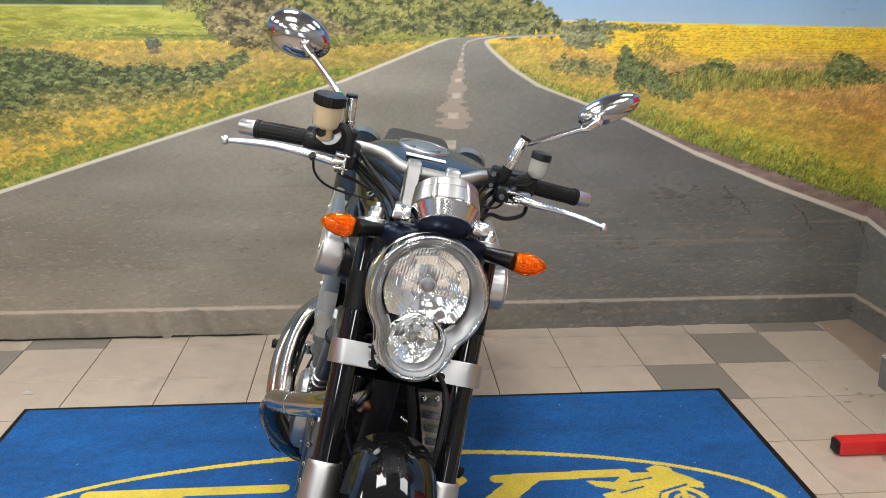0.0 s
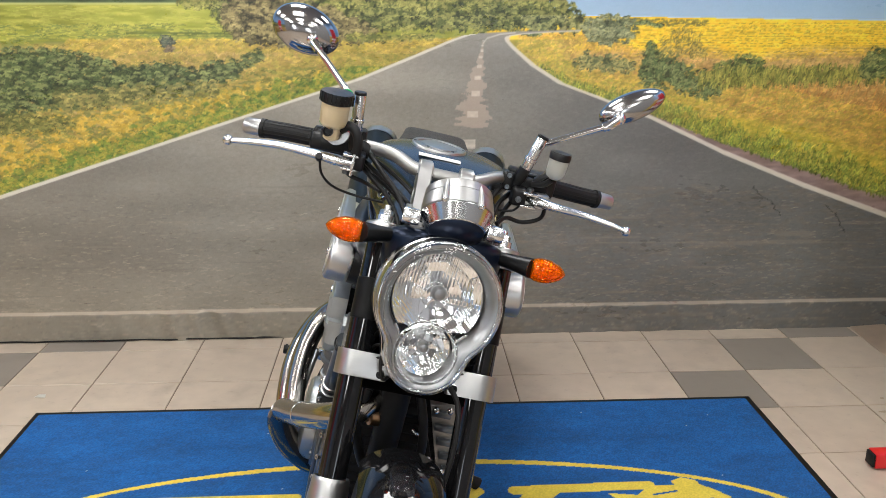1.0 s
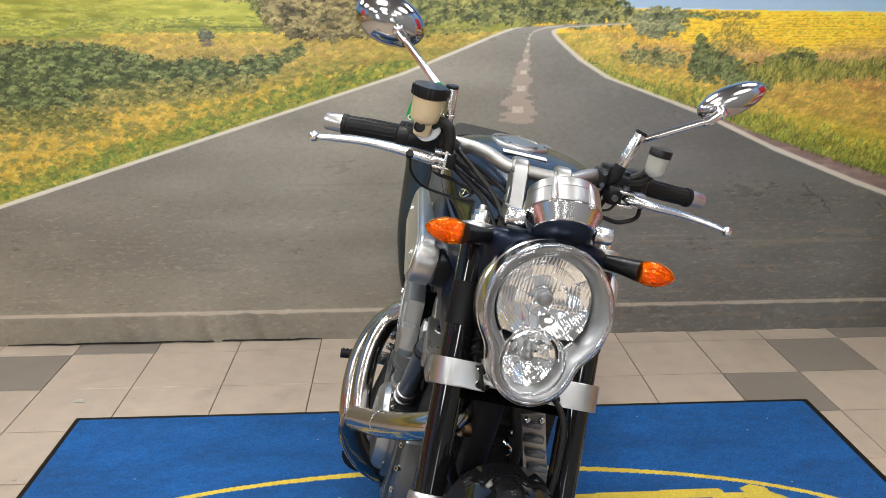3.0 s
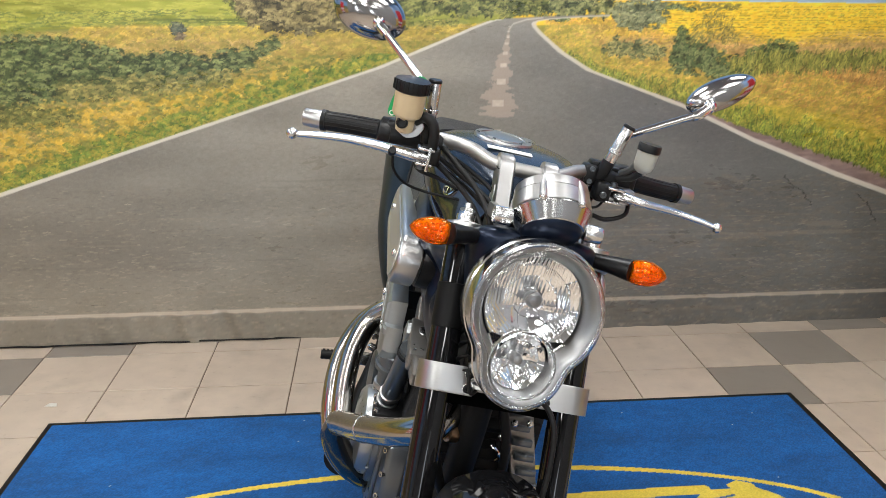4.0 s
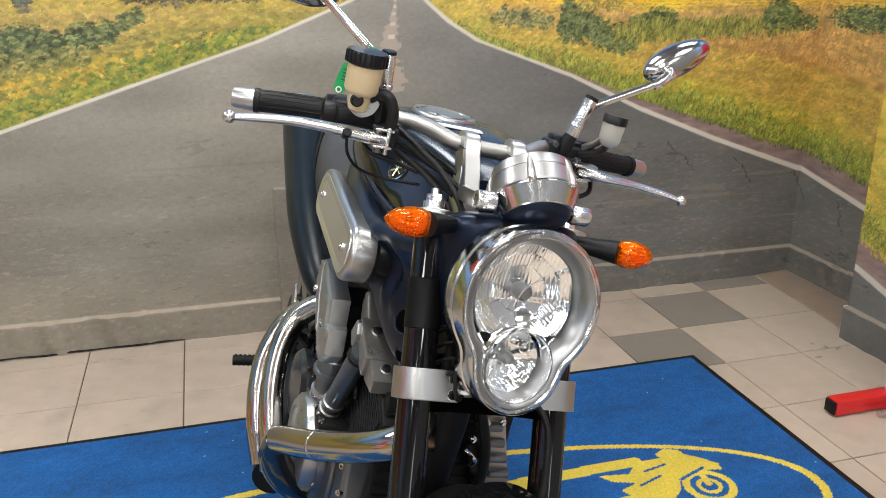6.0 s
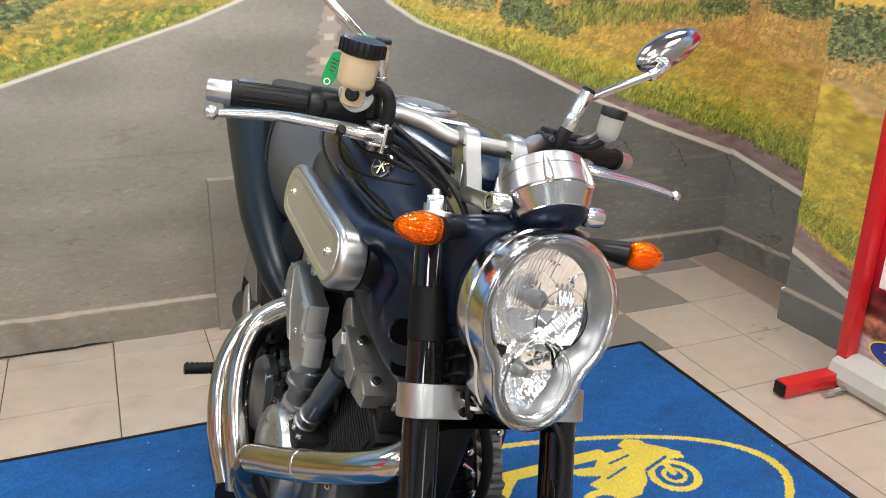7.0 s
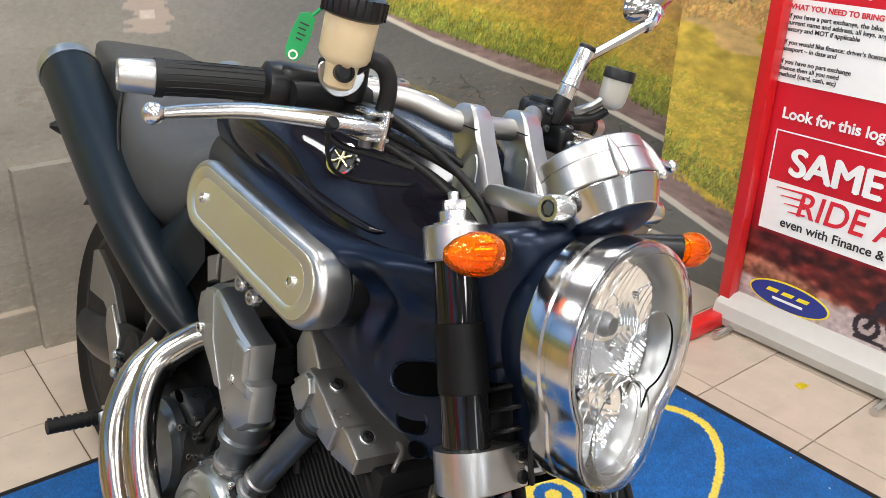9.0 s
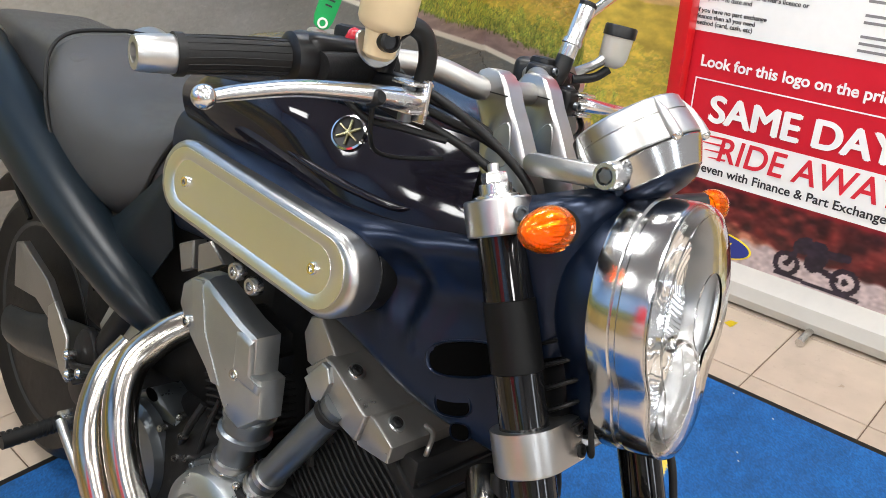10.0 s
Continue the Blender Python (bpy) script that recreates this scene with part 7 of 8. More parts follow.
part("number_plate_bracket", tube(bmesh.new(), [(-0.03, 0.03, 0.75), (-0.02, 0.14, 0.66), (-0.02, 0.19, 0.58)], [0.02, 0.014, 0.012], 8, 4), "plastic", bike, "black plate bracket")

# engine --------------------------------------------------------------
eng = part("crankcase", body_loft([(-1.26, 0.05, 0.40, 0.24), (-1.20, 0.115, 0.46, 0.17), (-1.05, 0.145, 0.48, 0.14), (-0.85, 0.145, 0.46, 0.15), (-0.68, 0.12, 0.44, 0.20), (-0.58, 0.07, 0.40, 0.24)], 4, 28), "dark", bike, "black crankcase")
CA = V(0, -0.60, 0.80)      # front cylinder axis
CB = V(0, 0.30, 0.954)      # rear cylinder axis
for base, ax, n, nm in ((V(0, -1.125, 0.405), CA, 19, "front"), (V(0, -1.00, 0.42), CB, 14, "rear")):
    for k in range(n):
        c = base + ax * (0.05 + 0.0108 * k)
        m = frame_m(c, (1, 0, 0), ax.cross(V(1, 0, 0)))
        bm = bmesh.new()
        plate(bm, smooth_loop([(-0.104, -0.045), (-0.085, -0.064), (0.085, -0.064), (0.104, -0.045), (0.104, 0.045), (0.085, 0.064), (-0.085, 0.064), (-0.104, 0.045)], 2), m, 0.0036, 0.0008, 1)
        part("cylinder_fin", bm, "dark", eng)
    part("cylinder", tube(bmesh.new(), [base, base + ax * 0.25], 0.075, 20, 2), "dark", eng, "black finned cylinder")


def slab(outline, x0, x1, edge, steps=3):
    """A sharp-cornered cover from an outline in (y, z)."""
    sx = -1 if x1 < x0 else 1
    return plate(bmesh.new(), [(q[0] * sx, q[1]) for q in outline], frame_m((x0, 0, 0), (0, sx, 0), (0, 0, 1)), abs(x1 - x0), edge, steps)


REAR_SHIFT = 0.010
REAR_COV = [(-0.934, 0.672), (-0.937, 0.702), (-0.969, 0.724), (-0.995, 0.728), (-1.077, 0.698), (-1.112, 0.690), (-1.116, 0.640), (-1.132, 0.638), (-1.134, 0.584), (-1.096, 0.552), (-1.073, 0.556), (-1.047, 0.585), (-1.015, 0.602), (-0.965, 0.637)]
REAR_FACE = [(-0.966, 0.717), (-0.990, 0.722), (-1.008, 0.656), (-1.051, 0.596), (-1.034, 0.594), (-0.990, 0.638), (-0.974, 0.675)]
REAR_BLOCK = [(-1.072, 0.688), (-1.086, 0.691), (-1.108, 0.685), (-1.113, 0.634), (-1.130, 0.630), (-1.128, 0.616), (-1.074, 0.620)]
REAR_FOOT = [(-1.050, 0.590), (-1.072, 0.612), (-1.126, 0.610), (-1.132, 0.586), (-1.096, 0.555), (-1.074, 0.559)]
REAR_COV, REAR_FACE, REAR_BLOCK, REAR_FOOT = ([(p + REAR_SHIFT, q) for p, q in o] for o in (REAR_COV, REAR_FACE, REAR_BLOCK, REAR_FOOT))
for sx in (-1, 1):
    fc = part("rear_cylinder_cover", slab(REAR_COV, sx * 0.142, sx * 0.181, 0.015, 2), "cast", bike, "faceted silver rear cylinder cover", 28)
    part("cover_face", slab(REAR_FACE, sx * 0.170, sx * 0.1825, 0.0025), "cast", fc, "raised silver facet", 28)
    part("cover_block", slab(REAR_BLOCK, sx * 0.146, sx * 0.1850, 0.012, 4), "cast", fc, "bright silver corner block", 28)
    part("cover_foot", slab(REAR_FOOT, sx * 0.146, sx * 0.1790, 0.012), "cast", fc, "lower facet", 28)
    part("cover_back", slab([(0.5 * (p - 1.03), 0.5 * (q + 0.64)) for p, q in REAR_COV], sx * 0.090, sx * 0.143, 0.004, 1), "dark", fc, "black cylinder head behind the cover", 28)
    for y, z, k in ((-0.956, 0.655, 0.178), (-1.072, 0.628, 0.178)):
        part("cover_bolt", hexbolt(bmesh.new(), (sx * k, y, z), (sx, 0, 0), 0.0085, 0.008), "chrome", fc)
for y, z in ((-1.030, 0.752), (-1.066, 0.745)):
    part("frame_bolt", lathe(bmesh.new(), (-0.160, y, z), (-1, 0, 0), [(0.0125, 0), (0.0125, 0.010), (0.010, 0.014), (0.006, 0.014), (0.005, 0.008), (0, 0.008)], 20), "polished", bike, "bright frame bolt")
# the front head cover steps down in three tiers
TIERS = (("upper_tier", [(-1.126, 0.700), (-1.134, 0.724), (-1.154, 0.732), (-1.190, 0.690), (-1.176, 0.655), (-1.140, 0.664)], 0.127, "upper dark tier of the cover"),
         ("middle_tier", [(-1.150, 0.662), (-1.183, 0.693), (-1.196, 0.691), (-1.264, 0.650), (-1.254, 0.612), (-1.186, 0.628)], 0.138, "middle tier of the cover"),
         ("lower_tier", [(-1.236, 0.634), (-1.260, 0.650), (-1.270, 0.650), (-1.306, 0.628), (-1.302, 0.604), (-1.250, 0.603)], 0.130, "lower tier of the cover"))
for sx in (-1, 1):
    hc = part("front_cylinder_cover", slab([(-1.150, 0.690), (-1.180, 0.675), (-1.285, 0.625), (-1.280, 0.600), (-1.190, 0.618), (-1.150, 0.655)], sx * 0.020, sx * 0.120, 0.006), "castdark", bike, "silver front cylinder head cover", 28)
    for nm, out, far_x, text in TIERS:
        part(nm, slab(out, sx * 0.018, sx * far_x, 0.005), "castdark", hc, text, 28)
    part("cover_edge", slab([(-1.158, 0.655), (-1.186, 0.688), (-1.197, 0.686), (-1.205, 0.668), (-1.192, 0.632), (-1.178, 0.634)], sx * 0.120, sx * 0.146, 0.004), "cast", hc, "bright side step of the cover", 28)
    for p in ((sx * 0.112, -1.214, 0.682), (sx * 0.103, -1.284, 0.643)):
        part("cover_bolt", lathe(bmesh.new(), p, (sx * 0.05, -0.5, 0.86), [(0.0075, -0.004), (0.0075, 0.003), (0.0062, 0.004), (0.0040, 0.004), (0.0035, 0.001), (0, 0.001)], 16), "dark", hc, "black socket bolt")
        part("bolt_seat", lathe(bmesh.new(), p, (sx * 0.05, -0.5, 0.86), [(0.0115, -0.004), (0.0115, 0.0005), (0.0100, 0.0012), (0.0078, 0.0004), (0.0, 0.0004)], 20), "cast", hc, "bright seat")
    part("cover_hook", tube(bmesh.new(), [(sx * 0.062, -1.296, 0.634), (sx * 0.066, -1.312, 0.632), (sx * 0.080, -1.320, 0.618), (sx * 0.078, -1.316, 0.603)], 0.0035, 8, 5), "castdark", hc)
part("fin_skirt", box(bmesh.new(), -0.105, 0.105, -0.075, 0.075, -0.010, 0.010, 0.004, 2, frame_m((0, -1.272, 0.600), (1, 0, 0), CA.cross(V(1, 0, 0)))), "dark", eng)

# pushrod tubes
for p, q, r in (((-0.130, -1.212, 0.640), (-0.138, -1.092, 0.455), 0.0205), ((-0.135, -1.055, 0.585), (-0.138, -1.034, 0.450), 0.0275)):
    pt = part("pushrod_tube", tube(bmesh.new(), [p, q], r, 20, 2), "gun", bike, "dark metal pushrod tube")
    d = Vector(q) - Vector(p)
    for t in (0.05, 0.80, 0.92):
        part("collar", lathe(bmesh.new(), Vector(p).lerp(Vector(q), t), d, [(r, 0), (r * 1.16, 0.001), (r * 1.16, 0.010), (r, 0.011)], 24), "alu" if t > 0.5 else "dark", pt)
part("rear_collar", lathe(bmesh.new(), (-0.137, -1.062, 0.580), (-0.02, 0.16, -0.98), [(0.026, 0), (0.033, 0.004), (0.034, 0.018), (0.037, 0.022), (0.037, 0.030), (0.033, 0.032), (0.033, 0.050), (0.038, 0.053), (0.038, 0.062), (0.030, 0.064)], 36), "gun", bike, "stepped steel collar under the rear cylinder", 25)
part("tappet_block", box(bmesh.new(), -0.165, -0.09, -1.15, -1.04, 0.425, 0.455, 0.006), "dark", eng)
for k in range(4):
    part("tappet_bolt", hexbolt(bmesh.new(), (-0.16, -1.14 + 0.032 * k, 0.455), (0, 0, 1), 0.006, 0.006), "polished", eng)
clutch = part("clutch_cover", lathe(bmesh.new(), (-0.152, -1.045, 0.358), (-1, 0, 0), [(0.100, 0), (0.100, 0.014), (0.096, 0.026), (0.086, 0.034), (0.070, 0.037), (0.066, 0.035), (0.060, 0.038), (0.03, 0.041), (0, 0.041)], 56), "cast", bike, "round silver clutch cover", 30)
part("clutch_ring", lathe(bmesh.new(), (-0.134, -1.045, 0.358), (-1, 0, 0), [(0.100, 0), (0.112, 0.0), (0.112, 0.012), (0.108, 0.018), (0.098, 0.0185)], 56), "gun", clutch, "dark grey ring behind the cover")
for k in range(9):
    a = 2 * math.pi * k / 9
    part("cover_bolt", hexbolt(bmesh.new(), (-0.150, -1.045 + 0.106 * math.cos(a), 0.358 + 0.106 * math.sin(a)), (-1, 0, 0), 0.0052, 0.006), "gun", clutch)
case = part("crank_case", slab([(-1.276, 0.452), (-1.235, 0.468), (-1.03, 0.405), (-1.0, 0.30), (-1.02, 0.20), (-1.25, 0.20), (-1.292, 0.36)], -0.04, -0.138, 0.014), "gun", bike, "grey cast crank case", 28)
for y, z in ((-1.264, 0.440), (-1.278, 0.395), (-1.276, 0.345), (-1.264, 0.295), (-1.252, 0.245), (-1.205, 0.450), (-1.175, 0.440)):
    part("case_bolt", hexbolt(bmesh.new(), (-0.132, y, z), (-0.8, -0.5, 0.1), 0.0062, 0.010), "polished", case)
part("case_rib", tube(bmesh.new(), [(-0.139, -1.215, 0.455), (-0.141, -1.225, 0.38), (-0.140, -1.215, 0.30), (-0.138, -1.205, 0.23)], 0.006, 10, 5), "gun", case)
part("gear_cover", lathe(bmesh.new(), (-0.13, -0.80, 0.36), (-1, 0, 0), [(0.085, 0), (0.085, 0.015), (0.075, 0.026), (0.03, 0.03), (0, 0.03)], 36), "gun", bike, "grey rounded gearbox cover")
for sx in (-1, 1):
    part("pivot_cover", slab([(-0.611, 0.499), (-0.648, 0.555), (-0.679, 0.562), (-0.788, 0.539), (-0.703, 0.461), (-0.68, 0.425), (-0.636, 0.462)], sx * 0.105, sx * 0.140, 0.010), "cast", bike, "silver swingarm pivot cover", 28)
GEAR_OUT = [(-0.755, 0.440), (-0.790, 0.462), (-0.820, 0.452), (-0.872, 0.448), (-0.893, 0.396), (-0.840, 0.350), (-0.785, 0.355)]
part("oil_cooler", box(bmesh.new(), -0.100, 0.135, -1.325, -1.295, 0.30, 0.61, 0.004), "dark", bike, "black oil cooler")
for k in range(12):
    z = 0.33 + 0.0225 * k
    part("cooler_fin", box(bmesh.new(), -0.095, 0.130, -1.330, -1.324, z, z + 0.004), "dark", bike)
part("frame_downtube", tube(bmesh.new(), [fork_at(0.70, -0.02, -0.06), (-0.02, -1.40, 0.55), (-0.02, -1.36, 0.40), (-0.02, -1.25, 0.25)], 0.028, 14, 5), "dark", bike)
reg = part("regulator", plate(bmesh.new(), [(0.058, 0.598), (0.106, 0.606), (0.152, 0.452), (0.106, 0.441)], frame_m((0, -1.325, 0), (1, 0, 0), (0, 0, 1)), 0.022, 0.004), "castdark", bike, "grey finned regulator between the fork legs")
for k in range(5):
    z0 = 0.590 - 0.030 * k
    x0 = 0.064 + 0.0115 * k
    part("regulator_rib", box(bmesh.new(), x0, x0 + 0.040, -1.358, -1.345, z0 - 0.014, z0, 0.003, 2), "gun", reg)
part("regulator_plate", plate(bmesh.new(), [(0.048, 0.545), (0.062, 0.548), (0.100, 0.440), (0.088, 0.436)], frame_m((0, -1.340, 0), (1, 0, 0), (0, 0, 1)), 0.014, 0.003), "dark", reg, "black side plate")
for u, v in ((0.070, 0.592), (0.098, 0.596), (0.112, 0.458), (0.138, 0.462), (0.052, 0.560), (0.078, 0.482)):
    part("regulator_bolt", lathe(bmesh.new(), (u, -1.356, v), (0, -1, 0.2), [(0.0065, 0), (0.0065, 0.006), (0.004, 0.008), (0, 0.008)], 12), "polished", reg)
part("loom_clip", tube(bmesh.new(), [(0.030, -1.385, 0.555), (0.042, -1.392, 0.548), (0.052, -1.388, 0.535), (0.048, -1.38, 0.522)], 0.0035, 8, 5), "polished", reg, "bright wire clip")
part("side_bracket", slab([(-0.835, 0.720), (-0.870, 0.737), (-0.875, 0.695), (-0.848, 0.680)], -0.105, -0.128, 0.003, 1), "castdark", bike, "silver bracket above the cylinder", 28)
part("side_bracket", slab([(-0.880, 0.733), (-0.908, 0.748), (-0.945, 0.725), (-0.886, 0.692)], -0.105, -0.126, 0.003, 1), "castdark", bike, "silver bracket above the cylinder", 28)
part("black_hose", tube(bmesh.new(), [(-0.075, -1.42, 0.64), (-0.085, -1.44, 0.58), (-0.06, -1.43, 0.50), (-0.03, -1.40, 0.44), (0.0, -1.36, 0.38)], 0.010, 10, 7), "rubber", bike, "black rubber hose")
part("black_hose", tube(bmesh.new(), [(0.02, -1.42, 0.66), (0.045, -1.43, 0.58), (0.05, -1.42, 0.50), (0.03, -1.39, 0.42)], 0.009, 10, 7), "rubber", bike, "black rubber hose")
part("union_nut", lathe(bmesh.new(), (-0.036, -1.405, 0.578), (-1, -0.3, 0.15), [(0.016, 0), (0.018, 0.004), (0.018, 0.026), (0.013, 0.029), (0.013, 0.040), (0, 0.041)], 24), "copper", bike, "brass union nut")

part("gear_case", slab(GEAR_OUT, -0.05, -0.125, 0.012), "gun", bike, "grey cast gear case", 28)
part("case_window", lathe(bmesh.new(), (-0.124, -0.80, 0.455), (-1, 0, 0), [(0.016, 0), (0.016, 0.002), (0.0, 0.003)], 20, 0, (1, 0.6)), "void", bike)
for y, z in ((-0.905, 0.472), (-0.915, 0.444), (-0.93, 0.415), (-0.96, 0.39), (-0.905, 0.402), (-0.935, 0.388), (-0.86, 0.43)):
    part("case_bolt", hexbolt(bmesh.new(), (-0.135, y, z), (-1, -0.2, 0.2), 0.006, 0.012), "polished", bike)
for pts, r in (([(-0.12, -0.93, 0.50), (-0.135, -0.92, 0.46), (-0.13, -0.90, 0.42), (-0.12, -0.88, 0.38)], 0.006), ([(-0.115, -0.96, 0.52), (-0.13, -0.955, 0.47), (-0.13, -0.945, 0.42)], 0.0045), ([(-0.12, -0.72, 0.46), (-0.15, -0.66, 0.44), (-0.15, -0.60, 0.42), (-0.13, -0.55, 0.40)], 0.007), ([(-0.12, -0.70, 0.41), (-0.145, -0.64, 0.41), (-0.15, -0.60, 0.39)], 0.006), ([(-0.10, -1.16, 0.70), (-0.12, -1.15, 0.64), (-0.115, -1.15, 0.58), (-0.11, -1.16, 0.52)], 0.006), ([(-0.08, -1.17, 0.71), (-0.10, -1.17, 0.63), (-0.10, -1.18, 0.56)], 0.005)):
    part("engine_hose", tube(bmesh.new(), pts, r, 8, 6), "rubber", bike)
for p in ((-0.15, -0.585, 0.435), (-0.155, -0.60, 0.405), (-0.15, -0.63, 0.42), (-0.152, -0.655, 0.385)):
    part("linkage_joint", lathe(bmesh.new(), p, (-1, 0.2, 0.2), [(0.009, -0.006), (0.010, 0.0), (0.010, 0.010), (0.006, 0.014), (0, 0.014)], 12), "polished", bike)

# exhaust -----------------------------------------------------------
front_pipe = part("exhaust_header", tube(bmesh.new(), [(-0.055, -1.395, 0.615), (-0.095, -1.425, 0.590), (-0.140, -1.378, 0.545), (-0.190, -1.258, 0.474), (-0.222, -1.168, 0.428), (-0.233, -1.125, 0.402), (-0.222, -1.085, 0.36)], 0.0265, 28, 9), "pipe", bike, "chrome front exhaust header pipe")
part("pipe_joint", lathe(bmesh.new(), (-0.187, -1.265, 0.478), (-0.33, 0.82, -0.46), [(0.0268, -0.003), (0.0276, -0.002), (0.0276, 0.002), (0.0268, 0.003)], 28), "polished", front_pipe)
# same chrome as the header; dark reflections of mat and engine are coloured in
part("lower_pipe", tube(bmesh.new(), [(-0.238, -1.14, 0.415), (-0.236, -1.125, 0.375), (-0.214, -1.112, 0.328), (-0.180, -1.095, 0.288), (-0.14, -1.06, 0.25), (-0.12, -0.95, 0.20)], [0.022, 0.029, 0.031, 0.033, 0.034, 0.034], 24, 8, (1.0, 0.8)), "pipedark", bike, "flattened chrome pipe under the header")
part("exhaust_header", tube(bmesh.new(), [(-0.105, -0.865, 0.605), (-0.145, -0.848, 0.58), (-0.185, -0.838, 0.540), (-0.212, -0.860, 0.48), (-0.222, -0.90, 0.41), (-0.218, -0.95, 0.335), (-0.205, -0.985, 0.25)], 0.0255, 28, 9), "pipe", bike, "chrome rear exhaust header pipe")
part("heat_shield", tube(bmesh.new(), [(-0.165, -0.800, 0.550), (-0.203, -0.798, 0.507), (-0.232, -0.818, 0.445), (-0.244, -0.858, 0.385), (-0.240, -0.905, 0.31), (-0.222, -0.94, 0.24)], 0.024, 24, 9), "pipe", bike, "chrome heat shield along the pipe")
part("collector", tube(bmesh.new(), [(-0.19, -0.93, 0.20), (-0.165, -0.80, 0.22), (-0.110, -0.62, 0.40), (-0.12, -0.72, 0.58)], [0.045, 0.045, 0.030, 0.022], 18, 6), "dark", bike, "dark exhaust collector")

# foot controls, swingarm, stand
for sx in (-1, 1):
    pg = part("footpeg", tube(bmesh.new(), [(sx * 0.205, -0.632, 0.338), (sx * 0.302, -0.638, 0.332)], 0.0125, 14, 2), "rubber", bike, "ribbed black rubber footpeg")
    for k in range(9):
        x = sx * (0.206 + 0.0108 * k)
        part("peg_rib", lathe(bmesh.new(), (x, -0.6325 - 0.00007 * k, 0.3365 - 0.0006 * k), (sx, 0, 0), [(0.0125, 0), (0.0145, 0.001), (0.0145, 0.006), (0.0125, 0.007)], 14), "rubber", pg)
    part("peg_hinge", box(bmesh.new(), sx * 0.168, sx * 0.207, -0.646, -0.618, 0.322, 0.354, 0.005), "polished", pg, "bright hinge block")
    part("peg_hanger", plate(bmesh.new(), smooth_loop([(-0.05, -0.05), (0.02, -0.06), (0.05, 0.02), (0.02, 0.09), (-0.03, 0.06)], 3), frame_m((sx * 0.145, -0.60, 0.40), (0, sx, 0), (0, 0, 1)), 0.014, 0.005), "dark", bike, "black footpeg hanger")
    part("pedal", tube(bmesh.new(), [(sx * 0.19, -0.64, 0.345), (sx * 0.20, -0.72, 0.31), (sx * 0.208, -0.80, 0.275), (sx * 0.232, -0.812, 0.27)], [0.009, 0.008, 0.007, 0.008], 10, 5), "alu", bike, "silver foot pedal")
    part("heel_guard", slab([(-0.471, 0.480), (-0.497, 0.499), (-0.553, 0.453), (-0.561, 0.369), (-0.534, 0.379), (-0.474, 0.447)], sx * 0.162, sx * 0.168, 0.002, 1), "alu", bike, "thin silver heel guard")
    part("swingarm", tube(bmesh.new(), [(sx * 0.10, -0.62, 0.40), (sx * 0.115, -0.45, 0.38), (sx * 0.115, -0.28, 0.33), (sx * 0.115, -0.17, 0.31)], [0.05, 0.045, 0.04, 0.035], 12, 4, (0.6, 1.2)), "tail", bike, "black swingarm")
    part("hanger_plate", slab([(-0.20, 0.505), (-0.235, 0.518), (-0.36, 0.482), (-0.43, 0.425), (-0.405, 0.398), (-0.31, 0.425), (-0.20, 0.41)], sx * 0.110, sx * 0.124, 0.004, 2), "castdark", bike, "silver passenger footrest hanger", 28)
    part("seat_clip", tube(bmesh.new(), [(sx * 0.13, -0.15, 0.70), (sx * 0.135, -0.22, 0.63), (sx * 0.13, -0.28, 0.58)], 0.006, 8, 5), "plastic", bike)
part("side_stand", tube(bmesh.new(), [(0.11, -0.86, 0.24), (0.20, -0.82, 0.19), (0.30, -0.77, 0.115), (0.335, -0.76, 0.092)], [0.014, 0.013, 0.012, 0.02], 12, 4), "dark", bike, "black side stand")
part("gear_lever", tube(bmesh.new(), [(0.17, -0.78, 0.30), (0.21, -0.92, 0.30), (0.25, -0.97, 0.305)], 0.007, 10, 4), "dark", bike)

# the rear half of the frame stands a little off the line of the steered front
REAR_PARTS = ("seat", "seat_piping", "pillion_seat", "airbox", "frame_side", "seat_rail", "muffler", "rear_mudguard", "rear_turn_signal", "number_plate_bracket", "rear_wheel", "swingarm", "footpeg", "peg_hanger", "heel_guard", "hanger_plate", "seat_clip", "pivot_cover")
SHEAR = Matrix(((1, 0.044, 0, 0.044 * 1.06), (0, 1, 0, 0), (0, 0, 1, 0), (0, 0, 0, 1)))
for ob in bike.children:
    if ob.name.split(".")[0] in REAR_PARTS:
        for o in [ob] + list(ob.children):
            o.data.transform(SHEAR)

# green tag on the mirror stem
tag = thing("green_tag", "green plastic key tag with dark writing hanging from the mirror stem", "key tag", m=bike.matrix_world.copy())
tm = frame_m((-0.262, -1.240, 1.104), (0.85, -0.35, -0.20), (0.22, -0.12, 1)) @ Matrix.Diagonal((0.68, 0.66, 1, 1))
part("tag", plate(bmesh.new(), smooth_loop([(-0.012, 0.034), (0.012, 0.034), (0.014, -0.022), (0.006, -0.036), (-0.006, -0.036), (-0.014, -0.022)], 2), tm, 0.002, 0.0006, 1), "green", tag)
part("hole_ring", lathe(bmesh.new(), tm @ V(0, -0.028, -0.0005), tm.to_3x3() @ V(0, 0, 1), [(0.0032, 0), (0.005, 0), (0.005, 0.0034), (0.0032, 0.0034), (0.0032, 0)], 16), "paper", tag)
for k in range(4):
    part("written_line", plate(bmesh.new(), [(-0.008 + 0.001 * k, 0.020 - 0.008 * k), (0.007 - 0.002 * (k % 2), 0.020 - 0.008 * k), (0.007 - 0.002 * (k % 2), 0.0225 - 0.008 * k), (-0.008 + 0.001 * k, 0.0225 - 0.008 * k)], tm, 0.0026, 0.0002, 1), "blackprint", tag)
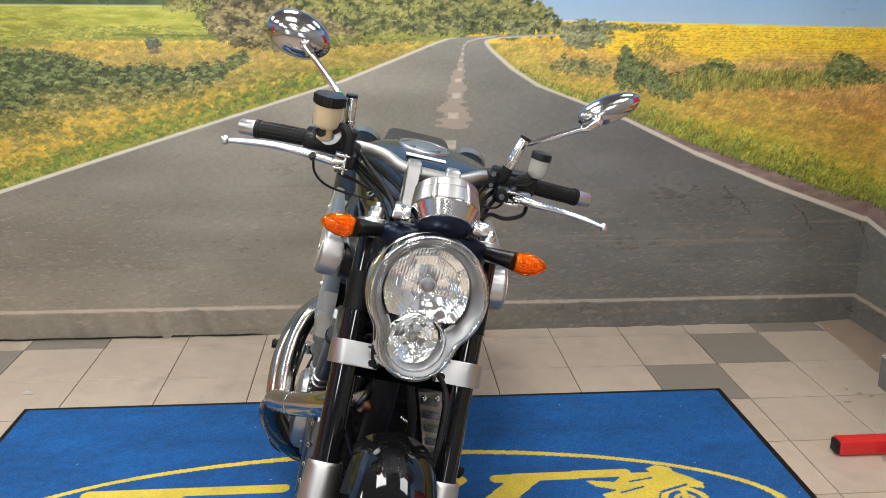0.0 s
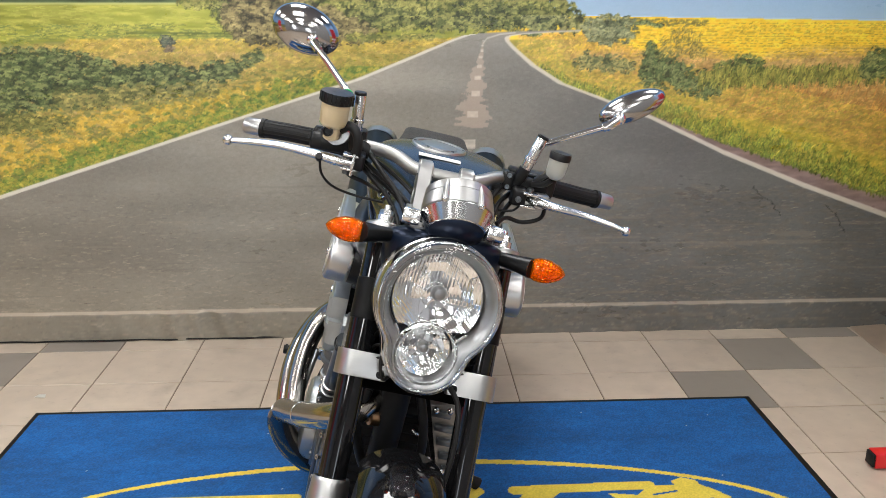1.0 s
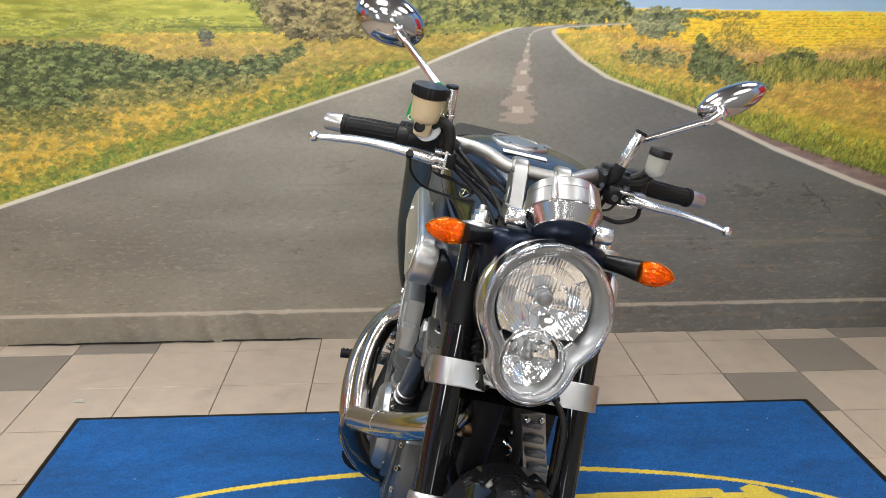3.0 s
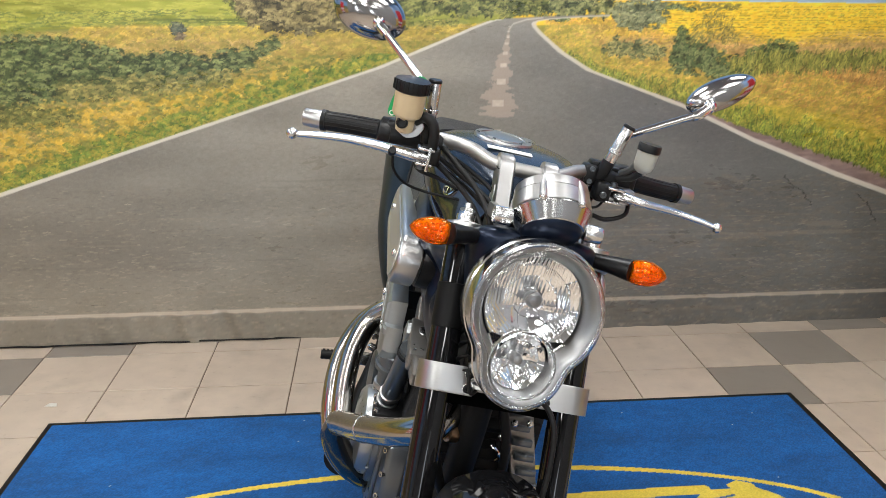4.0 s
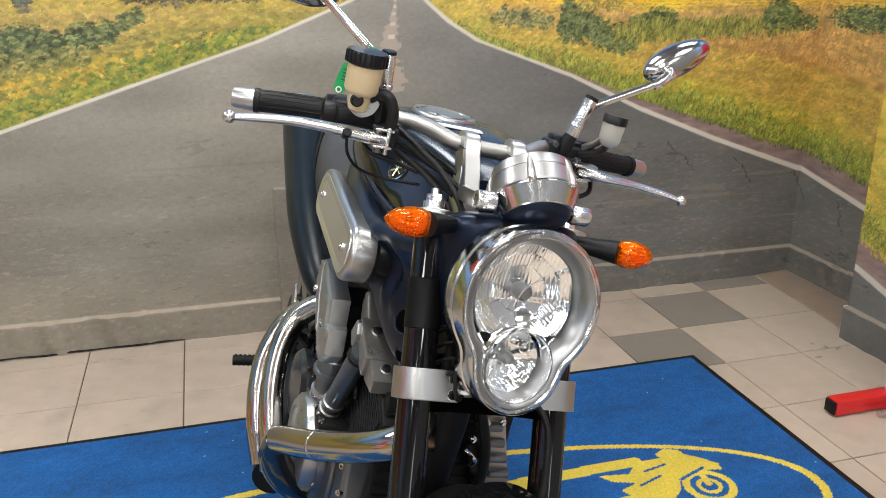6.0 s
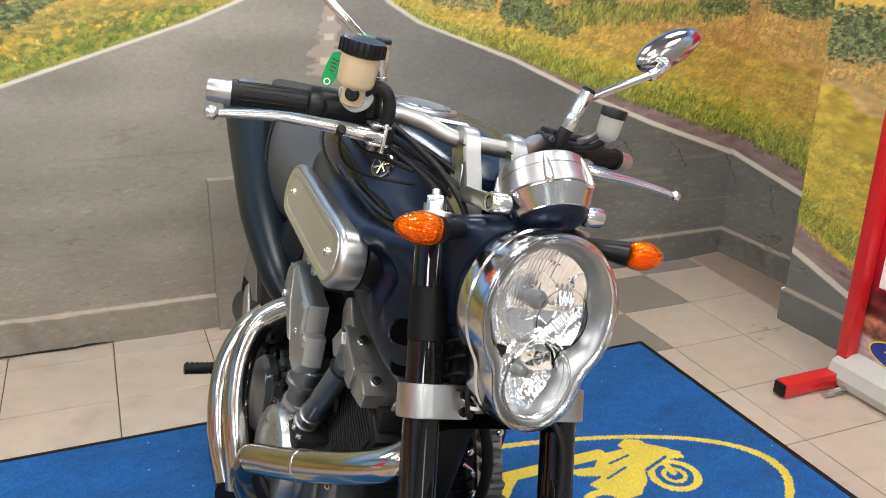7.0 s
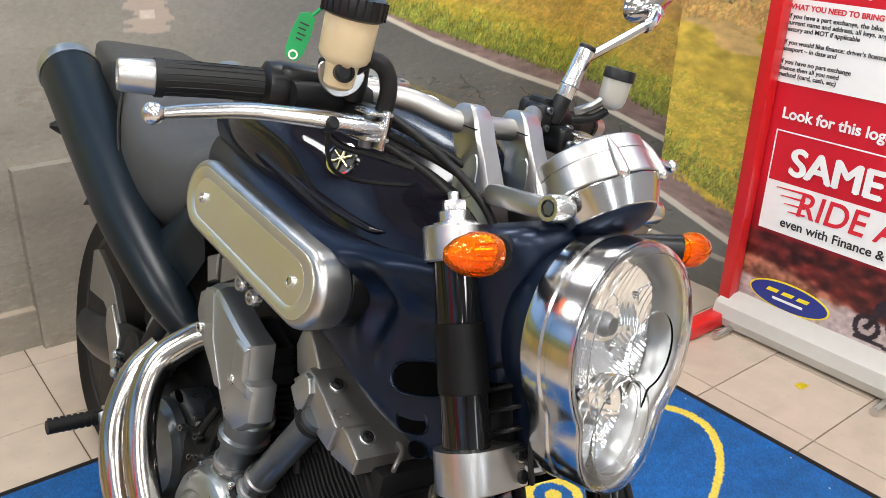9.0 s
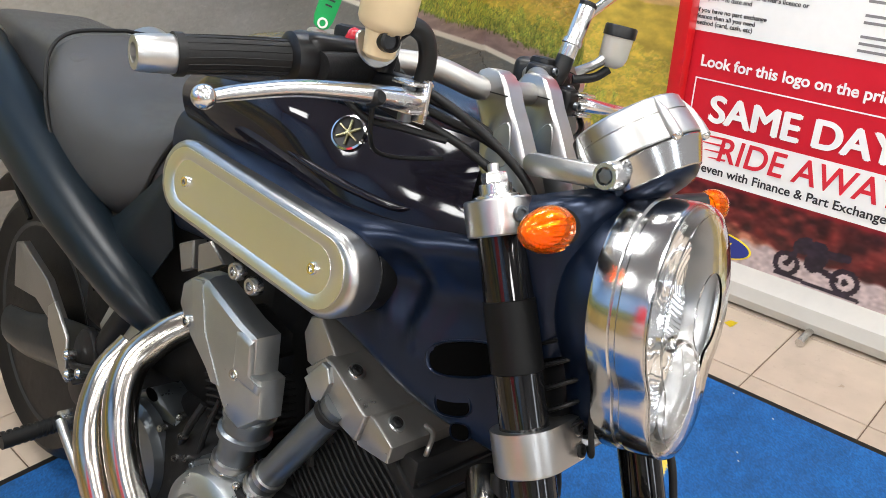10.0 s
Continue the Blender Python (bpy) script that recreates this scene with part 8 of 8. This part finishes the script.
part("tie", tube(bmesh.new(), [tm @ V(0, 0.03, 0), tm @ V(0.01, 0.045, 0), (-0.235, -1.262, 1.158), (-0.222, -1.268, 1.156), (-0.226, -1.256, 1.148)], 0.002, 8, 6), "green", tag, "green tie loop")

# ---------------------------------------------------------------- floor tiles
T, GAP = 0.303, 0.0038
COLS = (-0.335, -0.021, 0.296, 0.618, 0.921, 1.222, 1.520, 1.818, 2.120, 2.411, 2.715)   # joints as they were laid
ROW0 = -0.012


def col_x(i):
    k = i + 1
    if k < 0:
        return COLS[0] + T * k
    if k >= len(COLS):
        return COLS[-1] + T * (k - len(COLS) + 1)
    return COLS[k]


def tile_mesh(name, material):
    """One tile of unit size with a fine bevel."""
    bm = bmesh.new()
    a, b = GAP / 2 / T, 1 - GAP / 2 / T
    low = [V(a, a, -0.006), V(b, a, -0.006), V(b, b, -0.006), V(a, b, -0.006)]
    mid = [V(a, a, -0.001), V(b, a, -0.001), V(b, b, -0.001), V(a, b, -0.001)]
    d = 0.004
    top = [V(a + d, a + d, 0), V(b - d, a + d, 0), V(b - d, b - d, 0), V(a + d, b - d, 0)]
    skin(bm, [low, mid, top])
    bmesh.ops.recalc_face_normals(bm, faces=bm.faces)
    me = bpy.data.meshes.new(name)
    bm.to_mesh(me)
    bm.free()
    me.materials.append(M[material])
    return me


TILE = {k: tile_mesh("tile", k) for k in ("tile", "tile_grey", "tile_brown")}
random.seed(3)
far = bmesh.new()
for i in range(-7, 11):
    for j in range(-21, 2):
        d = (i - j) % 10
        kind = "tile_grey" if d == 8 else "tile"
        if (i, j) in ((9, -3),):
            kind = "tile_brown"
        x, x1, y = col_x(i), col_x(i + 1), ROW0 + j * T
        if x > RIGHT_X - 0.05:
            continue
        near = -3 <= i <= 10 and -8 <= j <= 1 and not (0 <= i <= 6 and -5 <= j <= -2)
        if near:
            ob = new("tile", TILE[kind])
            ob.location = (x, y, 0.0006 * random.random())
            ob.scale = (x1 - x, T, 1)
            ob.rotation_euler = (0.0006 * random.uniform(-1, 1), 0.0006 * random.uniform(-1, 1), 0)
            ob.parent = floor
        else:
            box(far, x + GAP / 2, x1 - GAP / 2, y + GAP / 2, y + T - GAP / 2, -0.006, 0.0)
rest = finish("tile_rest", far, "tile", floor)
rest["kind"] = "stuff"
